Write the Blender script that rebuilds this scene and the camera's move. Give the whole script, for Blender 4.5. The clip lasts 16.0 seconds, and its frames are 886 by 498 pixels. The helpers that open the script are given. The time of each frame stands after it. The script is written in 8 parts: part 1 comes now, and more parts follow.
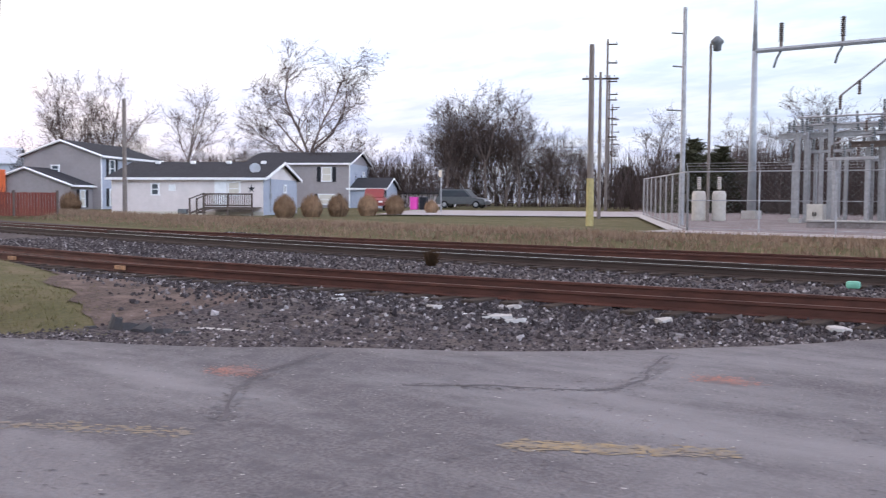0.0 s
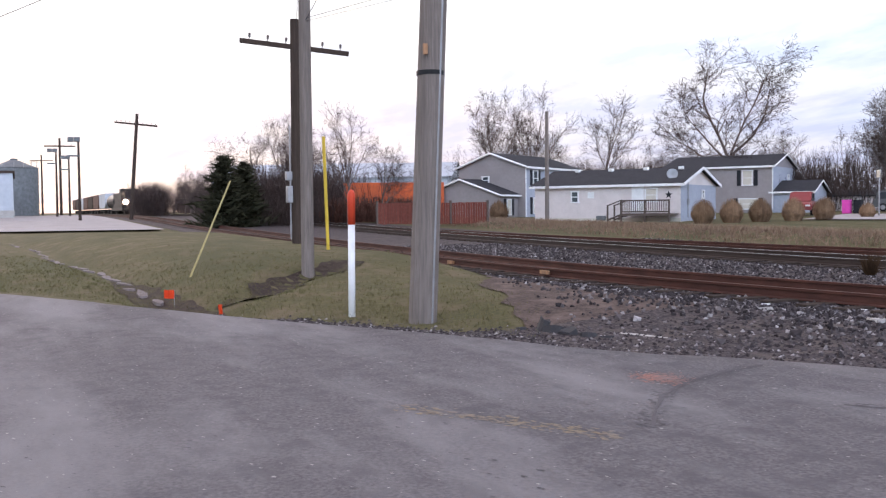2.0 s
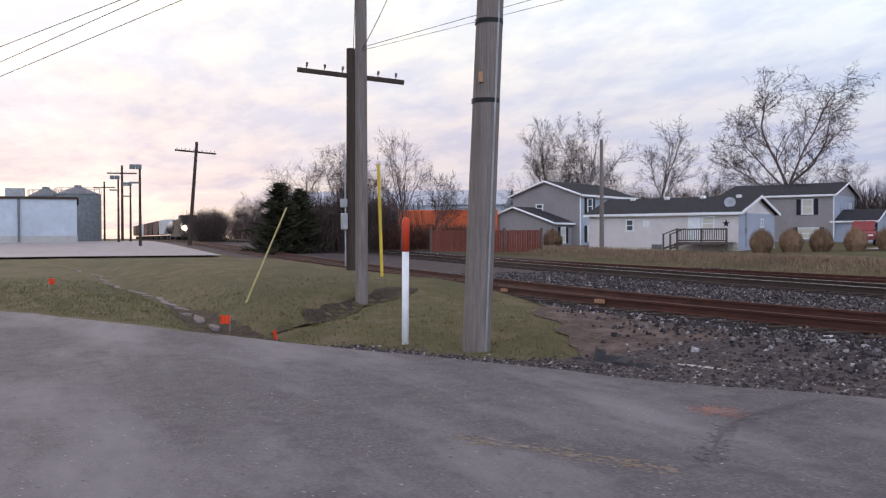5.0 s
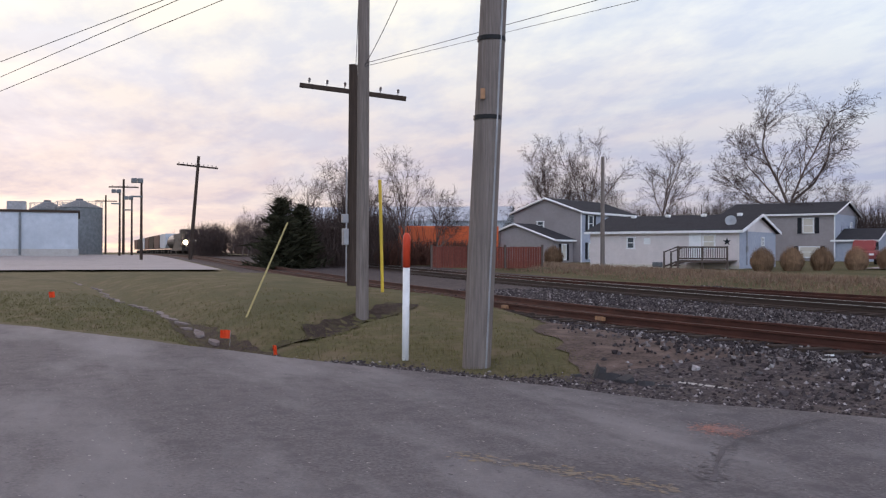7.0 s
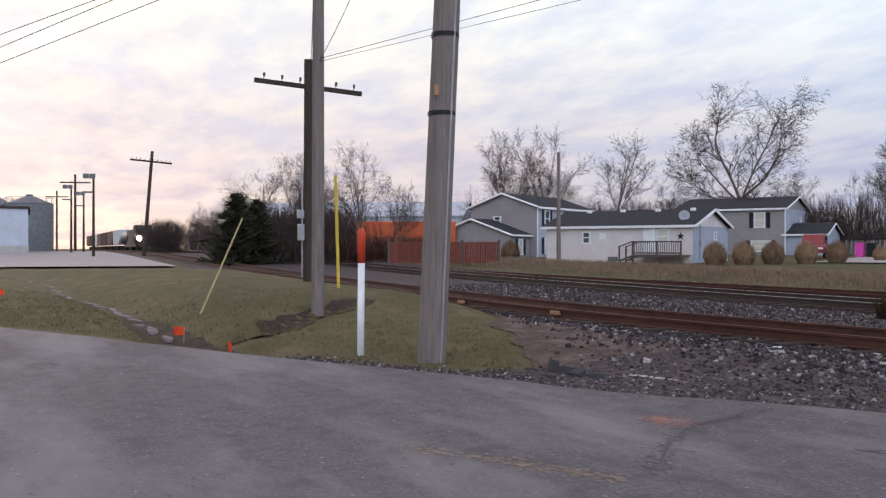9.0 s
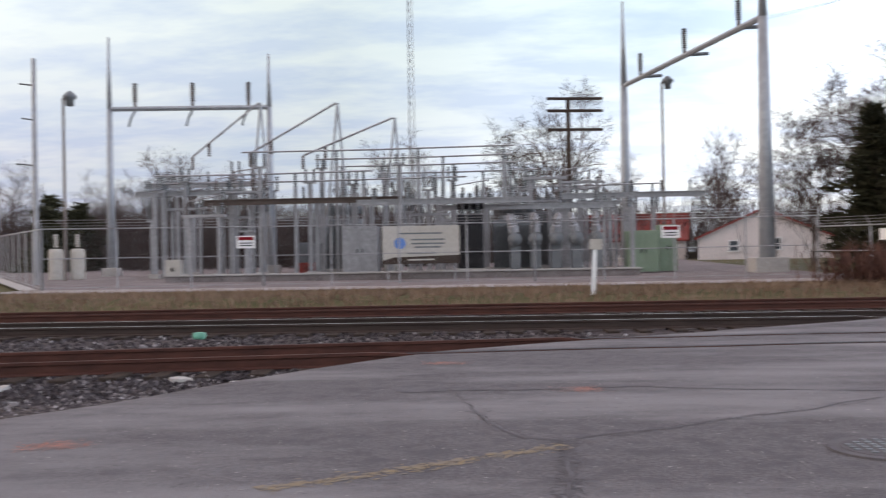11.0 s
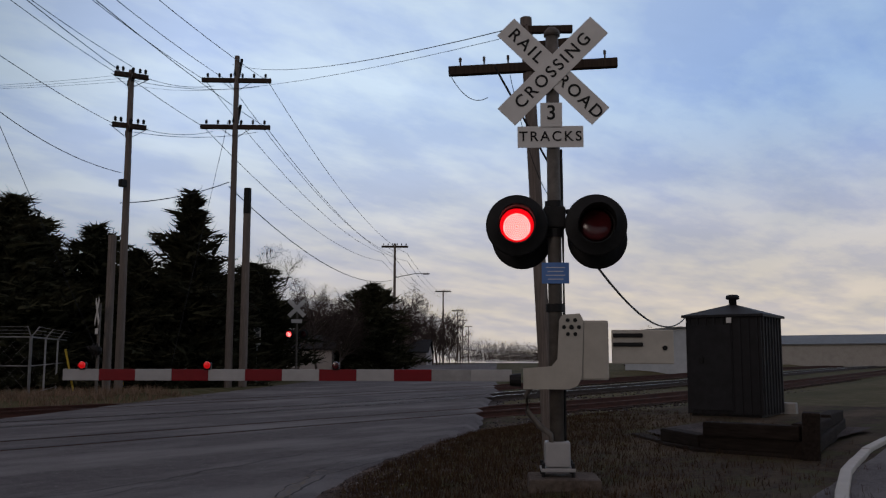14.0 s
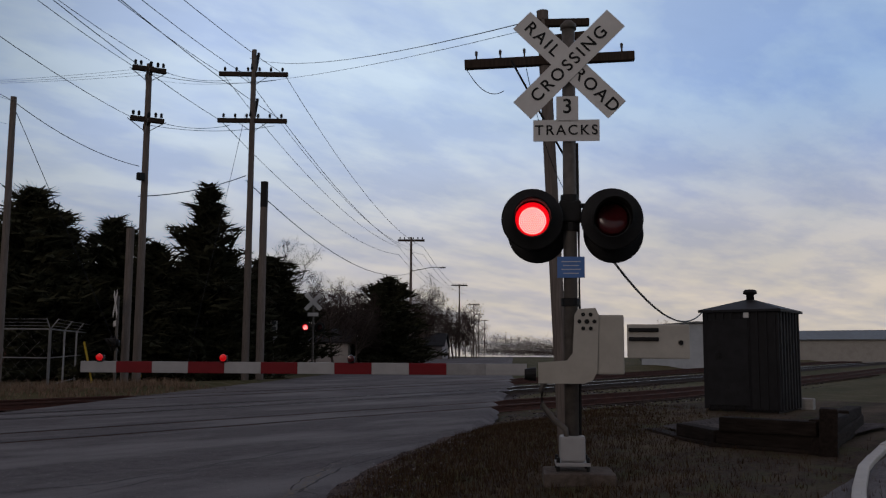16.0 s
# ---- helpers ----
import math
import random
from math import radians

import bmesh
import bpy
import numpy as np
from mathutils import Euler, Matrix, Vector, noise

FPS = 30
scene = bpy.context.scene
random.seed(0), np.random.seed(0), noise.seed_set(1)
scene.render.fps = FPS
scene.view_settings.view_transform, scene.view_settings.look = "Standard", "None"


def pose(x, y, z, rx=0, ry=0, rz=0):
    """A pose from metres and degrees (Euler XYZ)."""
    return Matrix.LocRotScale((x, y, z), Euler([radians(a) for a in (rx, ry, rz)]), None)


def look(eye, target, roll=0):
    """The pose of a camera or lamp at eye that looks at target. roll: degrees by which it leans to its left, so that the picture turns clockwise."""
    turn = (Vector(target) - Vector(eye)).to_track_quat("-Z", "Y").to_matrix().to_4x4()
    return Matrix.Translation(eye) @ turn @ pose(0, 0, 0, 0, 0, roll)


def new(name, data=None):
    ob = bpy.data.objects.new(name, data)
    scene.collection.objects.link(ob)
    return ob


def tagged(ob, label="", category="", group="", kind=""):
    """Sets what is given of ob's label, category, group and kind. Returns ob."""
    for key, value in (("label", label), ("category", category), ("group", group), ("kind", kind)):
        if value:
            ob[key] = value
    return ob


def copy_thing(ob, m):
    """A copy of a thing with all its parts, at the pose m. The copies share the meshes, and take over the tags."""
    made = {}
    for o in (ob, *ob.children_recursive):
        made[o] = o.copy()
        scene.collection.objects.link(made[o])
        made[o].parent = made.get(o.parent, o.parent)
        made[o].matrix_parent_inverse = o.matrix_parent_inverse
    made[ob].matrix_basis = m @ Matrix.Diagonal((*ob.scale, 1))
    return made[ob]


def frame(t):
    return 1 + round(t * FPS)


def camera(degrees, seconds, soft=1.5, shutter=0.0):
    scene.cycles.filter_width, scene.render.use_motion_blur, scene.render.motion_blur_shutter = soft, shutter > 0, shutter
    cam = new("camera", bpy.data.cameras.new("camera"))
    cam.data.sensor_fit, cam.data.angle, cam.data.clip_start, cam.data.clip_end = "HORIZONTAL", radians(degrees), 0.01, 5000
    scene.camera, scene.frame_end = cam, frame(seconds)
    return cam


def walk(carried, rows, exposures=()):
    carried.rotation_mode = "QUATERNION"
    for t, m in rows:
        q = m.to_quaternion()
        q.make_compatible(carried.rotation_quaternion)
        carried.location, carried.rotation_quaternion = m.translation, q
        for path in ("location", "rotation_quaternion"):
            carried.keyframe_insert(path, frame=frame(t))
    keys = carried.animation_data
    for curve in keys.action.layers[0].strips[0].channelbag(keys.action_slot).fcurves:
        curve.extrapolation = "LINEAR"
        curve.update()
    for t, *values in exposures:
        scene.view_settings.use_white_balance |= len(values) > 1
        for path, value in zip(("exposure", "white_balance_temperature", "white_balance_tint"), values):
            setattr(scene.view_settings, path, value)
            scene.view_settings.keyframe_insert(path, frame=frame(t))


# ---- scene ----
cam = camera(50.66, 16.0, soft=1.25, shutter=0.16)
PATH = [
    (0, pose(-0.016, 0.028, 1.25, 87.17, -0.36, 40.42)),
    (0.5, pose(-0.039, 0.010, 1.25, 87.04, 0.22, 47.38)),
    (1, pose(-0.057, -0.020, 1.25, 87.26, 0.58, 54.52)),
    (1.5, pose(-0.091, -0.018, 1.25, 87.43, 0.83, 60.99)),
    (2, pose(-0.077, -0.020, 1.25, 87.59, 0.53, 65.44)),
    (2.5, pose(-0.090, -0.014, 1.25, 87.88, 0.63, 67.59)),
    (3, pose(-0.094, -0.019, 1.25, 88.09, 0.62, 68.32)),
    (3.5, pose(-0.088, -0.018, 1.25, 88.36, 0.29, 68.22)),
    (4, pose(-0.096, -0.012, 1.25, 88.77, 0.28, 68.44)),
    (6.5, pose(-0.125, -0.018, 1.25, 90.00, -0.15, 68.76)),
    (7, pose(-0.121, -0.015, 1.25, 90.28, -0.22, 68.75)),
    (7.5, pose(-0.120, -0.011, 1.25, 90.41, -0.14, 68.62)),
    (8, pose(-0.117, -0.020, 1.25, 90.35, -0.28, 68.06)),
    (8.2, pose(-0.102, -0.027, 1.25, 90.29, -0.33, 68.11)),
    (10.3, pose(0.102, 0.051, 1.25, 90.52, 1.59, 38.84)),
    (10.5, pose(0.180, -0.033, 1.25, 90.49, 1.09, 28.31)),
    (10.7, pose(0.233, 0.043, 1.25, 90.39, 1.17, 17.18)),
    (11, pose(0.260, 0.099, 1.25, 90.42, 1.06, 2.99)),
    (11.5, pose(0.113, 0.136, 1.25, 90.94, 0.82, -16.34)),
    (11.6, pose(0.106, 0.144, 1.25, 91.05, 1.33, -21.67)),
    (12, pose(0.069, 0.136, 1.25, 91.22, 1.04, -34.97)),
    (12.5, pose(0.055, 0.038, 1.25, 92.20, 0.92, -44.98)),
    (13, pose(0.030, -0.037, 1.25, 94.11, 0.38, -51.57)),
    (13.5, pose(0.018, -0.041, 1.25, 95.62, 0.24, -53.83)),
    (14, pose(0.011, -0.063, 1.25, 96.92, -0.08, -55.19)),
    (14.5, pose(0.011, -0.070, 1.25, 97.34, -0.26, -55.28)),
    (15, pose(0.015, -0.064, 1.25, 96.69, -0.36, -54.76)),
    (15.5, pose(0.014, -0.070, 1.25, 96.59, -0.42, -54.31)),
    (16, pose(0.020, -0.069, 1.25, 96.54, -0.34, -54.21)),
]
EXPOSURES = [
    (0.0, 1.27, 6400, 20), (0.7, 1.36, 6400, 20), (1.5, 1.24, 6400, 20), (2.5, 0.94, 6400, 20), (3.5, 0.8, 6400, 20), (7.0, 0.45, 6400, 20), (8.2, 0.45, 6400, 20),
    (10.3, 0.84, 6800, 19), (11.0, 0.8, 6800, 19), (12.0, 0.75, 6300, 13), (13.0, -0.65, 6400, 17), (14.0, -1.33, 6450, 18), (16.0, -1.42, 6450, 18)]
walk(cam, PATH, EXPOSURES)

# ---------------- world and sun ----------------
SUN_AZ = -97.0
SUN_EL = 7.0
CLOUD_LEAST, CLOUD_MOST = 0.84, 0.98
CLOUD_DARK, CLOUD_LIGHT = (0.88, 0.9, 0.98), (1.14, 1.11, 1.03)
# cloud colour from west to east: (place along x, colour), well above the horizon and close to it
SKY_HIGH = ((0.0, (4.9, 4.85, 4.1)), (0.06, (4.6, 4.85, 4.35)), (0.17, (4.0, 4.6, 4.7)), (0.42, (2.65, 3.3, 3.45)), (0.6, (3.0, 4.0, 4.4)), (0.7, (5.2, 6.8, 8.2)), (0.8, (9.4, 12.2, 15.2)), (0.9, (9.4, 12.4, 15.2)), (0.97, (5.4, 8.3, 12.5)))
SKY_LOW = ((0.0, (3.4, 3.0, 3.05)), (0.06, (2.9, 2.75, 3.0)), (0.17, (2.35, 2.55, 3.1)), (0.42, (2.2, 2.6, 2.95)), (0.62, (4.6, 5.3, 5.8)), (0.8, (8.6, 9.2, 9.4)), (0.9, (10.0, 9.7, 9.1)), (0.97, (10.2, 9.6, 8.4)))
SKY_ABOVE = (4.3, 3.95, 4.3)
world = bpy.data.worlds.new("dusk_sky")
scene.world = world
world.use_nodes = True
wn, wl = world.node_tree.nodes, world.node_tree.links
sky = wn.new("ShaderNodeTexSky")
sky.sky_type = "NISHITA"
sky.sun_disc = False
sky.sun_elevation = radians(SUN_EL)
sky.sun_rotation = radians(SUN_AZ)
sky.air_density, sky.dust_density, sky.ozone_density = 1.0, 0.4, 3.0
wn["Background"].inputs["Strength"].default_value = 0.15
# thin high cloud: noise on a flat layer overhead, streaked
geo = wn.new("ShaderNodeTexCoord")
sep = wn.new("ShaderNodeSeparateXYZ")
wl.new(geo.outputs["Generated"], sep.inputs[0])
den = wn.new("ShaderNodeMath")
den.operation, den.inputs[1].default_value = "ADD", 0.12
wl.new(sep.outputs["Z"], den.inputs[0])
pos = wn.new("ShaderNodeMath")
pos.operation, pos.inputs[1].default_value = "MAXIMUM", 0.05
wl.new(den.outputs[0], pos.inputs[0])
flat = wn.new("ShaderNodeVectorMath")
flat.operation = "DIVIDE"
comb = wn.new("ShaderNodeCombineXYZ")
for k in range(3):
    wl.new(pos.outputs[0], comb.inputs[k])
wl.new(geo.outputs["Generated"], flat.inputs[0])
wl.new(comb.outputs[0], flat.inputs[1])
lay = wn.new("ShaderNodeMapping")
lay.inputs["Rotation"].default_value = (0, 0, radians(25))
lay.inputs["Scale"].default_value = (0.7, 1.2, 0.0)
wl.new(flat.outputs[0], lay.inputs["Vector"])
cl = wn.new("ShaderNodeTexNoise")
cl.inputs["Scale"].default_value, cl.inputs["Detail"].default_value, cl.inputs["Roughness"].default_value = 1.3, 9, 0.58
cl.inputs["Distortion"].default_value = 0.5
wl.new(lay.outputs[0], cl.inputs["Vector"])
cr = wn.new("ShaderNodeMapRange")
cr.inputs["From Min"].default_value, cr.inputs["From Max"].default_value = 0.38, 0.66
cr.inputs["To Min"].default_value, cr.inputs["To Max"].default_value = CLOUD_LEAST, CLOUD_MOST
wl.new(cl.outputs["Fac"], cr.inputs["Value"])
mixc = wn.new("ShaderNodeMix")
mixc.data_type = "RGBA"
wl.new(cr.outputs[0], mixc.inputs["Factor"])
wl.new(sky.outputs[0], mixc.inputs[6])
cl2 = wn.new("ShaderNodeTexNoise")
cl2.inputs["Scale"].default_value, cl2.inputs["Detail"].default_value, cl2.inputs["Roughness"].default_value = 2.6, 8, 0.6
wl.new(lay.outputs[0], cl2.inputs["Vector"])
cr2 = wn.new("ShaderNodeMapRange")
cr2.inputs["From Min"].default_value, cr2.inputs["From Max"].default_value = 0.4, 0.6
wl.new(cl2.outputs["Fac"], cr2.inputs["Value"])
tone = wn.new("ShaderNodeMix")
tone.data_type = "RGBA"
wl.new(cr2.outputs[0], tone.inputs["Factor"])
tone.inputs[6].default_value, tone.inputs[7].default_value = (*CLOUD_DARK, 1), (*CLOUD_LIGHT, 1)
# evening tint from west to east, brighter cloud overhead
side = wn.new("ShaderNodeMapRange")
side.inputs["From Min"].default_value, side.inputs["From Max"].default_value = -1.0, 1.0
wl.new(sep.outputs["X"], side.inputs["Value"])
tints = []
for stops in (SKY_LOW, SKY_HIGH):
    ramp = wn.new("ShaderNodeValToRGB")
    te = ramp.color_ramp.elements
    te[0].position, te[1].position = stops[0][0], stops[-1][0]
    te[0].color, te[1].color = (*(v / 20 for v in stops[0][1]), 1), (*(v / 20 for v in stops[-1][1]), 1)
    for p, c in stops[1:-1]:
        te.new(p).color = (*(v / 20 for v in c), 1)
    wl.new(side.outputs[0], ramp.inputs["Fac"])
    tints.append(ramp)
rise = wn.new("ShaderNodeMapRange")
rise.interpolation_type = "SMOOTHSTEP"
rise.inputs["From Min"].default_value, rise.inputs["From Max"].default_value = 0.05, 0.29
wl.new(sep.outputs["Z"], rise.inputs["Value"])
tint = wn.new("ShaderNodeMix")
tint.data_type = "RGBA"
wl.new(rise.outputs[0], tint.inputs["Factor"])
wl.new(tints[0].outputs[0], tint.inputs[6])
wl.new(tints[1].outputs[0], tint.inputs[7])
up = wn.new("ShaderNodeMapRange")
up.interpolation_type = "SMOOTHSTEP"
up.inputs["From Min"].default_value, up.inputs["From Max"].default_value = 0.4, 0.75
wl.new(sep.outputs["Z"], up.inputs["Value"])
dome = wn.new("ShaderNodeMix")
dome.data_type = "RGBA"
wl.new(up.outputs[0], dome.inputs["Factor"])
wl.new(tint.outputs[2], dome.inputs[6])
dome.inputs[7].default_value = (*(v / 20 for v in SKY_ABOVE), 1)
gain = wn.new("ShaderNodeVectorMath")
gain.operation, gain.inputs[1].default_value = "MULTIPLY", (20, 20, 20)
wl.new(dome.outputs[2], gain.inputs[0])
cloud = wn.new("ShaderNodeVectorMath")
cloud.operation = "MULTIPLY"
wl.new(gain.outputs[0], cloud.inputs[0])
wl.new(tone.outputs[2], cloud.inputs[1])
wl.new(cloud.outputs[0], mixc.inputs[7])
wl.new(mixc.outputs[2], wn["Background"].inputs["Color"])
sun = new("sun", bpy.data.lights.new("sun", "SUN"))
sun.data.energy, sun.data.angle, sun.data.color = 0.6, radians(14), (1.0, 0.86, 0.74)
sun.matrix_world = look((60 * math.sin(radians(SUN_AZ)), 60 * math.cos(radians(SUN_AZ)), 60 * math.tan(radians(SUN_EL + 6))), (0, 0, 0))

# ---------------- materials ----------------
def mat(name, c1, c2=None, scale=8.0, rough=0.8, bump=0.0, metal=0.0, stretch=(1, 1, 1), c3=None, big=0.6, vary=0.0, fine=6.0, emit=None, huge=None, spec=None):
    """Two-scale noise material: grain between c1 and c2, larger stains towards c3."""
    m = bpy.data.materials.new(name)
    m.use_nodes = True
    nt = m.node_tree
    bs = nt.nodes["Principled BSDF"]
    bs.inputs["Roughness"].default_value = rough
    bs.inputs["Metallic"].default_value = metal
    bs.inputs["Specular IOR Level"].default_value = (0.08 if rough > 0.85 else 0.2 if rough > 0.45 else 0.5) if spec is None else spec
    c2 = c2 or tuple(v * 0.75 for v in c1)
    c3 = c3 or tuple((a + b) * 0.4 for a, b in zip(c1, c2))
    tc = nt.nodes.new("ShaderNodeTexCoord")
    mp = nt.nodes.new("ShaderNodeMapping")
    mp.inputs["Scale"].default_value = stretch
    nt.links.new(tc.outputs["Object"], mp.inputs["Vector"])
    oi = nt.nodes.new("ShaderNodeObjectInfo")
    off = nt.nodes.new("ShaderNodeVectorMath")
    off.operation = "MULTIPLY_ADD"
    nt.links.new(oi.outputs["Random"], off.inputs[0])
    off.inputs[1].default_value = (37, 19, 53)
    nt.links.new(mp.outputs[0], off.inputs[2])
    n1 = nt.nodes.new("ShaderNodeTexNoise")
    n1.inputs["Scale"].default_value, n1.inputs["Detail"].default_value, n1.inputs["Roughness"].default_value = scale, fine, 0.65
    n2 = nt.nodes.new("ShaderNodeTexNoise")
    n2.inputs["Scale"].default_value, n2.inputs["Detail"].default_value = scale * 0.13, 4
    for n in (n1, n2):
        nt.links.new(off.outputs[0], n.inputs["Vector"])
    r1 = nt.nodes.new("ShaderNodeValToRGB")
    r1.color_ramp.elements[0].position, r1.color_ramp.elements[1].position = 0.35, 0.65
    r1.color_ramp.elements[0].color, r1.color_ramp.elements[1].color = (*c2, 1), (*c1, 1)
    nt.links.new(n1.outputs["Fac"], r1.inputs["Fac"])
    r2 = nt.nodes.new("ShaderNodeMapRange")
    r2.inputs["From Min"].default_value, r2.inputs["From Max"].default_value = 0.48, 0.68
    r2.inputs["To Max"].default_value = big
    nt.links.new(n2.outputs["Fac"], r2.inputs["Value"])
    mx = nt.nodes.new("ShaderNodeMix")
    mx.data_type = "RGBA"
    nt.links.new(r2.outputs[0], mx.inputs["Factor"])
    nt.links.new(r1.outputs[0], mx.inputs[6])
    mx.inputs[7].default_value = (*c3, 1)
    last = mx.outputs[2]
    if huge:
        n3 = nt.nodes.new("ShaderNodeTexNoise")
        n3.inputs["Scale"].default_value, n3.inputs["Detail"].default_value, n3.inputs["Roughness"].default_value = huge[0], 5, 0.6
        mp3 = nt.nodes.new("ShaderNodeMapping")
        mp3.inputs["Rotation"].default_value, mp3.inputs["Scale"].default_value = (0, 0, radians(-31.5)), (0.3, 1, 1)
        nt.links.new(tc.outputs["Object"], mp3.inputs["Vector"])
        nt.links.new(mp3.outputs[0], n3.inputs["Vector"])
        r3 = nt.nodes.new("ShaderNodeMapRange")
        r3.inputs["From Min"].default_value, r3.inputs["From Max"].default_value = 0.46, 0.64
        r3.inputs["To Max"].default_value = huge[2]
        nt.links.new(n3.outputs["Fac"], r3.inputs["Value"])
        mh = nt.nodes.new("ShaderNodeMix")
        mh.data_type = "RGBA"
        nt.links.new(r3.outputs[0], mh.inputs["Factor"])
        nt.links.new(last, mh.inputs[6])
        mh.inputs[7].default_value = (*huge[1], 1)
        last = mh.outputs[2]
    if vary:
        hs = nt.nodes.new("ShaderNodeHueSaturation")
        geo = nt.nodes.new("ShaderNodeNewGeometry")
        ad = nt.nodes.new("ShaderNodeMath")
        ad.operation = "ADD"
        nt.links.new(geo.outputs["Random Per Island"], ad.inputs[0])
        nt.links.new(oi.outputs["Random"], ad.inputs[1])
        mr = nt.nodes.new("ShaderNodeMapRange")
        mr.inputs["From Max"].default_value = 2.0
        mr.inputs["To Min"].default_value, mr.inputs["To Max"].default_value = 1 - vary, 1 + vary
        nt.links.new(ad.outputs[0], mr.inputs["Value"])
        nt.links.new(mr.outputs[0], hs.inputs["Value"])
        nt.links.new(last, hs.inputs["Color"])
        last = hs.outputs[0]
    nt.links.new(last, bs.inputs["Base Color"])
    if bump:
        bp = nt.nodes.new("ShaderNodeBump")
        bp.inputs["Strength"].default_value, bp.inputs["Distance"].default_value = min(1.0, bump), 0.02
        nt.links.new(n1.outputs["Fac"], bp.inputs["Height"])
        nt.links.new(bp.outputs[0], bs.inputs["Normal"])
    if emit:
        bs.inputs["Emission Color"].default_value = (*emit[0], 1)
        bs.inputs["Emission Strength"].default_value = emit[1]
    return m


M_ASPHALT = mat("worn_asphalt", (0.165, 0.153, 0.155), (0.092, 0.085, 0.088), 40, 0.9, 0.8, c3=(0.095, 0.089, 0.093), big=0.8, huge=(0.7, (0.225, 0.215, 0.215), 0.8))
M_PATCH = mat("dark_asphalt", (0.115, 0.106, 0.109), (0.09, 0.083, 0.086), 9, 0.9, 0.3, c3=(0.13, 0.123, 0.126), big=0.9)
M_CRACK = mat("tar_crack", (0.05, 0.048, 0.05), (0.035, 0.033, 0.035), 20, 0.8)
M_YELLOW = mat("worn_yellow_paint", (0.27, 0.2, 0.11), (0.17, 0.155, 0.14), 14, 0.85, c3=(0.165, 0.15, 0.148), big=1.0)
M_ORANGE_PAINT = mat("orange_marking_paint", (0.42, 0.17, 0.12), (0.19, 0.15, 0.14), 16, 0.85, c3=(0.17, 0.15, 0.148), big=0.9)
M_CONCRETE = mat("concrete", (0.42, 0.4, 0.37), (0.32, 0.3, 0.28), 12, 0.9, 0.3)
M_LOT = mat("pale_gravel_lot", (0.36, 0.33, 0.32), (0.28, 0.26, 0.25), 6, 0.95, 0.2)
M_YARD = mat("grey_yard_gravel", (0.2, 0.172, 0.165), (0.13, 0.11, 0.106), 7, 0.95, 0.4, c3=(0.25, 0.22, 0.21))
M_VERGE = mat("dead_weedy_verge", (0.075, 0.054, 0.038), (0.028, 0.021, 0.015), 16, 0.95, 0.9, c3=(0.058, 0.06, 0.026), big=0.9, huge=(1.1, (0.12, 0.088, 0.058), 0.7))
M_GRAVEL = mat("crushed_gravel", (0.105, 0.086, 0.085), (0.022, 0.02, 0.021), 22, 0.95, 0.9, c3=(0.12, 0.1, 0.085))


def stone_mat(name):
    """Ballast: mostly dark stones with a share of pale ones."""
    m = bpy.data.materials.new(name)
    m.use_nodes = True
    nt = m.node_tree
    bs = nt.nodes["Principled BSDF"]
    bs.inputs["Roughness"].default_value, bs.inputs["Specular IOR Level"].default_value = 0.9, 0.1
    geo = nt.nodes.new("ShaderNodeNewGeometry")
    ramp = nt.nodes.new("ShaderNodeValToRGB")
    el = ramp.color_ramp.elements
    el[0].color, el[1].color = (0.035, 0.028, 0.029, 1), (0.52, 0.48, 0.47, 1)
    for p, c in ((0.55, (0.082, 0.07, 0.072)), (0.82, (0.15, 0.128, 0.128)), (0.93, (0.27, 0.24, 0.235))):
        e = el.new(p)
        e.color = (*c, 1)
    nt.links.new(geo.outputs["Random Per Island"], ramp.inputs["Fac"])
    tc = nt.nodes.new("ShaderNodeTexCoord")
    n1 = nt.nodes.new("ShaderNodeTexNoise")
    n1.inputs["Scale"].default_value, n1.inputs["Detail"].default_value = 30, 5
    nt.links.new(tc.outputs["Object"], n1.inputs["Vector"])
    mul = nt.nodes.new("ShaderNodeMix")
    mul.data_type, mul.blend_type = "RGBA", "MULTIPLY"
    mul.inputs["Factor"].default_value = 0.7
    nt.links.new(ramp.outputs[0], mul.inputs[6])
    nt.links.new(n1.outputs["Fac"], mul.inputs[7])
    br = nt.nodes.new("ShaderNodeBrightContrast")
    br.inputs["Bright"].default_value = 0.0
    nt.links.new(mul.outputs[2], br.inputs["Color"])
    nt.links.new(br.outputs[0], bs.inputs["Base Color"])
    return m


M_SOIL = mat("bare_dirt", (0.13, 0.102, 0.084), (0.065, 0.051, 0.043), 16, 0.95, 0.8, c3=(0.15, 0.125, 0.108))
M_DITCH = mat("dark_ditch_soil", (0.062, 0.046, 0.036), (0.028, 0.021, 0.018), 12, 0.95, 0.9, c3=(0.075, 0.065, 0.034), big=0.9)
M_DIRT = mat("gritty_dirt", (0.115, 0.086, 0.074), (0.045, 0.034, 0.03), 22, 0.95, 0.9, c3=(0.155, 0.115, 0.096), big=0.9)
M_STONE = stone_mat("ballast_stone")
M_GRASS = mat("winter_grass", (0.112, 0.1, 0.048), (0.066, 0.06, 0.029), 14, 0.95, 0.7, c3=(0.14, 0.108, 0.068), big=0.8, huge=(0.42, (0.055, 0.058, 0.026), 0.75))
M_BLADE = mat("grass_blades", (0.15, 0.135, 0.062), (0.105, 0.096, 0.044), 3, 0.9, vary=0.25)
M_DRY = mat("dry_grass", (0.25, 0.172, 0.118), (0.15, 0.102, 0.072), 3, 0.95, 0.3, vary=0.4)
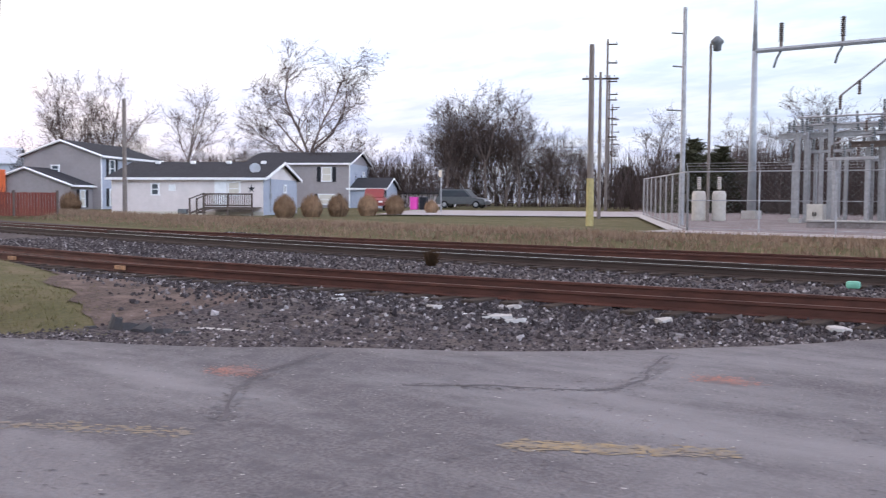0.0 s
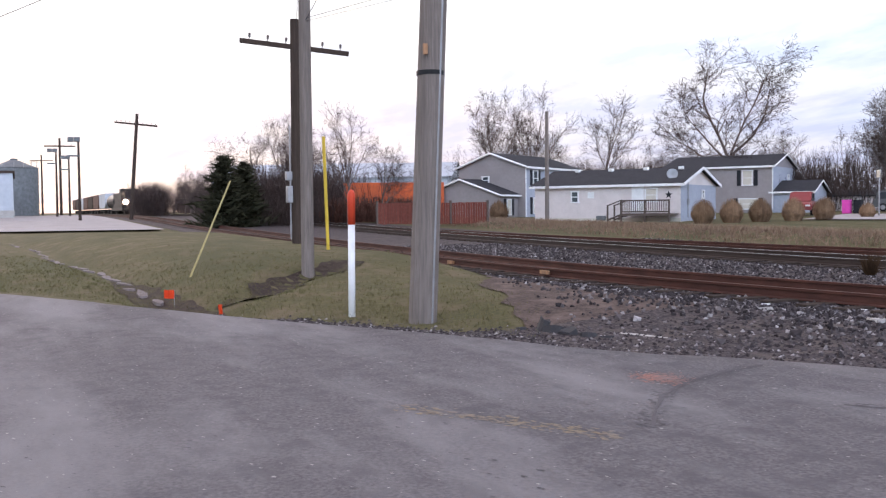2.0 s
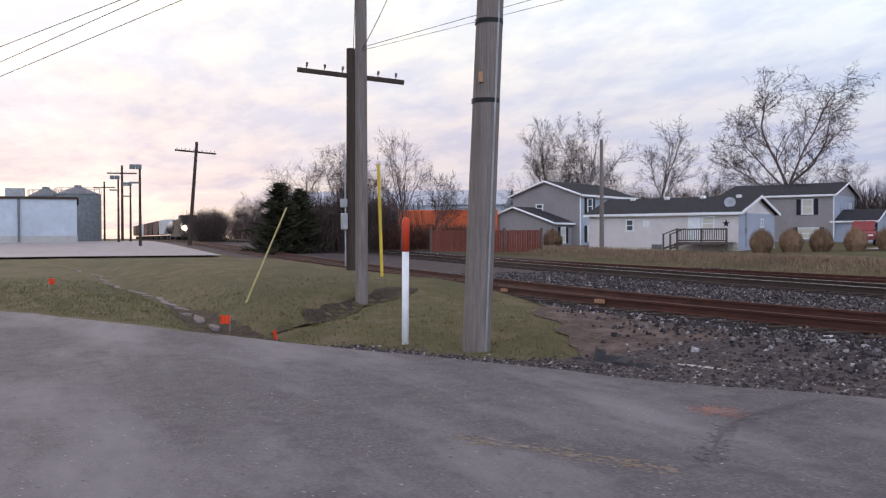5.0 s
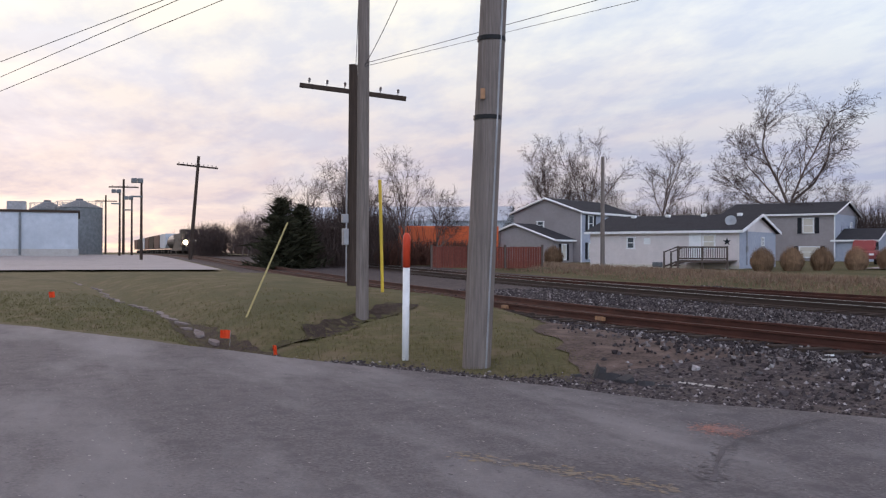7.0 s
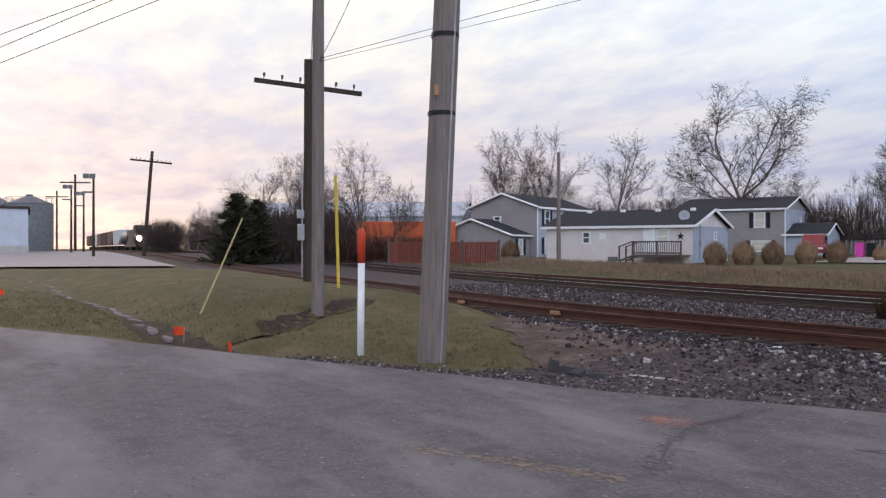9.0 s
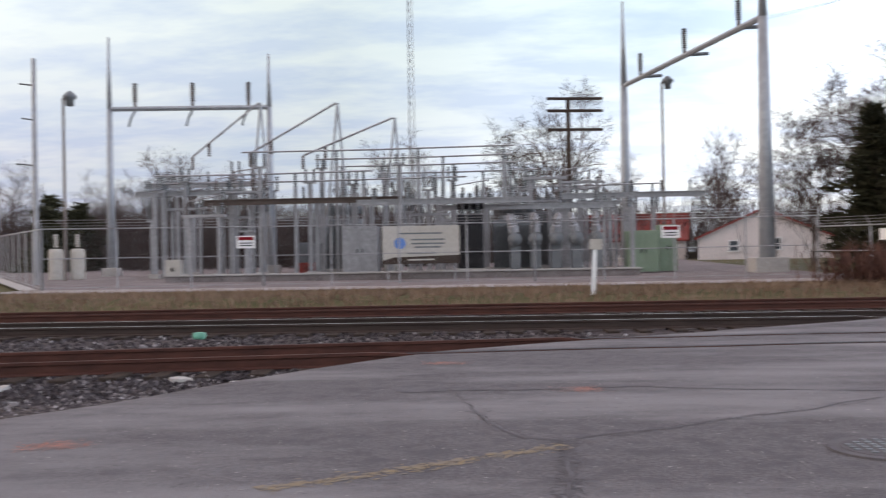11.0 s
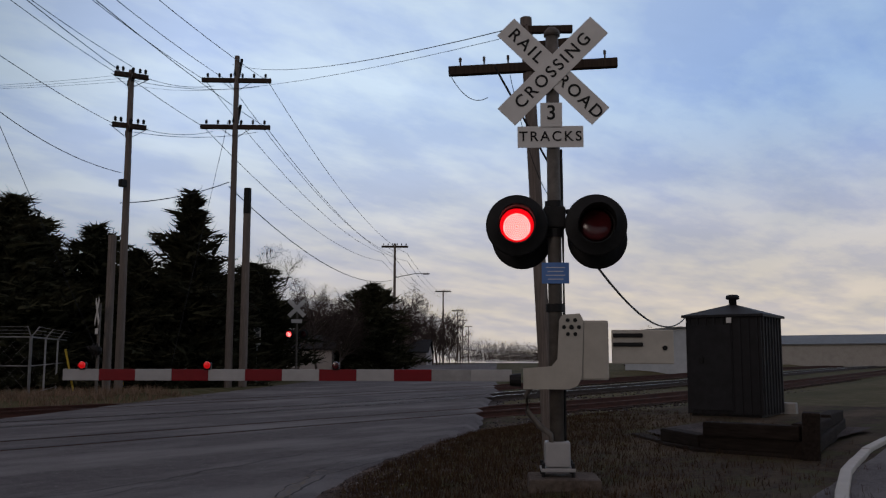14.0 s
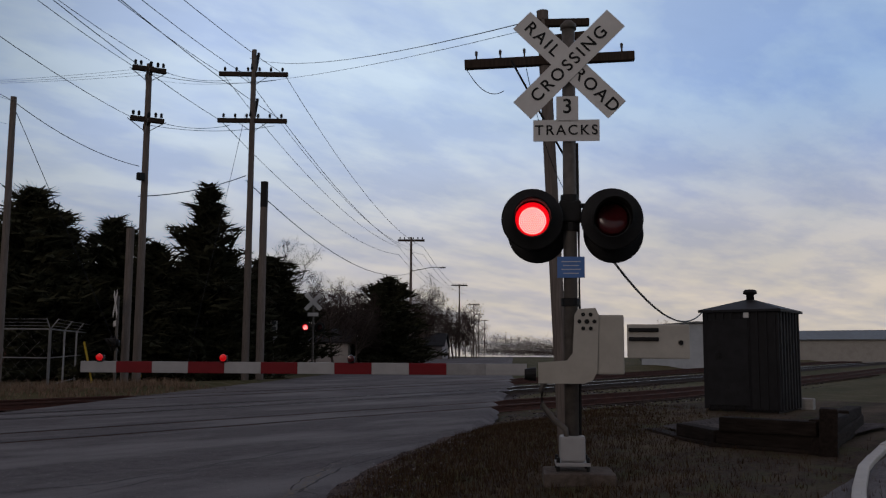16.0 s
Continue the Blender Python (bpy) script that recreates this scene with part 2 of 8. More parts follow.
M_STRAW = mat("pale_straw", (0.3, 0.19, 0.115), (0.17, 0.105, 0.066), 3, 0.95, 0.3, vary=0.5)
M_BRAMBLE = mat("red_brown_stems", (0.15, 0.075, 0.055), (0.08, 0.042, 0.034), 3, 0.95, vary=0.4)
M_WEED = mat("brown_weeds", (0.095, 0.058, 0.033), (0.045, 0.028, 0.017), 4, 0.95, vary=0.4)
M_RUST = mat("rusty_rail", (0.105, 0.042, 0.03), (0.06, 0.027, 0.021), 9, 0.75, 0.3, stretch=(0.2, 1, 1), metal=0.2)
M_RAILB = mat("brown_rail", (0.066, 0.046, 0.038), (0.044, 0.031, 0.027), 9, 0.7, 0.3, stretch=(0.2, 1, 1), metal=0.2)
M_RAILTOP = mat("polished_rail_head", (0.55, 0.53, 0.52), (0.4, 0.38, 0.37), 9, 0.3, metal=0.9)
M_TIE = mat("creosoted_tie", (0.06, 0.045, 0.036), (0.03, 0.023, 0.02), 7, 0.9, 0.6, stretch=(4, 0.5, 4))
M_POLE = mat("weathered_pole_wood", (0.22, 0.185, 0.165), (0.13, 0.108, 0.096), 14, 0.9, 0.5, stretch=(3, 3, 0.15))
M_POLED = mat("dark_pole_wood", (0.07, 0.05, 0.04), (0.04, 0.03, 0.025), 14, 0.9, 0.5, stretch=(3, 3, 0.15))
M_POLEY = mat("yellowed_pole_butt", (0.42, 0.35, 0.16), (0.3, 0.25, 0.12), 9, 0.9, 0.3)
M_BLACK = mat("black_metal", (0.018, 0.017, 0.018), (0.01, 0.01, 0.01), 8, 0.55)
M_GALV = mat("galvanised_steel", (0.36, 0.355, 0.36), (0.24, 0.235, 0.24), 5, 0.5, 0.05, metal=0.35)
M_STEELP = mat("grey_steel_pole", (0.36, 0.375, 0.39), (0.28, 0.295, 0.31), 3, 0.55, metal=0.3)
M_MASTPIPE = mat("dull_mast_paint", (0.17, 0.15, 0.135), (0.1, 0.09, 0.08), 9, 0.6, metal=0.2)
M_CABWHITE = mat("off_white_cabinet", (0.48, 0.45, 0.4), (0.4, 0.37, 0.33), 5, 0.6, c3=(0.4, 0.36, 0.3), big=0.5)
M_WHITE = mat("white_paint", (0.78, 0.78, 0.77), (0.68, 0.68, 0.67), 6, 0.6, c3=(0.58, 0.56, 0.53), big=0.4)
M_SIGNW = mat("white_sign_sheet", (0.74, 0.72, 0.7), (0.66, 0.64, 0.62), 6, 0.5)
M_ARMW = mat("grey_white_reflective", (0.43, 0.42, 0.42), (0.36, 0.35, 0.35), 6, 0.55)
M_TIMBER = mat("black_timber", (0.032, 0.024, 0.02), (0.016, 0.012, 0.01), 7, 0.9, 0.6, stretch=(0.5, 4, 4))
M_RED = mat("red_sheeting", (0.21, 0.006, 0.012), (0.17, 0.005, 0.01), 6, 0.5)
M_REDP = mat("red_post_cap", (0.6, 0.07, 0.03), (0.5, 0.05, 0.02), 6, 0.5)
M_BLUE = mat("blue_sign", (0.12, 0.24, 0.55), (0.1, 0.21, 0.5), 6, 0.5)
M_HUT = mat("dark_hut_steel", (0.022, 0.021, 0.024), (0.014, 0.0135, 0.015), 5, 0.6, 0.1)
M_INS = mat("brown_insulator", (0.1, 0.07, 0.06), (0.06, 0.045, 0.04), 5, 0.3)
M_WIRE = mat("wire", (0.03, 0.03, 0.032), (0.02, 0.02, 0.022), 5, 0.6)
M_BARK = mat("grey_brown_bark", (0.15, 0.115, 0.1), (0.09, 0.07, 0.062), 8, 0.95, 0.4, stretch=(2, 2, 0.4))
M_TWIG = mat("bare_twigs", (0.085, 0.062, 0.055), (0.045, 0.033, 0.03), 3, 0.95, vary=0.3)
M_NEEDLE = mat("dark_conifer_foliage", (0.056, 0.055, 0.032), (0.026, 0.027, 0.016), 4, 0.9, vary=0.5)
M_SIDING = mat("grey_siding", (0.3, 0.265, 0.262), (0.265, 0.235, 0.232), 4, 0.7, 0.0)
# blue-grey walls; also the shade coloured onto the white house's gable
M_SIDINGB = mat("blue_grey_siding_and_gable_shade", (0.36, 0.38, 0.43), (0.31, 0.33, 0.38), 4, 0.7)
M_SIDINGW = mat("white_siding", (0.66, 0.59, 0.565), (0.6, 0.535, 0.51), 4, 0.7)
M_SHINGLE = mat("charcoal_shingles", (0.05, 0.05, 0.054), (0.03, 0.03, 0.033), 12, 0.95, 0.4)
M_GLASS = mat("window_glass", (0.06, 0.07, 0.08), (0.04, 0.05, 0.06), 1, 0.08)
M_CREAM = mat("cream_blind", (0.6, 0.55, 0.46), (0.52, 0.47, 0.4), 2, 0.8)
M_DARK = mat("dark_shutter", (0.02, 0.02, 0.025), (0.015, 0.015, 0.018), 5, 0.7)
M_DECK = mat("weathered_deck_wood", (0.13, 0.1, 0.085), (0.075, 0.058, 0.05), 9, 0.9, 0.4)
M_FENCEW = mat("red_stained_fence", (0.17, 0.055, 0.04), (0.12, 0.04, 0.03), 7, 0.9, 0.3, vary=0.25)
M_ORANGE = mat("orange_container_steel", (0.6, 0.13, 0.04), (0.5, 0.1, 0.035), 3, 0.6, c3=(0.35, 0.1, 0.05))
M_BARN = mat("pale_metal_cladding", (0.45, 0.48, 0.52), (0.38, 0.41, 0.45), 2, 0.6)
M_REDROOF = mat("red_roof", (0.3, 0.06, 0.05), (0.22, 0.05, 0.04), 5, 0.8)
M_GREENB = mat("green_cabinet", (0.22, 0.29, 0.2), (0.18, 0.24, 0.17), 5, 0.6)
M_XFMR = mat("transformer_grey", (0.17, 0.18, 0.185), (0.11, 0.118, 0.122), 3, 0.6)
M_YTUBE = mat("yellow_guy_guard", (0.6, 0.42, 0.05), (0.5, 0.34, 0.04), 5, 0.6)
M_JOINT = mat("faded_orange_paint", (0.42, 0.22, 0.11), (0.25, 0.15, 0.09), 12, 0.7)
M_FLAG = mat("orange_flag", (0.8, 0.13, 0.04), (0.7, 0.1, 0.03), 5, 0.7)
M_MAGENTA = mat("magenta_bin", (0.75, 0.08, 0.4), (0.65, 0.07, 0.35), 5, 0.6)
M_CARG = mat("dark_grey_car_paint", (0.12, 0.125, 0.13), (0.1, 0.105, 0.11), 5, 0.3, metal=0.4)
M_CARW = mat("silver_car_paint", (0.5, 0.51, 0.53), (0.46, 0.47, 0.49), 5, 0.3, metal=0.4)
M_CARR = mat("red_car_paint", (0.22, 0.02, 0.02), (0.18, 0.016, 0.016), 5, 0.3)
M_TYRE = mat("tyre_rubber", (0.02, 0.02, 0.02), (0.015, 0.015, 0.015), 5, 0.9)
M_LAMPRED = mat("lit_red_lens", (0.8, 0.02, 0.02), None, 5, 0.3, emit=((1.0, 0.004, 0.008), 2.4))
M_LAMPHOT = mat("lit_red_leds", (0.9, 0.2, 0.15), None, 5, 0.3, emit=((1.0, 0.4, 0.36), 6.0))
M_ARMLENS = mat("small_red_lens", (0.5, 0.01, 0.01), None, 5, 0.3, emit=((1.0, 0.002, 0.004), 0.8))
M_LENSOFF = mat("dark_red_lens", (0.09, 0.012, 0.014), (0.05, 0.008, 0.01), 5, 0.15)
M_HEAD = mat("headlight", (0.9, 0.8, 0.6), None, 5, 0.3, emit=((1.0, 0.72, 0.42), 220.0))
M_GREENLIT = mat("pale_green_cover", (0.17, 0.42, 0.3), (0.13, 0.33, 0.24), 3, 0.6)

# ---------------- helpers ----------------
ROAD_TURN = 31.5
ES = Vector((math.cos(radians(ROAD_TURN)), math.sin(radians(ROAD_TURN))))
EN = Vector((-ES.y, ES.x))


def sn(s, n):
    """World x, y from metres along and across the road."""
    return ES.x * s + EN.x * n, ES.y * s + EN.y * n


def smooth(a, b, v):
    v = min(1.0, max(0.0, (v - a) / (b - a)))
    return v * v * (3 - 2 * v)


def ground_z(x, y):
    """Height of the land: level near the crossing, rising slightly outwards."""
    r = math.hypot(x, y)
    return 0.95 * smooth(18, 110, r)


def as_object(name, bm, material, smooth_shade=False):
    me = bpy.data.meshes.new(name)
    bm.normal_update()
    bm.to_mesh(me)
    bm.free()
    for m in (material if isinstance(material, (list, tuple)) else [material]):
        me.materials.append(m)
    if smooth_shade:
        me.shade_smooth()
    return new(name, me)


def part(name, bm, material, parent, label="", smooth_shade=False):
    ob = as_object(name, bm, material, smooth_shade)
    ob.parent = parent
    if label:
        tagged(ob, label)
    return ob


def share(name, mesh, parent, m):
    """A piece on shared mesh data."""
    ob = new(name, mesh)
    ob.parent = parent
    ob.matrix_basis = m
    return ob


def thing(name, m, label, category, group="", kind=""):
    e = new(name)
    e.empty_display_size = 0.2
    e.matrix_basis = m
    return tagged(e, label, category, group, kind)


def box(bm, c, size, m=None, bevel=0.0):
    made = bmesh.ops.create_cube(bm, size=1.0)["verts"]
    bmesh.ops.scale(bm, vec=size, verts=made)
    if bevel:
        edges = list({e for v in made for e in v.link_edges})
        res = bmesh.ops.bevel(bm, geom=edges, offset=bevel, segments=2, affect="EDGES", profile=0.6)
        made = list(set(res["verts"]) | {v for v in made if v.is_valid})
    mt = Matrix.Translation(c)
    bmesh.ops.transform(bm, matrix=(m @ mt) if m else mt, verts=made)
    return made


def tube(bm, p0, p1, r0, r1=None, seg=10, caps=True):
    r1 = r0 if r1 is None else r1
    p0, p1 = Vector(p0), Vector(p1)
    q = (p1 - p0).to_track_quat("Z", "Y").to_matrix()
    a, b = [], []
    for i in range(seg):
        w = 2 * math.pi * i / seg
        d = q @ Vector((math.cos(w), math.sin(w), 0))
        a.append(bm.verts.new(p0 + d * r0))
        b.append(bm.verts.new(p1 + d * r1))
    for i in range(seg):
        j = (i + 1) % seg
        bm.faces.new((a[i], a[j], b[j], b[i]))
    if caps:
        bm.faces.new(a[::-1])
        bm.faces.new(b)


def ring(bm, pts, r, seg=6):
    """A bent round bar through pts."""
    pts = [Vector(p) for p in pts]
    rows = []
    for i, p in enumerate(pts):
        d = pts[min(i + 1, len(pts) - 1)] - pts[max(i - 1, 0)]
        q = d.to_track_quat("Z", "Y").to_matrix()
        rows.append([bm.verts.new(p + q @ Vector((r * math.cos(6.2832 * k / seg), r * math.sin(6.2832 * k / seg), 0))) for k in range(seg)])
    for a, b in zip(rows, rows[1:]):
        for k in range(seg):
            j = (k + 1) % seg
            bm.faces.new((a[k], a[j], b[j], b[k]))
    bm.faces.new(rows[0][::-1])
    bm.faces.new(rows[-1])


def prism(bm, outline, depth, m=None):
    """Outline in x, z pushed along y by depth, centred."""
    a = [bm.verts.new((x, -depth / 2, z)) for x, z in outline]
    b = [bm.verts.new((x, depth / 2, z)) for x, z in outline]
    n = len(a)
    bm.faces.new(a)
    bm.faces.new(b[::-1])
    for i in range(n):
        j = (i + 1) % n
        bm.faces.new((a[j], a[i], b[i], b[j]))
    if m:
        bmesh.ops.transform(bm, matrix=m, verts=a + b)


def lathe(bm, profile, seg=16, m=None):
    """Profile of (r, z) turned round z."""
    rows = []
    for r, z in profile:
        rows.append([bm.verts.new((r * math.cos(2 * math.pi * i / seg), r * math.sin(2 * math.pi * i / seg), z)) for i in range(seg)])
    for a, b in zip(rows, rows[1:]):
        for i in range(seg):
            j = (i + 1) % seg
            bm.faces.new((a[i], a[j], b[j], b[i]))
    bm.faces.new(rows[0][::-1])
    bm.faces.new(rows[-1])
    if m:
        bmesh.ops.transform(bm, matrix=m, verts=[v for r in rows for v in r])


def raw_object(name, verts, faces, material, parent=None, smooth_shade=False):
    me = bpy.data.meshes.new(name)
    me.from_pydata(verts, [], faces)
    me.materials.append(material)
    if smooth_shade:
        me.shade_smooth()
    ob = new(name, me)
    if parent:
        ob.parent = parent
    return ob


def letters(name, text, size, material, parent, m, label=""):
    cu = bpy.data.curves.new(name, "FONT")
    cu.body, cu.size, cu.align_x, cu.align_y, cu.extrude, cu.offset = text, size, "CENTER", "CENTER", 0.002, size * 0.012
    cu.space_character = 1.28
    tmp = bpy.data.objects.new(name, cu)
    scene.collection.objects.link(tmp)
    bpy.context.view_layer.update()
    me = bpy.data.meshes.new_from_object(tmp.evaluated_get(bpy.context.evaluated_depsgraph_get()))
    bpy.data.objects.remove(tmp)
    me.materials.clear()
    me.materials.append(material)
    ob = new(name, me)
    ob.parent = parent
    ob.matrix_basis = m
    if label:
        tagged(ob, label)
    return ob

# ---------------- ground, road, tracks ----------------
GAUGE = 1.435


def near_track_y(x):
    """Near rail of the rusty siding, which bends towards the road in the west."""
    return 9.8 + 3.0 * smooth(-19, 8, x) - 0.8 * smooth(14, 34, x)


def bed_shift(x):
    """How far the ballast's near edge lies towards the road."""
    return -1.7 * smooth(2, -16, x)


def third_track_y(x):
    """Near rail of the diverging third track."""
    return 17.3 + 4.7 * smooth(-55, 6, x)


def left_edge(s):
    step = 0.14 * smooth(-4.55, -4.4, s) * smooth(-2.6, -2.9, s)
    return 8.35 - 0.57 * smooth(-16, -6, s) + 3.05 * smooth(-1.5, 7, s) - 1.6 * smooth(28, 60, s) - step + 0.07 * noise.noise((s * 0.9, 3, 1)) + 0.05 * noise.noise((s * 3.1, 8, 1))


def right_edge(s):
    base = 0.5 - 0.4 * smooth(26, 42, s) + 1.25 * smooth(21, 8, s) if s > 4.2 else 1.75 - 7.2 * smooth(4.2, -5, s)
    return base + 0.13 * noise.noise((s * 1.1, 31, 1)) + 0.06 * noise.noise((s * 3.7, 12, 1))


def bank_y(x):
    """Where the grass bank ends and the dirt beside the ballast begins."""
    return min(8.1, 6.7 - 0.42 * (x + 12.8)) + 0.35 * noise.noise((x * 0.6, 2, 6)) + 0.22 * noise.noise((x * 2.6, 5, 6))


def ditch_y(x):
    return 2.4 + 0.085 * (x + 11.5) + 0.12 * math.sin(x * 0.5)


def land_z(x, y):
    z = ground_z(x, y) - 0.05
    s, n = x * ES.x + y * ES.y, x * EN.x + y * EN.y
    bed = smooth(8.6 + bed_shift(x), 10.6 + bed_shift(x), y) * smooth(27.5, 24.5, y)
    z -= 0.16 * bed
    if n > 8 and x < 0:
        z += 0.16 * smooth(8.6, 10.5, n) * smooth(8.9, 7.2, y) * smooth(-6.5, -10, x) * smooth(-50, -36, x)
        off = y - ditch_y(x)
        z -= 0.24 * smooth(0.9, 0.05, abs(off)) * smooth(-10.5, -13, x) * smooth(-52, -44, x)
        z += 0.3 * smooth(0.5, 2.4, off) * smooth(-13.5, -18, x) * smooth(8.6, 6.6, y) * smooth(-47, -33, x)
        # a side gully runs from the ditch past the slender pole
        g = (x + 13.2) * 0.66 + (y - 2.6) * 0.75
        u = (y - 2.6) * 0.66 - (x + 13.2) * 0.75
        z -= 0.17 * smooth(0.55, 0.05, abs(g - 0.12 * math.sin(u * 2))) * smooth(0.2, 0.8, u) * smooth(4.4, 3.0, u)
    if n < right_edge(s) and s > 2:
        z += 0.05 * smooth(0.0, 0.5, right_edge(s) - n) + 0.14 * smooth(0.6, 2.6, right_edge(s) - n) * smooth(10.4, 8.6, y)
    z += 0.16 * smooth(24.5, 27, y) * smooth(33, 28, y)
    if math.hypot(x, y) < 60:
        z += 0.025 * noise.noise((x * 0.6, y * 0.6, 0)) + 0.012 * noise.noise((x * 2.3, y * 2.3, 5))
    if right_edge(s) - 0.15 < n < left_edge(s) + 0.15 and -60 < s < 400:
        z = min(z, ground_z(x, y) - 0.045)
    return z


def build_ground():
    radii = [0.0]
    r, step = 0.0, 0.45
    while r < 3500:
        r += step
        radii.append(r)
        step = 0.3 if r < 40 else max(0.3, r * 0.02)
    seg = 420
    verts, faces = [(0, 0, land_z(0, 0))], []
    for r in radii[1:]:
        for i in range(seg):
            w = 2 * math.pi * i / seg
            x, y = r * math.cos(w), r * math.sin(w)
            verts.append((x, y, land_z(x, y)))
    for i in range(seg):
        faces.append((0, 1 + i, 1 + (i + 1) % seg))
    for k in range(len(radii) - 2):
        a, b = 1 + k * seg, 1 + (k + 1) * seg
        for i in range(seg):
            j = (i + 1) % seg
            faces.append((a + i, b + i, b + j, a + j))
    g = raw_object("ground", verts, faces, M_GRASS, smooth_shade=True)
    tagged(g, "winter grass verge, patchy green and straw brown", "grass", kind="structure")


def sheet(name, rows, material, lift, label, category, kind="structure", parent=None):
    """A surface from rows of (x, y) points, draped on the land at a small lift."""
    verts, faces = [], []
    w = len(rows[0])
    for row in rows:
        for x, y in row:
            verts.append((x, y, ground_z(x, y) + lift + 0.006 * noise.noise((x * 0.5, y * 0.5, 2))))
    for i in range(len(rows) - 1):
        for j in range(w - 1):
            a = i * w + j
            faces.append((a, a + w, a + w + 1, a + 1))
    ob = raw_object(name, verts, faces, material, parent, smooth_shade=True)
    return tagged(ob, label, category, kind=kind) if not parent else ob


def build_road():
    stations = [-60 + 0.5 * i for i in range(200)] + [40 + 4 * i for i in range(90)]
    rows = []
    for s in stations:
        a, b = right_edge(s), left_edge(s)
        rows.append([sn(s, a - 0.2)] + [sn(s, a + (b - a) * k / 24) for k in range(25)] + [sn(s, b + 0.2)])
    rows = [[p for p in reversed(r)] for r in rows]
    road = sheet("road", rows, M_ASPHALT, 0.0, "worn grey asphalt road with cracks and patches", "road")
    for i, v in enumerate(road.data.vertices):
        if i % 27 in (0, 26):
            v.co.z -= 0.12
    return road


def strip(bm, pts, width, lift, wob=0.0):
    """A flat irregular ribbon along (x, y) points."""
    a = []
    for i, (x, y) in enumerate(pts):
        p, q = Vector(pts[max(0, i - 1)]), Vector(pts[min(len(pts) - 1, i + 1)])
        d = (q - p).normalized()
        k = width * (0.5 + wob * noise.noise((x * 3.0, y * 3.0, 4)))
        z = ground_z(x, y) + lift + 0.006 * noise.noise((x * 0.5, y * 0.5, 2))
        a.append((bm.verts.new((x - d.y * k, y + d.x * k, z)), bm.verts.new((x + d.y * k, y - d.x * k, z))))
    for (p, q), (u, v) in zip(a, a[1:]):
        bm.faces.new((p, q, v, u))


def rail_profile(x, y):
    s, n = x * ES.x + y * ES.y, x * EN.x + y * EN.y
    paved = right_edge(s) - 0.2 < n < left_edge(s) + 0.2
    z = ground_z(x, y) + (0.006 if paved else 0.035)
    return [(-0.036, z), (0.036, z), (0.036, z - 0.038), (0.012, z - 0.05), (0.012, z - 0.14), (0.068, z - 0.158), (0.068, z - 0.17), (-0.068, z - 0.17), (-0.068, z - 0.158), (-0.012, z - 0.14), (-0.012, z - 0.05), (-0.036, z - 0.038)]


def rail(name, yfun, x0, x1, material, parent, step=2.0, head=None):
    xs = [float(x) for x in range(int(x0), -8, 2)] + [-8 + 0.4 * i for i in range(130)] + [float(x) for x in range(44, int(x1), 4)]
    xs = sorted(x for x in xs if x0 <= x <= x1)
    verts, faces = [], []
    for x in xs:
        y = yfun(x)
        verts += [(x, y + dy, z) for dy, z in rail_profile(x, y)]
    k = 12
    for i in range(len(xs) - 1):
        for j in range(k):
            a, b = i * k + j, i * k + (j + 1) % k
            faces.append((a, b, b + k, a + k))
    ob = raw_object(name, verts, faces, material, parent)
    if head:
        ob.data.materials.append(head)
        for p in ob.data.polygons:
            if p.index % k == 0:
                p.material_index = 1
    return ob


def build_tracks():
    specs = [("rusty little-used railway track on wooden ties", near_track_y, -170, 300, M_RUST, None),
             ("main railway track with polished rail heads", lambda x: 17.3, -300, 300, M_RAILB, M_RAILTOP),
             ("diverging siding track with dark rusty rails", third_track_y, -50, 120, M_RUST, None)]
    bm = bmesh.new()
    box(bm, (0, 0, 0), (0.22, 2.6, 0.16), bevel=0.015)
    tie_ob = as_object("tie", bm, M_TIE)
    tie_mesh = tie_ob.data
    bpy.data.objects.remove(tie_ob)
    rng = random.Random(4)
    for label, yf, x0, x1, m, head in specs:
        t = thing("railway_track", Matrix(), label, "railway track", "railway tracks")
        rail("rail", yf, x0, x1, m, t, head=head)
        rail("rail", lambda x, f=yf: f(x) + GAUGE, x0, x1, m, t, head=head)
        x = -48.0
        while x < 60:
            y = yf(x) + GAUGE / 2
            s, n = x * ES.x + y * ES.y, x * EN.x + y * EN.y
            if not (right_edge(s) - 1.2 < n < left_edge(s) + 0.9):
                share("tie", tie_mesh, t, pose(x + rng.uniform(-0.03, 0.03), y + rng.uniform(-0.05, 0.05), ground_z(x, y) - 0.205 + rng.uniform(-0.012, 0.012), 0, 0, rng.uniform(-2, 2)))
            x += 0.56
        if yf is near_track_y:
            bm = bmesh.new()
            for y0 in (0.0, GAUGE):
                strip(bm, [(xx, near_track_y(xx) + y0 + 0.03) for xx in [0.5 * q for q in range(-2, 40)]], 0.1, 0.0105)
            part("flangeway", bm, M_CRACK, t, "dark gap beside the rail in the pavement")
        else:
            bm = bmesh.new()
            for y0 in (yf(12), yf(12) + GAUGE):
                strip(bm, [(xx, y0 + 0.03) for xx in [0.5 * q for q in range(16, 66)]], 0.13, 0.0105)
            part("flangeway", bm, M_CRACK, t, "dark gap beside the rail in the pavement")


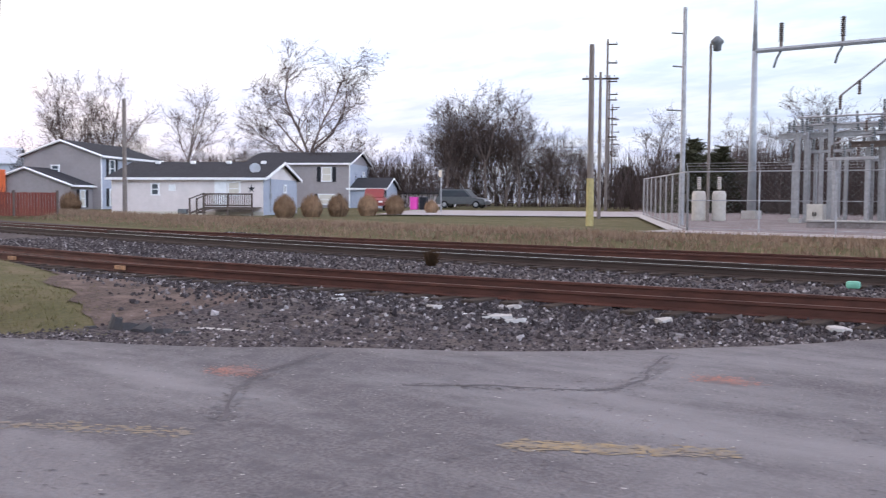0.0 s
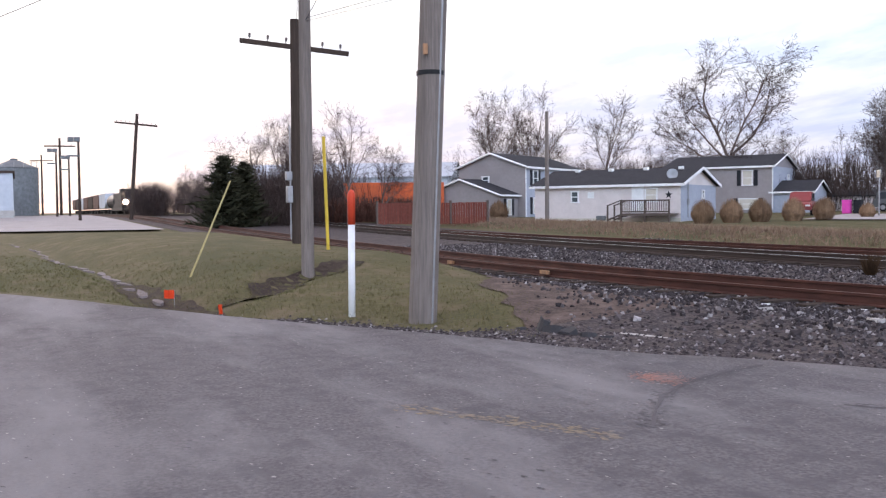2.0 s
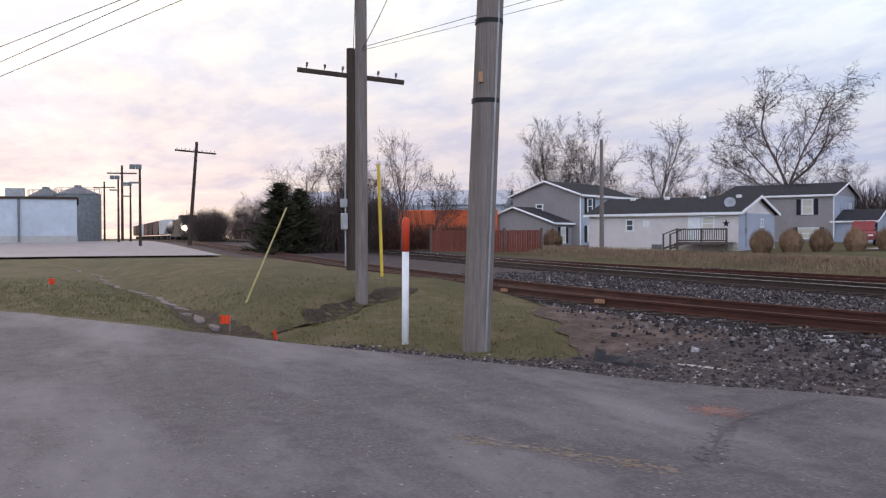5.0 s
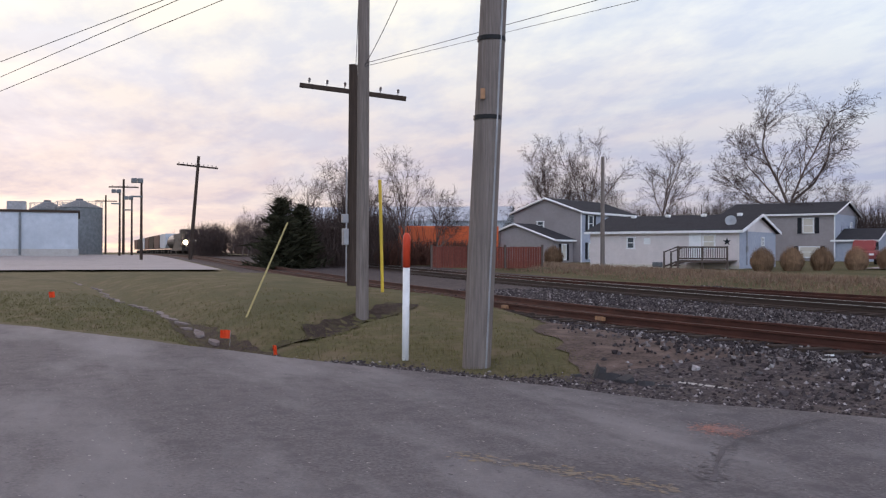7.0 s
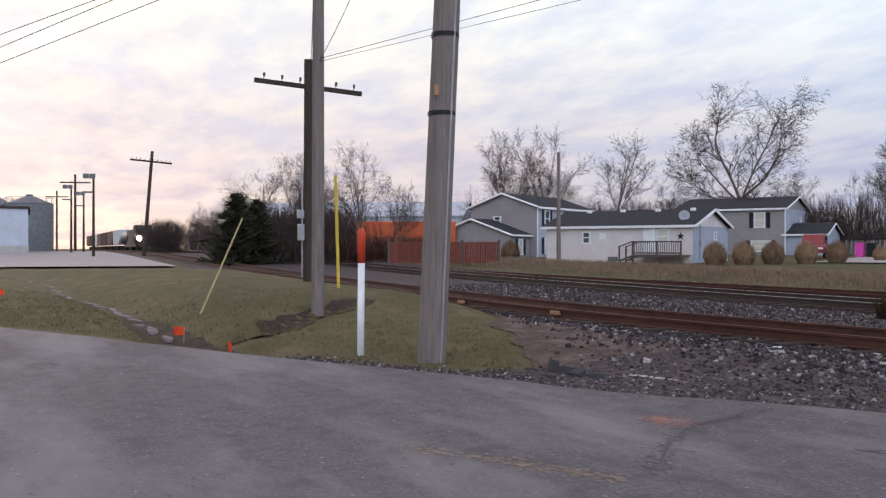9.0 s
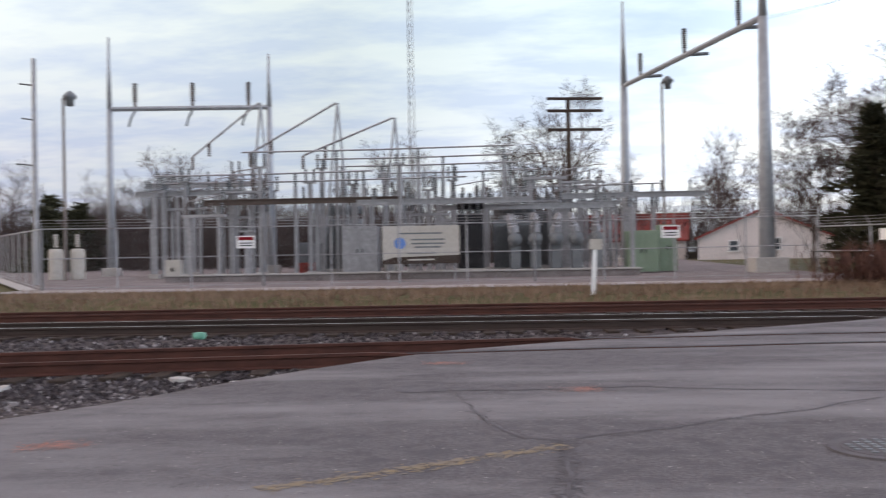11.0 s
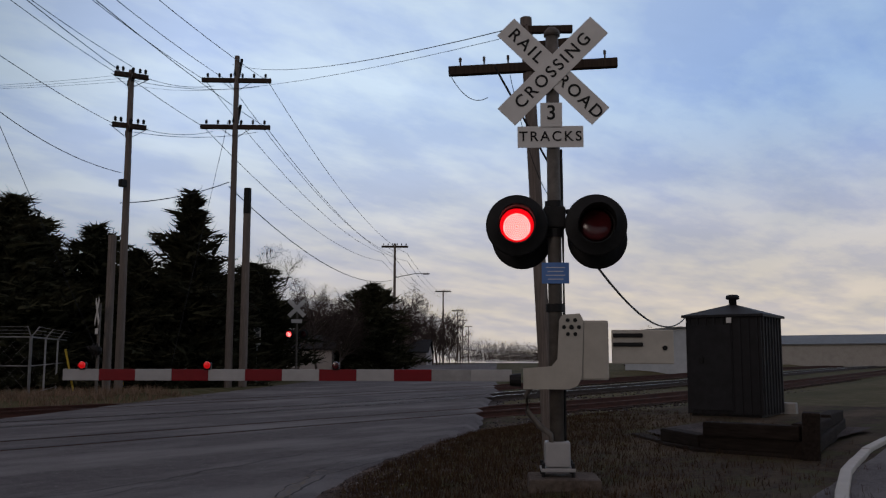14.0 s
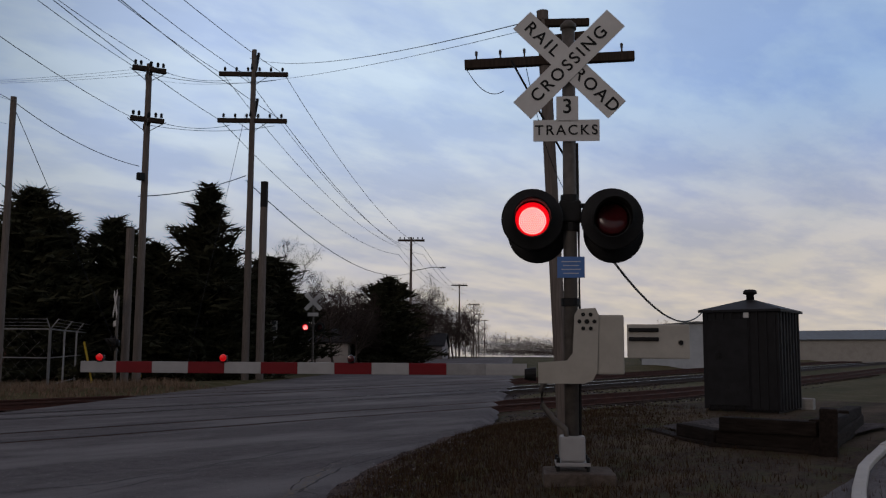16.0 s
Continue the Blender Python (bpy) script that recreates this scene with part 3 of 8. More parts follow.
def build_ballast():
    rows = []
    for x in [-170 + 10 * i for i in range(12)] + [-50 + 1.0 * i for i in range(130)] + [80 + 10 * i for i in range(23)]:
        rows.append([(x, y) for y in (24.6 + 0.4 * noise.noise((x * 0.4, 1, 1)), 22.5, 20, 17, 14, 12, 11 + bed_shift(x) * 0.5, 10.2 + bed_shift(x), 9.6 + bed_shift(x), 9.0 + bed_shift(x) + 0.7 * noise.noise((x * 0.35, 4, 1)))])
    ob = sheet("ballast", rows, M_GRAVEL, -0.172, "dark crushed stone ballast bed under the tracks", "ballast", kind="stuff")
    w = 10
    for i, v in enumerate(ob.data.vertices):
        v.co.z -= 0.10 if i % w in (0, 9) else (0.06 if i % w == 8 else 0.0)
    rng = random.Random(9)
    verts, faces = [], []
    ico = [Vector(v) for v in ((1, 0, 0), (-1, 0, 0), (0, 1, 0), (0, -1, 0), (0, 0, 1), (0, 0, -1))]
    tri = [(0, 2, 4), (2, 1, 4), (1, 3, 4), (3, 0, 4), (2, 0, 5), (1, 2, 5), (3, 1, 5), (0, 3, 5)]
    count = 0
    while count < 64000:
        x = rng.uniform(-32, 2) if rng.random() < 0.88 else rng.uniform(2, 40)
        y = rng.choice((rng.uniform(5.4, 11.9), rng.uniform(7.0, 11.8), rng.uniform(9.0, 11.8), rng.uniform(11.9, 17.4), rng.uniform(18.5, 24)))
        s, n = x * ES.x + y * ES.y, x * EN.x + y * EN.y
        if right_edge(s) - 0.3 < n < left_edge(s) + 0.12:
            continue
        e = 9.6 + bed_shift(x)
        if abs((x + 48) / 0.56 - round((x + 48) / 0.56)) < 0.26 and -0.65 < y - near_track_y(x) < GAUGE + 0.65 and rng.random() < 0.9:
            continue
        if y < e and (y < bank_y(x) + 0.15 + rng.uniform(0, 1.3) or n < left_edge(s) + 0.4 + rng.uniform(0, 1.0)):
            continue
        if x > 2 and y < 9.5:
            continue
        count += 1
        r = rng.uniform(0.017, 0.04) * (1.6 if rng.random() < 0.05 else 1)
        zz = max(land_z(x, y), (ground_z(x, y) - 0.172 if e < y < 24 else -9)) + r * 0.3 + (0.012 if y < e + 0.3 else 0.0)
        sc = Vector((rng.uniform(0.7, 1.3), rng.uniform(0.7, 1.3), rng.uniform(0.5, 0.9)))
        e = Euler((rng.random() * 3, rng.random() * 3, rng.random() * 6)).to_matrix()
        b = len(verts)
        for v in ico:
            q = e @ Vector((v.x * sc.x, v.y * sc.y, v.z * sc.z)) * rng.uniform(0.75, 1.2)
            verts.append((x + q.x * r, y + q.y * r, zz + q.z * r))
        faces += [(a + b, c + b, d + b) for a, c, d in tri]
    st = raw_object("ballast_stones", verts, faces, M_STONE)
    tagged(st, "loose grey and white ballast stones by the rails", "stones", kind="stuff")


build_ground()
build_road()
build_ballast()
build_tracks()

# ---------------- plants ----------------
TWIG = 0.008


def bare_tree(seed, height, spread, trunk_r=0.16, upright=0.5, clear=0.22, limbs=6, twigs=0):
    """Verts and faces of trunk with curved tapering limbs, and of fine twigs."""
    rng = random.Random(seed)
    tv, tf, cv, cf = [], [], [], []
    lengths = (clear + 0.16, 0.62, 0.27, 0.14, 0.07, 0.04)
    counts = (5, 7, 5, 4, 2, 1)
    wander = (0.05, 0.13, 0.19, 0.24, 0.28, 0.3)
    lift = (0.0, 0.16, 0.1, 0.06, 0.04, 0.0)

    def seg(v, f, p0, p1, r0, r1, k):
        q = (p1 - p0).to_track_quat("Z", "Y").to_matrix()
        b = len(v)
        for p, r in ((p0, r0), (p1, r1)):
            for i in range(k):
                w = 2 * math.pi * i / k
                v.append(tuple(p + q @ Vector((math.cos(w) * r, math.sin(w) * r, 0))))
        for i in range(k):
            j = (i + 1) % k
            f.append((b + i, b + j, b + k + j, b + k + i))

    def ribbon(p, q, r):
        d = q - p
        w = Vector((rng.uniform(-1, 1), rng.uniform(-1, 1), rng.uniform(-1, 1))).cross(d).normalized() * r
        b = len(cv)
        cv.extend((tuple(p - w), tuple(p + w), tuple(q + w * 0.7), tuple(q - w * 0.7)))
        cf.append((b, b + 1, b + 2, b + 3))

    def sprout(p, d, length, r, level, angle):
        az = rng.uniform(0, 6.283)
        side = d.orthogonal().normalized()
        side = side * math.cos(az) + d.cross(side) * math.sin(az)
        grow(p, (d * math.cos(angle) + side * math.sin(angle)).normalized(), length, r, level)

    def grow(p, d, length, r, level):
        n = counts[level]
        tip = r * (0.62 if level == 0 else 0.28)
        for i in range(n):
            d = (d + Vector((rng.gauss(0, 1), rng.gauss(0, 1), rng.gauss(0, 0.7))) * wander[level] + Vector((0, 0, upright * lift[level]))).normalized()
            q = p + d * (length / n)
            r0, r1 = r + (tip - r) * i / n, r + (tip - r) * (i + 1) / n
            if level < 3:
                seg(tv, tf, p, q, max(r0, 0.012), max(r1, 0.01), (8, 6, 4)[level])
            else:
                ribbon(p, q, max(r0, TWIG * (1.5 if level == 3 else 1.0)))
            p = q
            at = (i + 1) / n
            if level == 0:
                if at > 0.5:
                    for _ in range(max(1, limbs // 4)):
                        sprout(p, d, height * lengths[1] * rng.uniform(0.55, 0.95), r1 * rng.uniform(0.4, 0.6), 1, spread * rng.uniform(0.7, 1.15))
            elif level < 5:
                k = (0, 2 if at > 0.25 else 1, 2, 2, twigs)[level]
                for _ in range(k):
                    if rng.random() < (0.85 if level < 3 else 0.68):
                        sprout(p, d, height * lengths[level + 1] * rng.uniform(0.5, 1.15) * (1.15 - 0.5 * at), r1 * rng.uniform(0.45, 0.7), level + 1, rng.uniform(0.4, 1.0))
        if level == 0:
            for _ in range(max(2, limbs // 2)):
                sprout(p, d, height * lengths[1] * rng.uniform(0.85, 1.1), tip * rng.uniform(0.55, 0.8), 1, spread * rng.uniform(0.15, 0.65))

    grow(Vector((0, 0, -0.2)), Vector((0, 0, 1)), height * lengths[0], trunk_r, 0)
    return tv, tf, cv, cf


def conifer(seed, m, height, width, label="dense dark evergreen tree with ragged outline", base=0.06, spire=1.0):
    rng = random.Random(seed)
    t = thing("evergreen_tree", m, label, "tree", "evergreen trees")
    bm = bmesh.new()
    tube(bm, (0, 0, -0.2), (0, 0, height * 0.95), width * 0.055, 0.03, 8)
    part("trunk", bm, M_BARK, t, smooth_shade=True)
    v, f = [], []
    n = int(230 * max(0.6, height / 8) * max(0.7, width / 4))
    for i in range(n):
        k = (i + rng.random()) / n
        z = height * (base + (1 - base) * k)
        reach = width * 0.5 * (1 - k) ** (0.62 * spire) * (0.8 + 0.3 * math.sin(k * 23 + seed) * math.sin(k * 41 + 2 * seed)) * rng.choice((0.6, 0.75, 0.85, 0.95, 1.1, 1.45)) + 0.15
        az = rng.uniform(0, 6.283)
        d = Vector((math.cos(az), math.sin(az), 0))
        side = Vector((-d.y, d.x, 0))
        sprays = max(4, int(reach / 0.16))
        for j in range(sprays):
            q = (j + 0.8) / sprays
            p = d * reach * q + Vector((0, 0, z - 0.28 * reach * q + 0.14 * reach * q * q))
            w = 0.5 * (0.85 + 0.4 * q)
            for _ in range(3):
                c = p + side * rng.uniform(-0.35, 0.35) * (0.3 + reach * 0.22) + Vector((0, 0, rng.uniform(-0.16, 0.16)))
                a = (d * rng.uniform(0.3, 1) + side * rng.uniform(-0.9, 0.9) + Vector((0, 0, rng.uniform(-0.2, 0.65)))).normalized() * w * rng.uniform(0.6, 1.2)
                b = Vector((rng.uniform(-1, 1), rng.uniform(-1, 1), rng.uniform(-1, 1))) * 0.085
                n0 = len(v)
                v += [tuple(c - a * 0.5 + b), tuple(c - a * 0.5 - b), tuple(c + a)]
                f.append((n0, n0 + 1, n0 + 2))
    raw_object("crown", v, f, M_NEEDLE, t)
    return t


def blades(name, spots, n, h, w, material, label, seed, lean=0.5, cat="grass", zf=land_z):
    """Loose blades scattered by spots(rng) -> x, y or None."""
    rng = random.Random(seed)
    v, f = [], []
    tries = 0
    while len(f) < n and tries < n * 6:
        tries += 1
        p = spots(rng)
        if not p:
            continue
        x, y = p
        z = zf(x, y) - 0.01
        for _ in range(4):
            az = rng.uniform(0, 6.283)
            hh = h * rng.uniform(0.5, 1.2)
            dx, dy = math.cos(az), math.sin(az)
            l = lean * rng.uniform(0, 1) * hh
            xx, yy = x + rng.uniform(-0.05, 0.05), y + rng.uniform(-0.05, 0.05)
            b = len(v)
            v += [(xx - dy * w, yy + dx * w, z), (xx + dy * w, yy - dx * w, z), (xx + dx * l, yy + dy * l, z + hh)]
            f.append((b, b + 1, b + 2))
    return tagged(raw_object(name, v, f, material), label, cat, kind="stuff")

# ---------------- crossing signals, poles, hut ----------------
FACE = -58.5


def crossbuck(parent, z, k=1.0, y=-0.09, words=True):
    for turn, word in ((45, "CROSSING"), (-45, "RAILROAD")):
        m = pose(0, y if turn > 0 else y + 0.012, z, 0, turn * -1, 0)
        bm = bmesh.new()
        box(bm, (0, 0, 0), (1.22 * k, 0.008, 0.228 * k), m, bevel=0.003)
        blade = part("blade", bm, M_SIGNW, parent, "white crossbuck blade with black lettering")
        if words:
            # the rear blade's word is split by the front blade
            if turn > 0:
                letters("lettering", word, 0.16 * k, M_BLACK, blade, m @ pose(0, -0.006, 0, 90, 0, 0))
            else:
                letters("lettering", "RAIL", 0.16 * k, M_BLACK, blade, m @ pose(-0.345 * k, -0.006, 0, 90, 0, 0))
                letters("lettering", "ROAD", 0.16 * k, M_BLACK, blade, m @ pose(0.345 * k, -0.006, 0, 90, 0, 0))


def signal_lamp(parent, x, y, z, lit, flip=False, turn=0.0):
    m = pose(x, y, z, 90 if not flip else -90, 0, 0) if not turn else pose(x, y, z, 90, 0, turn)
    bm = bmesh.new()
    lathe(bm, [(0.0, -0.01), (0.262, -0.01), (0.277, 0.0), (0.277, 0.012), (0.262, 0.02), (0.17, 0.022), (0.165, 0.035), (0.155, 0.02), (0.0, 0.02)], 40, m)
    disc = part("lamp_background", bm, M_BLACK, parent, "round black lamp background", True)
    bm = bmesh.new()
    lathe(bm, [(0.0, -0.16), (0.1, -0.16), (0.15, -0.1), (0.16, -0.01), (0.0, -0.01)], 24, m)
    part("lamp_housing", bm, M_BLACK, disc, smooth_shade=True)
    bm = bmesh.new()
    n = 18
    a, b, c, d = [], [], [], []
    for i in range(n + 1):
        w = math.pi * (-0.12 + 1.24 * i / n)
        reach = 0.24 * (0.35 + 0.65 * math.sin(max(0.05, math.pi * i / n)))
        for lst, rr, zz in ((a, 0.163, 0.02), (b, 0.163, 0.02 + reach), (c, 0.169, 0.02 + reach), (d, 0.169, 0.02)):
            lst.append(bm.verts.new(m @ Vector((rr * math.cos(w), rr * math.sin(w), zz))))
    for p, q in ((a, b), (b, c), (c, d)):
        for i in range(n):
            bm.faces.new((p[i], p[i + 1], q[i + 1], q[i]))
    part("visor", bm, M_BLACK, disc, "black half-round visor", True)
    bm = bmesh.new()
    lathe(bm, [(0.0, 0.021), (0.152, 0.021), (0.12, 0.034), (0.0, 0.045)], 28, m)
    lens = part("lens", bm, M_LAMPRED if lit else M_LENSOFF, disc, "lit red lens" if lit else "dark unlit red lens", True)
    if lit:
        bm = bmesh.new()
        for k in range(1, 8):
            for j in range(6 * k):
                w = 2 * math.pi * j / (6 * k)
                rr = 0.115 * k / 7
                bmesh.ops.create_icosphere(bm, subdivisions=1, radius=0.0075, matrix=m @ Matrix.Translation((rr * math.cos(w), -0.018 + rr * math.sin(w), 0.046 - 0.008 * k / 7)))
        tagged(part("light_cluster", bm, M_LAMPHOT, disc, "bright cluster of red diodes"), kind="stuff")
    return disc


def crossing_signal(m, words, lit_left=True, label=""):
    t = thing("crossing_signal", m, label, "crossing signal", "crossing signals")
    bm = bmesh.new()
    box(bm, (0.05, 0, 0.05), (0.62, 0.62, 0.22), bevel=0.03)
    part("foundation", bm, M_SOIL, t, "weathered concrete foundation")
    bm = bmesh.new()
    box(bm, (0, 0, 0.35), (0.22, 0.22, 0.22), bevel=0.02)
    box(bm, (0, 0, 0.22), (0.3, 0.3, 0.03), bevel=0.006)
    part("base_box", bm, M_ARMW, t, "chipped pale junction base")
    for dx in (-0.13, 0.13):
        for dy in (-0.13, 0.13):
            bm = bmesh.new()
            tube(bm, (dx, dy, 0.14), (dx, dy, 0.28), 0.016, seg=6)
            part("anchor_bolt", bm, M_BLACK, t)
    bm = bmesh.new()
    tube(bm, (0, 0, 0.4), (0, 0, 4.18), 0.064, 0.06, 20)
    lathe(bm, [(0.0, 4.18), (0.075, 4.18), (0.075, 4.22), (0.04, 4.26), (0.0, 4.27)], 16)
    part("mast_pipe", bm, M_MASTPIPE, t, "dull brown-grey steel mast", True)
    crossbuck(t, 3.82, words=words)
    bm = bmesh.new()
    box(bm, (-0.02, -0.085, 3.4), (0.2, 0.006, 0.24), bevel=0.003)
    box(bm, (-0.03, -0.085, 3.2), (0.6, 0.006, 0.2), bevel=0.003)
    sg = part("track_count_sign", bm, M_SIGNW, t, "white sign reading 3 TRACKS")
    if words:
        letters("lettering", "3", 0.19, M_BLACK, sg, pose(-0.02, -0.09, 3.42, 90, 0, 0))
        letters("lettering", "TRACKS", 0.13, M_BLACK, sg, pose(-0.03, -0.09, 3.2, 90, 0, 0))
    bm = bmesh.new()
    box(bm, (0, -0.08, 1.95), (0.245, 0.006, 0.19), bevel=0.003)
    bs = part("emergency_sign", bm, M_BLUE, t, "small blue emergency notice sign")
    bm = bmesh.new()
    for i in range(4):
        box(bm, (0.0, -0.085, 2.0 - 0.035 * i), (0.17 - 0.03 * (i % 2), 0.002, 0.007))
    part("notice_lines", bm, M_SIGNW, bs, "faint pale writing bars")
    bm = bmesh.new()
    for z in (2.52, 2.4):
        tube(bm, (-0.34, 0, z), (0.34, 0, z), 0.022, seg=10)
    box(bm, (0, 0, 2.46), (0.2, 0.17, 0.2), bevel=0.02)
    part("lamp_bracket", bm, M_BLACK, t, "black lamp cross-bracket")
    bm = bmesh.new()
    ring(bm, [Vector(p) for p in ((-0.2, -0.04, 0.98), (-0.27, -0.05, 0.86), (-0.26, -0.06, 0.72), (-0.16, -0.07, 0.6), (-0.06, -0.08, 0.52), (-0.05, -0.08, 0.42))], 0.026, 8)
    part("flexible_conduit", bm, M_MASTPIPE, t, "bent grey flexible conduit", True)
    bm = bmesh.new()
    ring(bm, [Vector((0.075, 0.02, 0.45)), Vector((0.08, 0.02, 1.6)), Vector((0.078, 0.02, 2.3)), Vector((0.07, 0.0, 3.1))], 0.013, 6)
    part("cable", bm, M_BLACK, t, "black cable strapped to the mast")
    for z in (2.58, 3.3, 3.72, 2.32, 1.64):
        bm = bmesh.new()
        tube(bm, (0, 0, z - 0.035), (0, 0, z + 0.035), 0.085, seg=14)
        part("clamp", bm, M_BLACK, t)
    signal_lamp(t, -0.345, -0.17, 2.37, lit_left)
    signal_lamp(t, 0.36, -0.17, 2.37, not lit_left)
    signal_lamp(t, -0.29, 0.2, 2.29, False, True)
    signal_lamp(t, 0.41, 0.2, 2.29, False, True)
    return t


def gate(m, length, lit):
    t = thing("crossing_gate", m, "lowered red and white striped crossing gate arm", "crossing gate")
    bm = bmesh.new()
    pts = [(-0.3, -0.1), (0.1, -0.1), (0.17, -0.07), (0.21, 0.0), (0.23, 0.5), (0.2, 0.56), (0.05, 0.55), (0.02, 0.5), (0.0, 0.16), (-0.05, 0.1), (-0.3, 0.08)]
    prism(bm, pts, 0.03, pose(0, -0.2, 0))
    elbow = part("arm_bracket", bm, M_CABWHITE, t, "off-white elbow plate with bolt holes")
    for i in range(7):
        bm = bmesh.new()
        w = 6.283 * i / 6
        c = (0.125, 0.44) if i == 6 else (0.125 + 0.065 * math.cos(w), 0.44 + 0.07 * math.sin(w))
        tube(bm, (c[0], -0.217, c[1]), (c[0], -0.222, c[1]), 0.018 if i < 6 else 0.022, seg=10)
        part("bolt_hole", bm, M_BLACK, elbow)
    bm = bmesh.new()
    box(bm, (0.33, -0.02, 0.24), (0.24, 0.34, 0.52), bevel=0.02)
    part("mechanism_box", bm, M_CABWHITE, t, "grey-white gate mechanism housing")
    bm = bmesh.new()
    box(bm, (0.75, -0.14, 0.27), (0.54, 0.03, 0.3), bevel=0.012)
    cw = part("counterweight_plate", bm, M_CABWHITE, t, "pale counterweight arm plate")
    bm = bmesh.new()
    box(bm, (0.62, -0.16, 0.37), (0.26, 0.03, 0.035), bevel=0.008)
    part("slot", bm, M_BLACK, cw)
    bm = bmesh.new()
    box(bm, (0.62, -0.16, 0.29), (0.26, 0.03, 0.035), bevel=0.008)
    part("slot", bm, M_BLACK, cw)
    bm = bmesh.new()
    tube(bm, (0.94, -0.155, 0.26), (0.94, -0.17, 0.26), 0.022, seg=10)
    part("slot", bm, M_BLACK, cw)
    bm = bmesh.new()
    tube(bm, (-0.32, -0.2, -0.02), (-0.42, -0.2, -0.02), 0.06, 0.05, 12)
    part("arm_adaptor", bm, M_BLACK, t)
    x = -0.4
    bands = [("w", 0.37), ("g", 0.36)] + [("r", 0.345), ("w", 0.345)] * 5
    total = sum(b for _, b in bands)
    k = length / total
    for c, w in bands:
        bm = bmesh.new()
        hh = 0.102
        box(bm, (x - w * k / 2, -0.2, 0.018), (w * k - 0.0005, 0.035, hh), bevel=0.004)
        part("arm_band", bm, {"w": M_ARMW, "g": M_GALV, "r": M_RED}[c], t, {"w": "white reflective band", "g": "bare grey band", "r": "red reflective band"}[c])
        x -= w * k
    for fx, on in ((0.955, True), (0.672, True), (0.385, False)):
        px = -0.4 - length * fx
        bm = bmesh.new()
        box(bm, (px, -0.2, 0.095), (0.06, 0.06, 0.065), bevel=0.01)
        lamp = part("arm_lamp", bm, M_BLACK, t, "small arm lamp")
        bm = bmesh.new()
        lathe(bm, [(0.0, 0.0), (0.032, 0.0), (0.029, 0.012), (0.0, 0.018)], 16, pose(px, -0.232, 0.105, 90, 0, 0))
        part("lens", bm, M_ARMLENS if on else M_LENSOFF, lamp)
    return t


MAST = (7.53, 3.93)
crossing_signal(pose(*MAST, 0.1, 0, 0, FACE), True, True, "railroad crossing mast with crossbuck and one lit red lamp")
gate(pose(*MAST, 1.12, 0, 0, FACE), 4.03, True)


def far_crossbuck(m, lit, label, lamps=True):
    t = thing("crossing_signal", m, label, "crossing signal", "crossing signals")
    bm = bmesh.new()
    tube(bm, (0, 0, -0.2), (0, 0, 4.2), 0.06, 0.055, 10)
    part("mast_pipe", bm, M_MASTPIPE, t)
    crossbuck(t, 3.9, words=False)
    bm = bmesh.new()
    box(bm, (0, -0.08, 3.2), (0.6, 0.01, 0.2), bevel=0.002)
    part("track_count_sign", bm, M_SIGNW, t)
    bm = bmesh.new()
    tube(bm, (-0.5, 0, 2.5), (0.5, 0, 2.5), 0.02, seg=8)
    part("lamp_bracket", bm, M_BLACK, t)
    signal_lamp(t, -0.4, -0.1, 2.5, lit)
    signal_lamp(t, 0.4, -0.1, 2.5, False)
    return t


far_crossbuck(pose(*sn(50.8, 10.9), ground_z(37, 36), 0, 0, FACE), True, "distant crossbuck mast beside the road, one red lamp lit")
far_crossbuck(pose(20.41, 29.01, ground_z(21, 29) - 0.95, 0, 0, FACE - 58), False, "crossbuck mast turned side-on beside a wooden pole")


# ---- wooden poles ----
def pole(name, x, y, top, r0, r1, material, label, lean=(0, 0), group="wooden poles", base=None, seg=16):
    z = land_z(x, y) if base is None else base
    t = thing(name, pose(x, y, z), label, "pole", group)
    bm = bmesh.new()
    tube(bm, (0, 0, -0.25), (lean[0], lean[1], top - z), r0, r1, seg)
    part("shaft", bm, material, t, smooth_shade=False)
    return t


def crossarm(t, z, length, turn, drop=0.0, size=0.1, pins=6, offset=(0, 0), pinmat=None, tilt=0.0, pin=1.0):
    m = pose(offset[0], offset[1], z, 0, tilt, turn)
    bm = bmesh.new()
    box(bm, (0, 0, 0), (length, size, size * 1.15), m, bevel=0.008)
    arm = part("crossarm", bm, M_POLED, t, "dark wooden crossarm")
    for i in range(pins):
        x = -length / 2 + length * (i + 0.5) / pins
        if abs(x) < 0.15:
            continue
        bm = bmesh.new()
        tube(bm, m @ Vector((x, 0, size * 0.5)), m @ Vector((x, 0, size * 0.5 + 0.1)), 0.012, seg=6)
        lathe(bm, [(0.0, 0.0), (0.035, 0.0), (0.03, 0.05), (0.04, 0.06), (0.02, 0.1), (0.0, 0.1)], 10, m @ Matrix.Translation((x, 0, size * 0.5 + 0.07)) @ Matrix.Diagonal((pin, pin, pin, 1)))
        part("insulator", bm, pinmat or M_INS, arm)
    return arm


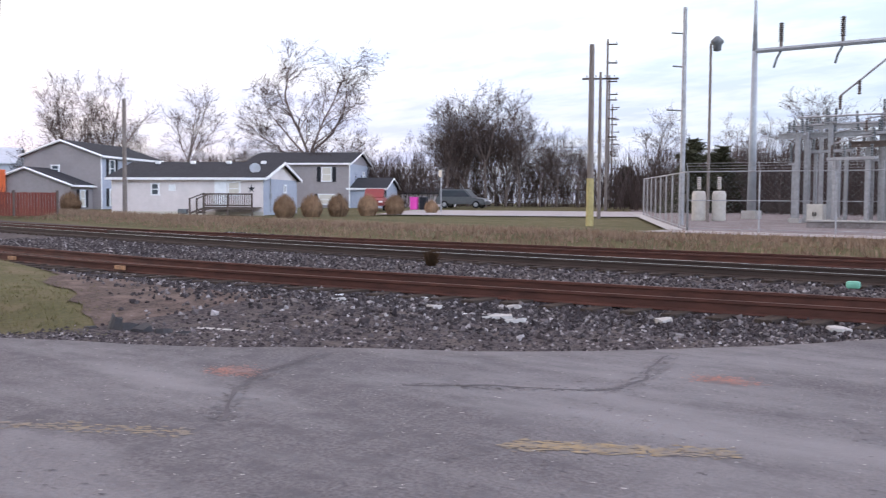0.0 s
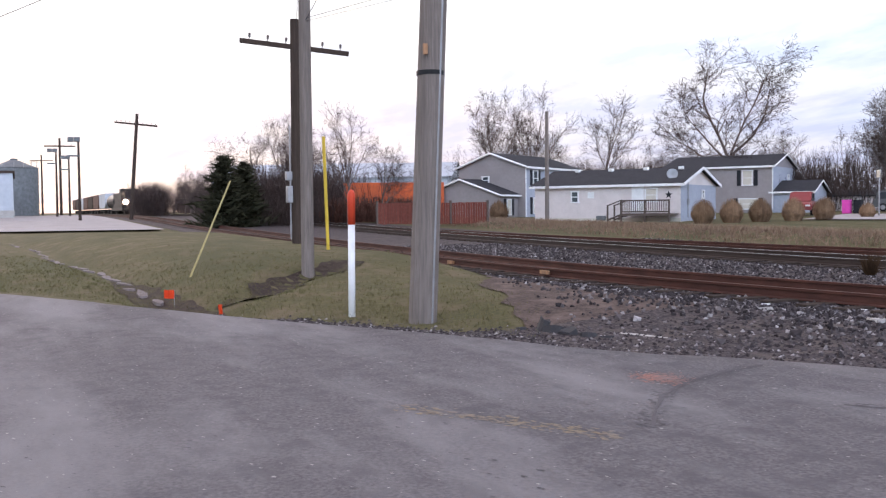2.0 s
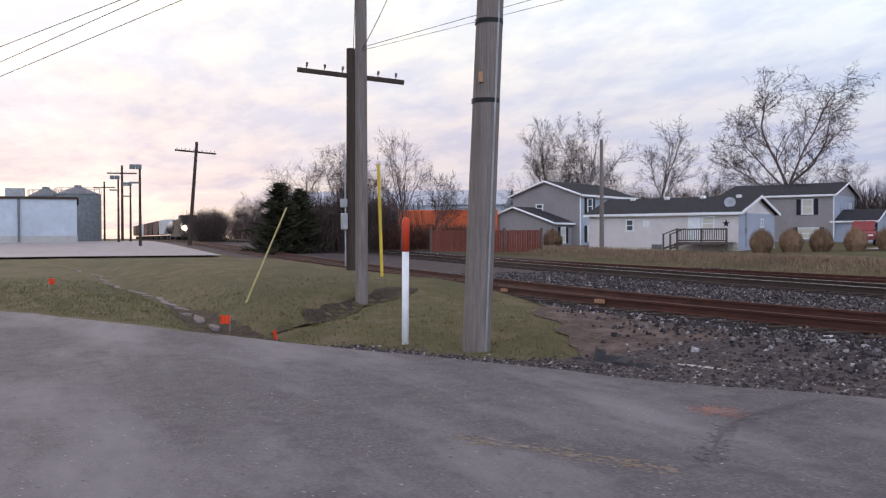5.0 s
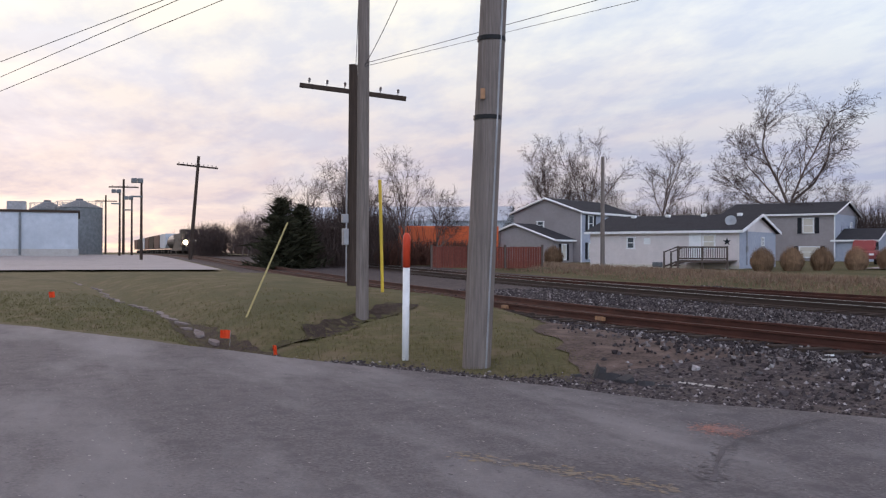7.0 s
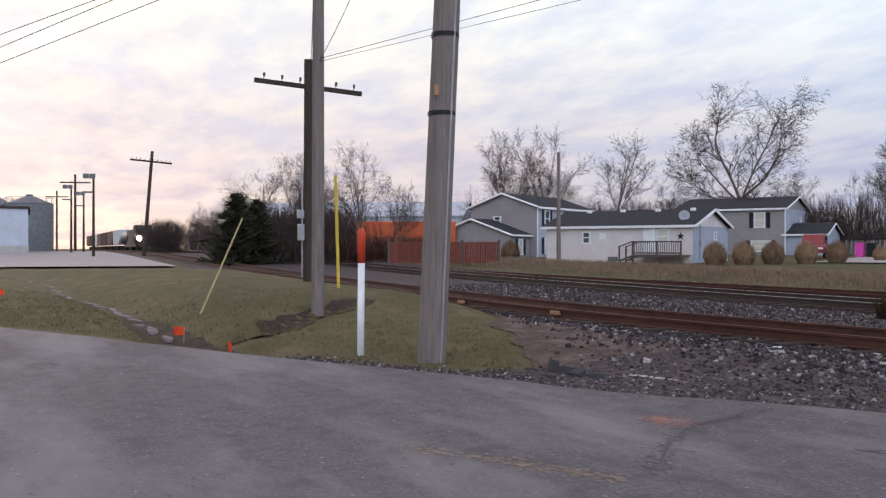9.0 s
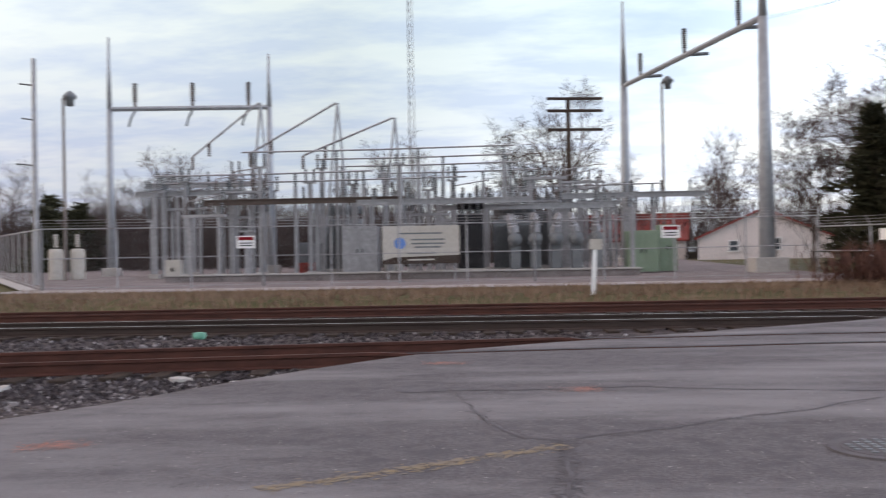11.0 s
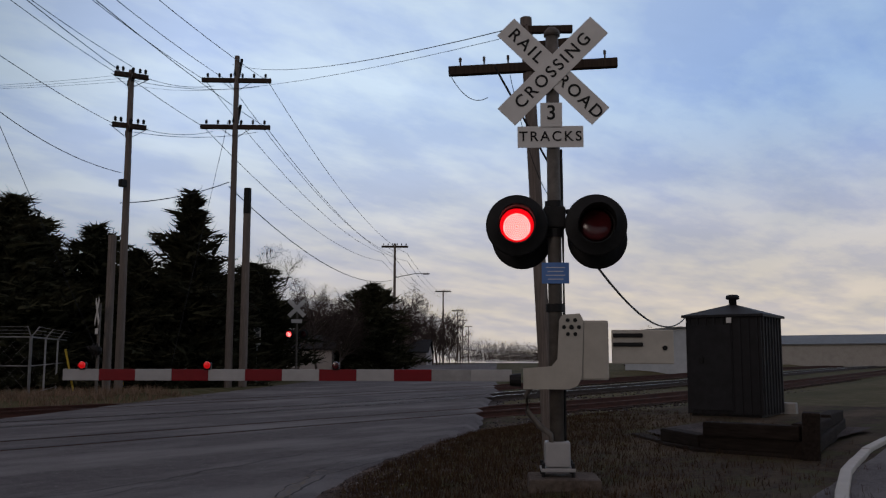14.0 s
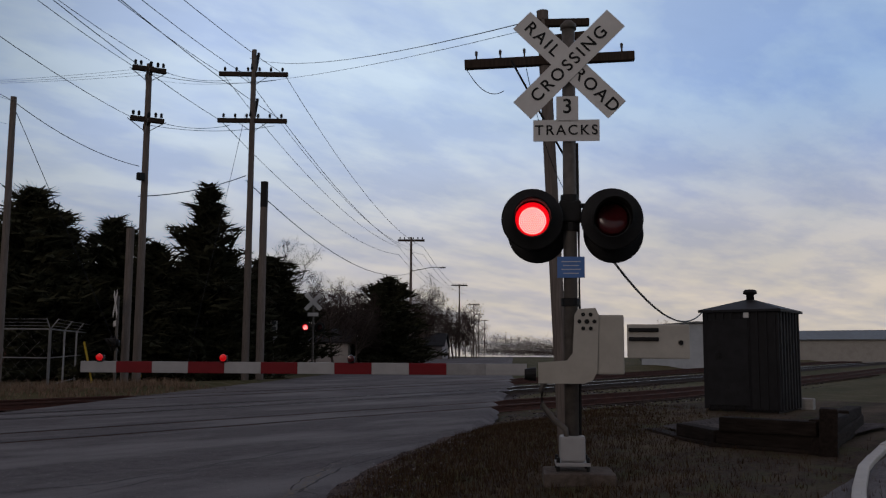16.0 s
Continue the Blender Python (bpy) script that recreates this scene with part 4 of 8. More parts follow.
t = pole("utility_pole", -9.95, 4.21, 9.5, 0.165, 0.135, M_POLE, "thick weathered grey utility pole by the road", lean=(0.15, 0.4))
for z in (2.85, 3.75):
    bm = bmesh.new()
    lathe(bm, [(0.158, z - 0.025), (0.163, z - 0.025), (0.163, z + 0.025), (0.158, z + 0.025)], 20, pose(0.15 * z / 9.5, 0.4 * z / 9.5, 0))
    part("metal_band", bm, M_BLACK, t, "dark steel strap")
bm = bmesh.new()
box(bm, (0.18, 0.0, 3.1), (0.03, 0.05, 0.12), bevel=0.004)
part("tag", bm, M_JOINT, t, "small faded yellow tag")
bm = bmesh.new()
tube(bm, (0.16, 0.06, 0), (0.27, 0.42, 9.0), 0.012, seg=6)
part("ground_conduit", bm, M_GALV, t)
pole("utility_pole", -15.64, 4.53, 9.0, 0.112, 0.09, M_POLE, "slender weathered wooden pole on the verge", lean=(-0.02, 0.02))
t = pole("telegraph_pole", -23.4, 6.54, 6.1, 0.14, 0.11, M_POLED, "old dark telegraph pole with one crossarm", group="telegraph poles")
crossarm(t, 4.98, 2.75, 73, pins=6, tilt=6.5)
bm = bmesh.new()
box(bm, (-0.02, -0.2, 1.72), (0.16, 0.16, 0.22), bevel=0.02)
box(bm, (0.02, -0.2, 1.25), (0.2, 0.14, 0.42), bevel=0.02)
part("meter_box", bm, M_GALV, t, "small grey electric meter box")
bm = bmesh.new()
tube(bm, (0.02, -0.17, 0.1), (0.02, -0.17, 3.0), 0.02, seg=6)
part("ground_conduit", bm, M_GALV, t)
t = pole("telegraph_pole", -86.5, 9.25, 9.9, 0.18, 0.13, M_POLED, "leaning telegraph pole beside the tracks", lean=(0.2, 0.7), group="telegraph poles")
crossarm(t, 8.4, 3.6, 80, pins=10, offset=(0.15, 0.6), size=0.13, tilt=5)
for x, y, top in ((-125, 5.2, 10.5), (-170, 4.2, 11.0), (-215, 1.0, 11.5)):
    t = pole("telegraph_pole", x, y, top, 0.18, 0.13, M_POLED, "far telegraph pole beside the tracks", group="telegraph poles")
    crossarm(t, top - 1.9, 3.6, 80, pins=4, size=0.14)
t = thing("pipeline_marker", pose(-10.81, 3.66, land_z(-10.81, 3.66), 0.0, 1.3, 0), "white plastic marker post with a red cap", "marker post")
bm = bmesh.new()
tube(bm, (0, 0, -0.2), (0, 0, 1.16), 0.042, seg=20)
part("post", bm, M_WHITE, t, smooth_shade=True)
bm = bmesh.new()
lathe(bm, [(0.0, 1.12), (0.046, 1.12), (0.047, 1.46), (0.042, 1.5), (0.025, 1.53), (0.0, 1.54)], 20)
part("cap", bm, M_REDP, t, "bright red domed cap", True)
t = thing("leaning_stake", pose(-16.54, 2.65, land_z(-16.5, 2.65)), "thin pale leaning wooden stake in the grass", "stake")
bm = bmesh.new()
tube(bm, (0, 0, -0.1), (-0.72, 0.92, 1.7), 0.018, 0.015, 8)
part("shaft", bm, M_POLEY, t)
t = thing("guy_guard", pose(-19.38, 6.08, land_z(-19.38, 6.08)), "yellow plastic guy wire guard", "guy guard")
bm = bmesh.new()
tube(bm, (0, 0, 0), (-0.03, -0.06, 2.42), 0.035, seg=10)
part("sleeve", bm, M_YTUBE, t)
pole("utility_pole", -52.4, 31.3, 7.5, 0.15, 0.11, M_POLE, "short lone wooden pole in the yard")
# poles receding along the side street
for i, (x, y, top, armlen) in enumerate(((-24.06, 39.25, 8.9, 0), (-29.87, 49.75, 9.22, 2.2), (-39.7, 67.18, 14.6, 0.9), (-48.2, 82.0, 14.0, 0.9), (-59.5, 102.0, 13.5, 1.0))):
    t = pole("utility_pole", x, y, top, 0.16 if i == 0 else 0.12, 0.12 if i == 0 else 0.08, M_POLE, "wooden street pole with short arms", group="street poles")
    if i == 0:
        bm = bmesh.new()
        tube(bm, (0.0, 0.0, -0.1), (0.0, 0.0, 2.3), 0.19, 0.172, 14)
        part("pole_butt", bm, M_POLEY, t, "yellow plastic cable guard")
    if armlen:
        for k in range(1 if i == 1 else 6):
            crossarm(t, top - land_z(x, y) - 0.4 - 1.5 * k, armlen, ROAD_TURN, pins=4, size=0.09, offset=(0.0, 0.0) if i == 1 else (0.3, 0.2))
# roadside line beyond the crossing
x, y = sn(29.73, 16.8)
pole("utility_pole", x, y, 9.9, 0.13, 0.1, M_POLE, "plain slim wooden pole by the substation fence")


def power_pole(x, y, top, arms, label, seed=0, lean=(0, 0), arm_len=2.4, r=0.17):
    t = pole("power_pole", x, y, top, r, r * 0.65, M_POLE, label, lean=lean, group="roadside power poles")
    for z, a in arms:
        crossarm(t, z, arm_len, a, pins=6, size=0.17, offset=(lean[0], lean[1]), pinmat=M_BLACK, pin=1.7)
        bm = bmesh.new()
        m = pose(lean[0], lean[1], z, 0, 0, a)
        for sx in (-1, 1):
            tube(bm, m @ Vector((sx * 0.75, 0.06, 0.0)), m @ Vector((0, 0.09, -0.5)), 0.015, seg=6)
        part("brace", bm, M_GALV, t)
    return t


t = power_pole(22.52, 30.65, 12.75, ((12.4, -25), (12.25, 60), (10.35, -25), (10.2, 60)), "tall power pole with two levels of crossed arms", arm_len=1.3)
bm = bmesh.new()
box(bm, (-0.3, -0.15, 8.0), (0.28, 0.2, 0.3), bevel=0.03)
part("floodlight", bm, M_BLACK, t, "small black floodlight")
t = power_pole(28.34, 30.99, 15.0, ((13.7, FACE + 6), (11.55, FACE + 6)), "tall power pole with two long crossarms", arm_len=3.1)
for z in (13.9, 11.75):
    for d in (-0.12, 0.12):
        bm = bmesh.new()
        tube(bm, (d, 0, z), (d + 0.25, 0.1, z + 0.9), 0.07, seg=8)
        part("switch", bm, M_BLACK, t, "dark pole-top switch")
t = pole("utility_pole", 28.73, 30.5, 8.5, 0.18, 0.16, M_POLE, "cut-off wooden stub pole with a dark top")
bm = bmesh.new()
tube(bm, (0, 0, 7.6), (0, 0, 8.75), 0.172, 0.165, 14)
part("pole_cap", bm, M_BLACK, t, "dark capped top")
pole("utility_pole", 20.94, 29.2, 5.85, 0.15, 0.145, M_POLE, "short stub pole beside the power pole")
for s, n, top in ((89.5, 9.8, 12.7), (150, 8.6, 12.8), (210, 8.8, 13), (262, 9.6, 13.2), (315, 9.6, 13.5)):
    x, y = sn(s, n)
    t = power_pole(x, y, top, ((top - 1.1, FACE + 5),), "roadside power pole far down the street", arm_len=2.6)
    if s < 100:
        bm = bmesh.new()
        ring(bm, [Vector((0, 0, 8.6)), Vector((1.2, -1.6, 9.0)), Vector((1.6, -2.3, 9.0))], 0.04)
        box(bm, (1.75, -2.5, 8.97), (0.3, 0.6, 0.14), bevel=0.04)
        part("street_light", bm, M_GALV, t, "curved street light arm")
# pole behind the crossing mast
t = pole("telegraph_pole", 10.05, 5.35, 5.62, 0.085, 0.075, M_POLE, "leaning signal line pole with a wide crossarm", lean=(0.02, 0.3), group="telegraph poles")
crossarm(t, 4.82, 2.12, FACE - 2, pins=7, size=0.1, offset=(0.0, 0.2), tilt=-1.5, pin=0.55)
crossarm(t, 5.32, 0.75, FACE, pins=0, size=0.08, offset=(0.1, 0.1))
crossarm(t, 5.12, 0.7, FACE, pins=0, size=0.08, offset=(0.1, 0.1), tilt=-6)
bm = bmesh.new()
tube(bm, (-0.33, 0.55, 4.8), (0.15, -0.1, 3.3), 0.014, seg=6)
part("brace", bm, M_BLACK, t)


# ---- equipment hut ----
def hut():
    t = thing("signal_hut", pose(19.9, 6.25, 0.06, 0, 0, 0), "dark ribbed steel signal equipment hut with low roof", "equipment hut")
    w, l, h = 1.56, 1.46, 2.03
    bm = bmesh.new()
    box(bm, (0, 0, 0.15 + h / 2), (l, w, h), bevel=0.01)
    part("body", bm, M_HUT, t)
    bm = bmesh.new()
    for i in range(9):
        y = -w / 2 + 0.08 + (w - 0.16) * i / 8
        box(bm, (-l / 2 - 0.012, y, 0.15 + h / 2), (0.03, 0.05, h - 0.02))
    for i in range(7):
        x = -l / 2 + 0.1 + (l - 0.2) * i / 6
        box(bm, (x, -w / 2 - 0.012, 0.15 + h / 2), (0.05, 0.03, h - 0.02))
    part("ribs", bm, M_HUT, t)
    bm = bmesh.new()
    ov = 0.07
    z0 = 0.15 + h
    v = [bm.verts.new(p) for p in ((-l / 2 - ov, -w / 2 - ov, z0), (l / 2 + ov, -w / 2 - ov, z0), (l / 2 + ov, w / 2 + ov, z0), (-l / 2 - ov, w / 2 + ov, z0), (0, 0, z0 + 0.26))]
    for a, b in ((0, 1), (1, 2), (2, 3), (3, 0)):
        bm.faces.new((v[a], v[b], v[4]))
    lo = [bm.verts.new((p.co.x, p.co.y, z0 - 0.05)) for p in v[:4]]
    for i in range(4):
        j = (i + 1) % 4
        bm.faces.new((v[i], lo[i], lo[j], v[j]))
    bm.faces.new(lo)
    part("roof", bm, M_HUT, t, "shallow pyramid roof")
    bm = bmesh.new()
    lathe(bm, [(0.0, z0 + 0.2), (0.08, z0 + 0.2), (0.08, z0 + 0.34), (0.14, z0 + 0.36), (0.14, z0 + 0.42), (0.1, z0 + 0.45), (0.0, z0 + 0.46)], 16)
    part("roof_vent", bm, M_HUT, t, "mushroom roof vent", True)
    bm = bmesh.new()
    box(bm, (-l / 2 - 0.03, 0.25, 1.1), (0.03, 0.85, 1.75), bevel=0.008)
    door = part("door", bm, M_HUT, t)
    bm = bmesh.new()
    box(bm, (-l / 2 - 0.06, 0.45, 1.25), (0.05, 0.09, 0.12), bevel=0.01)
    part("latch", bm, M_BLACK, door)
    bm = bmesh.new()
    box(bm, (-l / 2 - 0.04, -0.15, 2.06), (0.03, 0.11, 0.11), bevel=0.01)
    lamp = part("door_lamp", bm, M_SIGNW, t, "small pale door lamp")
    bm = bmesh.new()
    box(bm, (0, 0, 0.05), (l * 0.92, w * 0.92, 0.25))
    part("plinth", bm, M_BLACK, t)


hut()
t = thing("concrete_block", pose(21.09, 5.53, -0.15, 0, 0, 8), "pale concrete equipment block beside the hut", "concrete block")
bm = bmesh.new()
box(bm, (0, 0, 0.2), (0.4, 0.4, 0.7), bevel=0.03)
part("block", bm, M_CONCRETE, t)


def timber_crib():
    t = thing("timber_crib", Matrix(), "low retaining edge of old black railway timbers", "retaining timbers")
    corners = [(13.5, 5.75), (12.5, 4.9), (11.62, 4.0), (11.5, 2.82), (13.7, 3.08), (16.1, 3.42)]
    rng = random.Random(3)
    runs = list(zip(corners, corners[1:]))
    for k, seen in enumerate((runs, runs[1:], runs[2:])):
        for a, b in seen:
            a, b = Vector((*a, 0)), Vector((*b, 0))
            d = b - a
            c = (a + b) / 2
            bm = bmesh.new()
            box(bm, (0, 0, 0), (d.length + rng.uniform(-0.15, 0.25), 0.22, 0.175), bevel=0.025)
            p = part("timber", bm, M_TIMBER, t)
            p.matrix_basis = pose(c.x + rng.uniform(-0.03, 0.03), c.y + rng.uniform(-0.03, 0.03), 0.11 + 0.165 * k, 0, rng.uniform(-1.2, 1.2), math.degrees(math.atan2(d.y, d.x)) + rng.uniform(-0.6, 0.6))


timber_crib()
bm = bmesh.new()
box(bm, (0, 0, 0.3), (0.2, 0.2, 0.78), bevel=0.025)
tagged(as_object("timber_post", bm, M_TIMBER), "upright black timber at the crib's corner", "timber").matrix_basis = pose(11.42, 2.72, 0.0, 2, -3, 12)
rows = [[(x0 + (16.5 - x0) * k, y) for x0, y in ((13.7, 5.7), (12.65, 4.85), (12.2, 4.4), (11.75, 3.95), (11.65, 2.98))] for k in (0, 0.5, 1)]
sheet("gravel_pad", rows, M_GRAVEL, 0.22, "gravel fill inside the timber edge", "gravel", kind="stuff")

# ---------------- houses and yards ----------------
def gable_body(bm, L, W, z0, eave, ridge, along_x=True):
    """Solid walls with gables. Front wall on y = 0, from x = 0 to L, depth W."""
    if along_x:
        out = [(0, z0), (W, z0), (W, eave), (W / 2, ridge), (0, eave)]
        a = [bm.verts.new((0, y, z)) for y, z in out]
        b = [bm.verts.new((L, y, z)) for y, z in out]
    else:
        out = [(0, z0), (L, z0), (L, eave), (L / 2, ridge), (0, eave)]
        a = [bm.verts.new((x, W, z)) for x, z in out]
        b = [bm.verts.new((x, 0, z)) for x, z in out]
    bm.faces.new(a[::-1])
    bm.faces.new(b)
    for i in range(5):
        j = (i + 1) % 5
        bm.faces.new((a[i], a[j], b[j], b[i]))
    bmesh.ops.recalc_face_normals(bm, faces=bm.faces)


def roof_slab(bm, L, W, eave, ridge, along_x=True, over=0.3, thick=0.12):
    half = (W if along_x else L) / 2
    k = (ridge - eave) / half
    for side in (-1, 1):
        o0, o1 = half + over, 0.0
        z0, z1 = eave - k * over, ridge
        ln = (L if along_x else W)
        pts = []
        for u in (-over, ln + over):
            for o, z in ((o0, z0), (o1, z1)):
                for dz in (0.02, 0.02 + thick):
                    c = half + side * o
                    pts.append((u, c, z + dz) if along_x else (c, u, z + dz))
        v = [bm.verts.new(p) for p in pts]
        for f in ((0, 2, 3, 1), (4, 5, 7, 6), (0, 1, 5, 4), (2, 6, 7, 3), (1, 3, 7, 5), (0, 4, 6, 2)):
            bm.faces.new([v[i] for i in f])
    bmesh.ops.recalc_face_normals(bm, faces=bm.faces)


def window(parent, c, w, h, normal="front", shutters=False, blind=None, lit=False):
    """A window on the front (y-) or right (x+) wall: frame, glass, optional shutters."""
    m = pose(*c, 0, 0, 0 if normal == "front" else 90)
    bm = bmesh.new()
    t = 0.08
    for dx, dz, sx, sz in ((0, h / 2, w + 2 * t, t), (0, -h / 2, w + 2 * t, t), (-w / 2, 0, t, h), (w / 2, 0, t, h), (0, 0, w, 0.05)):
        box(bm, (dx, -0.03, dz), (sx, 0.09, sz), m)
    win = part("window", bm, M_WHITE, parent, "white framed sash window")
    bm = bmesh.new()
    box(bm, (0, -0.012, 0), (w, 0.02, h), m)
    part("pane", bm, blind or M_GLASS, win)
    if shutters:
        for s in (-1, 1):
            bm = bmesh.new()
            box(bm, (s * (w / 2 + 0.3), -0.025, 0), (0.34, 0.04, h + 0.1), m, bevel=0.006)
            part("shutter", bm, M_DARK, parent, "dark window shutter")
    return win


def trim_box(parent, name, c, size, material, label=""):
    bm = bmesh.new()
    box(bm, c, size)
    return part(name, bm, material, parent, label)


def siding(parent, L, z0, z1, material, y=-0.012, step=0.2, x0=0.0):
    bm = bmesh.new()
    z = z0
    while z < z1 - 0.05:
        box(bm, (x0 + L / 2, y, z + step / 2), (L, 0.02, step - 0.012), pose(0, 0, 0, 0, 0, 0))
        z += step
    return part("siding", bm, material, parent, "lapped siding boards")


def white_house():
    L, W, z0, eave, ridge = 10.2, 6.8, 0.3, 2.72, 3.75
    cx, cy = -46.83 - ES.x * L, 37.56 - ES.y * L
    t = thing("white_house", pose(cx, cy, 0, 0, 0, ROAD_TURN), "long white single-storey house with a low charcoal roof", "house", "houses")
    bm = bmesh.new()
    gable_body(bm, L, W, z0, eave, ridge)
    part("wall", bm, M_SIDINGW, t)
    siding(t, L, 0.62, eave, M_SIDINGW)
    bm = bmesh.new()
    box(bm, (L / 2, -0.02, 0.42), (L + 0.02, 0.05, 0.34))
    part("skirting", bm, M_CREAM, t, "beige foundation skirting")
    bm = bmesh.new()
    roof_slab(bm, L, W, eave, ridge)
    roof = part("roof", bm, M_SHINGLE, t, "charcoal shingle roof")
    for x in (1.8, 4.3, 6.8, 9.2):
        bm = bmesh.new()
        box(bm, (x, W / 2 - 0.5, ridge + 0.08), (0.3, 0.3, 0.2), bevel=0.04)
        part("roof_vent", bm, M_WHITE, roof)
    bm = bmesh.new()
    lathe(bm, [(0.0, 0.0), (0.2, 0.03), (0.34, 0.1), (0.35, 0.1), (0.2, 0.02), (0.0, -0.02)], 18, pose(9.3, 1.0, 3.35, 70, 0, 20))
    part("satellite_dish", bm, M_STEELP, roof, "small grey satellite dish", True)
    bm = bmesh.new()
    box(bm, (L / 2, -0.32, eave - 0.05), (L + 0.6, 0.05, 0.16))
    part("fascia", bm, M_WHITE, t, "white eave board")
    bm = bmesh.new()
    for s in (-1, 1):
        a = Vector((L + 0.32, W / 2, ridge + 0.04))
        b = Vector((L + 0.32, W / 2 + s * (W / 2 + 0.3), eave - 0.05))
        d = b - a
        box(bm, (0, 0, 0), (0.05, d.length, 0.17), Matrix.Translation((a + b) / 2) @ Euler((math.atan2(d.z, d.y) if s > 0 else math.atan2(-d.z, -d.y), 0, 0)).to_matrix().to_4x4())
    part("barge_board", bm, M_WHITE, t, "white gable trim")
    # shade of the white gable end, put in as a blue-grey sheet
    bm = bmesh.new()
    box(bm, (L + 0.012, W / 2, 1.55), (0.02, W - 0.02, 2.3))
    part("gable_siding", bm, M_SIDINGB, t, "white gable wall, its shade put in as pale blue-grey")
    window(t, (3.0, -0.03, 2.0), 0.5, 0.72)
    window(t, (8.3, -0.03, 2.05), 0.75, 0.85, blind=M_CREAM)
    window(t, (L + 0.03, 4.1, 2.1), 0.35, 0.5, "right")
    trim_box(t, "vent_cover", (4.15, -0.035, 2.1), (0.45, 0.05, 0.4), M_WHITE)
    trim_box(t, "door", (7.4, -0.04, 1.75), (0.8, 0.06, 1.75), M_WHITE, "plain white door")
    bm = bmesh.new()
    pts = []
    for i in range(10):
        r = 0.26 if i % 2 == 0 else 0.1
        w = math.pi / 2 + i * math.pi / 5
        pts.append((9.45 + r * math.cos(w), 2.05 + r * math.sin(w)))
    prism(bm, pts, 0.03, pose(0, -0.05, 0))
    part("wall_star", bm, M_DARK, t, "dark metal wall star")
    bm = bmesh.new()
    tube(bm, (L + 0.06, 1.2, 0.6), (L + 0.06, 1.2, 3.0), 0.035, seg=8)
    box(bm, (L + 0.08, 1.2, 1.6), (0.12, 0.24, 0.36), bevel=0.02)
    part("meter", bm, M_GALV, t, "electric meter and riser")
    # deck in front
    dk = thing("wooden_deck", pose(cx, cy, 0.0, 0, 0, ROAD_TURN), "small weathered wooden deck with railings and steps", "deck")
    x0, x1, d = 7.0, 10.1, 1.7
    for i in range(12):
        bm = bmesh.new()
        box(bm, ((x0 + x1) / 2, -0.12 - i * d / 12, 0.88), (x1 - x0, d / 12 - 0.012, 0.035))
        part("deck_board", bm, M_DECK, dk)
    for x in (x0, (x0 + x1) / 2, x1):
        bm = bmesh.new()
        box(bm, (x, -d - 0.05, 0.98), (0.1, 0.1, 1.55))
        part("post", bm, M_DECK, dk)
    for z in (1.7, 1.0, 0.84):
        bm = bmesh.new()
        box(bm, ((x0 + x1) / 2, -d - 0.05, z), (x1 - x0, 0.05, 0.09 if z > 0.9 else 0.16))
        part("rail_board", bm, M_DECK, dk)
    x = x0 + 0.12
    while x < x1:
        bm = bmesh.new()
        box(bm, (x, -d - 0.05, 1.35), (0.04, 0.035, 0.66))
        part("baluster", bm, M_DECK, dk)
        x += 0.14
    for i in range(3):
        bm = bmesh.new()
        box(bm, (6.8 - 0.26 * i, -1.1, 0.72 - 0.18 * i), (0.28, 1.0, 0.05))
        part("step", bm, M_DECK, dk)
    for y in (-1.65, -0.6):
        bm = bmesh.new()
        box(bm, (6.05, y, 0.85), (0.09, 0.09, 1.2))
        tube(bm, (6.05, y, 1.4), (7.0, y, 1.75), 0.04, seg=6)
        tube(bm, (6.05, y, 0.5), (7.0, y, 0.85), 0.06, seg=6)
        part("stair_rail", bm, M_DECK, dk)
    for x, y in ((5.2, -0.5), (4.9, -0.35)):
        bm = bmesh.new()
        box(bm, (x, y, 0.6), (0.35, 0.35, 0.32), bevel=0.05)
        u = tagged(as_object("yard_box", bm, M_XFMR), "small grey outdoor unit on the lawn", "utility box")
        u.matrix_basis = pose(cx, cy, 0, 0, 0, ROAD_TURN)


def two_storey(corner, L, W, z0, eave, ridge, along_x, label, side_mat):
    cx, cy = corner[0] - ES.x * L, corner[1] - ES.y * L
    t = thing("two_storey_house", pose(cx, cy, 0, 0, 0, ROAD_TURN), label, "house", "houses")
    bm = bmesh.new()
    gable_body(bm, L, W, z0, eave, ridge, along_x)
    part("wall", bm, M_SIDING, t)
    siding(t, L, z0 + 0.1, eave, M_SIDING)
    bm = bmesh.new()
    box(bm, (L + 0.012, W / 2, (z0 + eave) / 2), (0.02, W - 0.02, eave - z0 - 0.05))
    part("side_siding", bm, side_mat, t, "blue-grey side wall siding")
    bm = bmesh.new()
    roof_slab(bm, L, W, eave, ridge, along_x)
    part("roof", bm, M_SHINGLE, t, "dark shingle roof")
    bm = bmesh.new()
    if along_x:
        box(bm, (L / 2, -0.32, eave - 0.06), (L + 0.6, 0.05, 0.16))
        for s in (-1, 1):
            tube(bm, (L + 0.3, W / 2, ridge + 0.06), (L + 0.3, W / 2 + s * (W / 2 + 0.3), eave - 0.04), 0.07, seg=4)
    else:
        box(bm, (L + 0.32, W / 2, eave - 0.06), (0.05, W + 0.6, 0.16))
        for s in (-1, 1):
            tube(bm, (L / 2, -0.3, ridge + 0.06), (L / 2 + s * (L / 2 + 0.3), -0.3, eave - 0.05), 0.08, seg=4)
    part("white_trim", bm, M_WHITE, t, "white eave trim")
    bm = bmesh.new()
    tube(bm, (L + 0.03, -0.03, z0), (L + 0.03, -0.03, eave), 0.05, seg=6)
    part("downpipe", bm, M_WHITE, t)
    return t


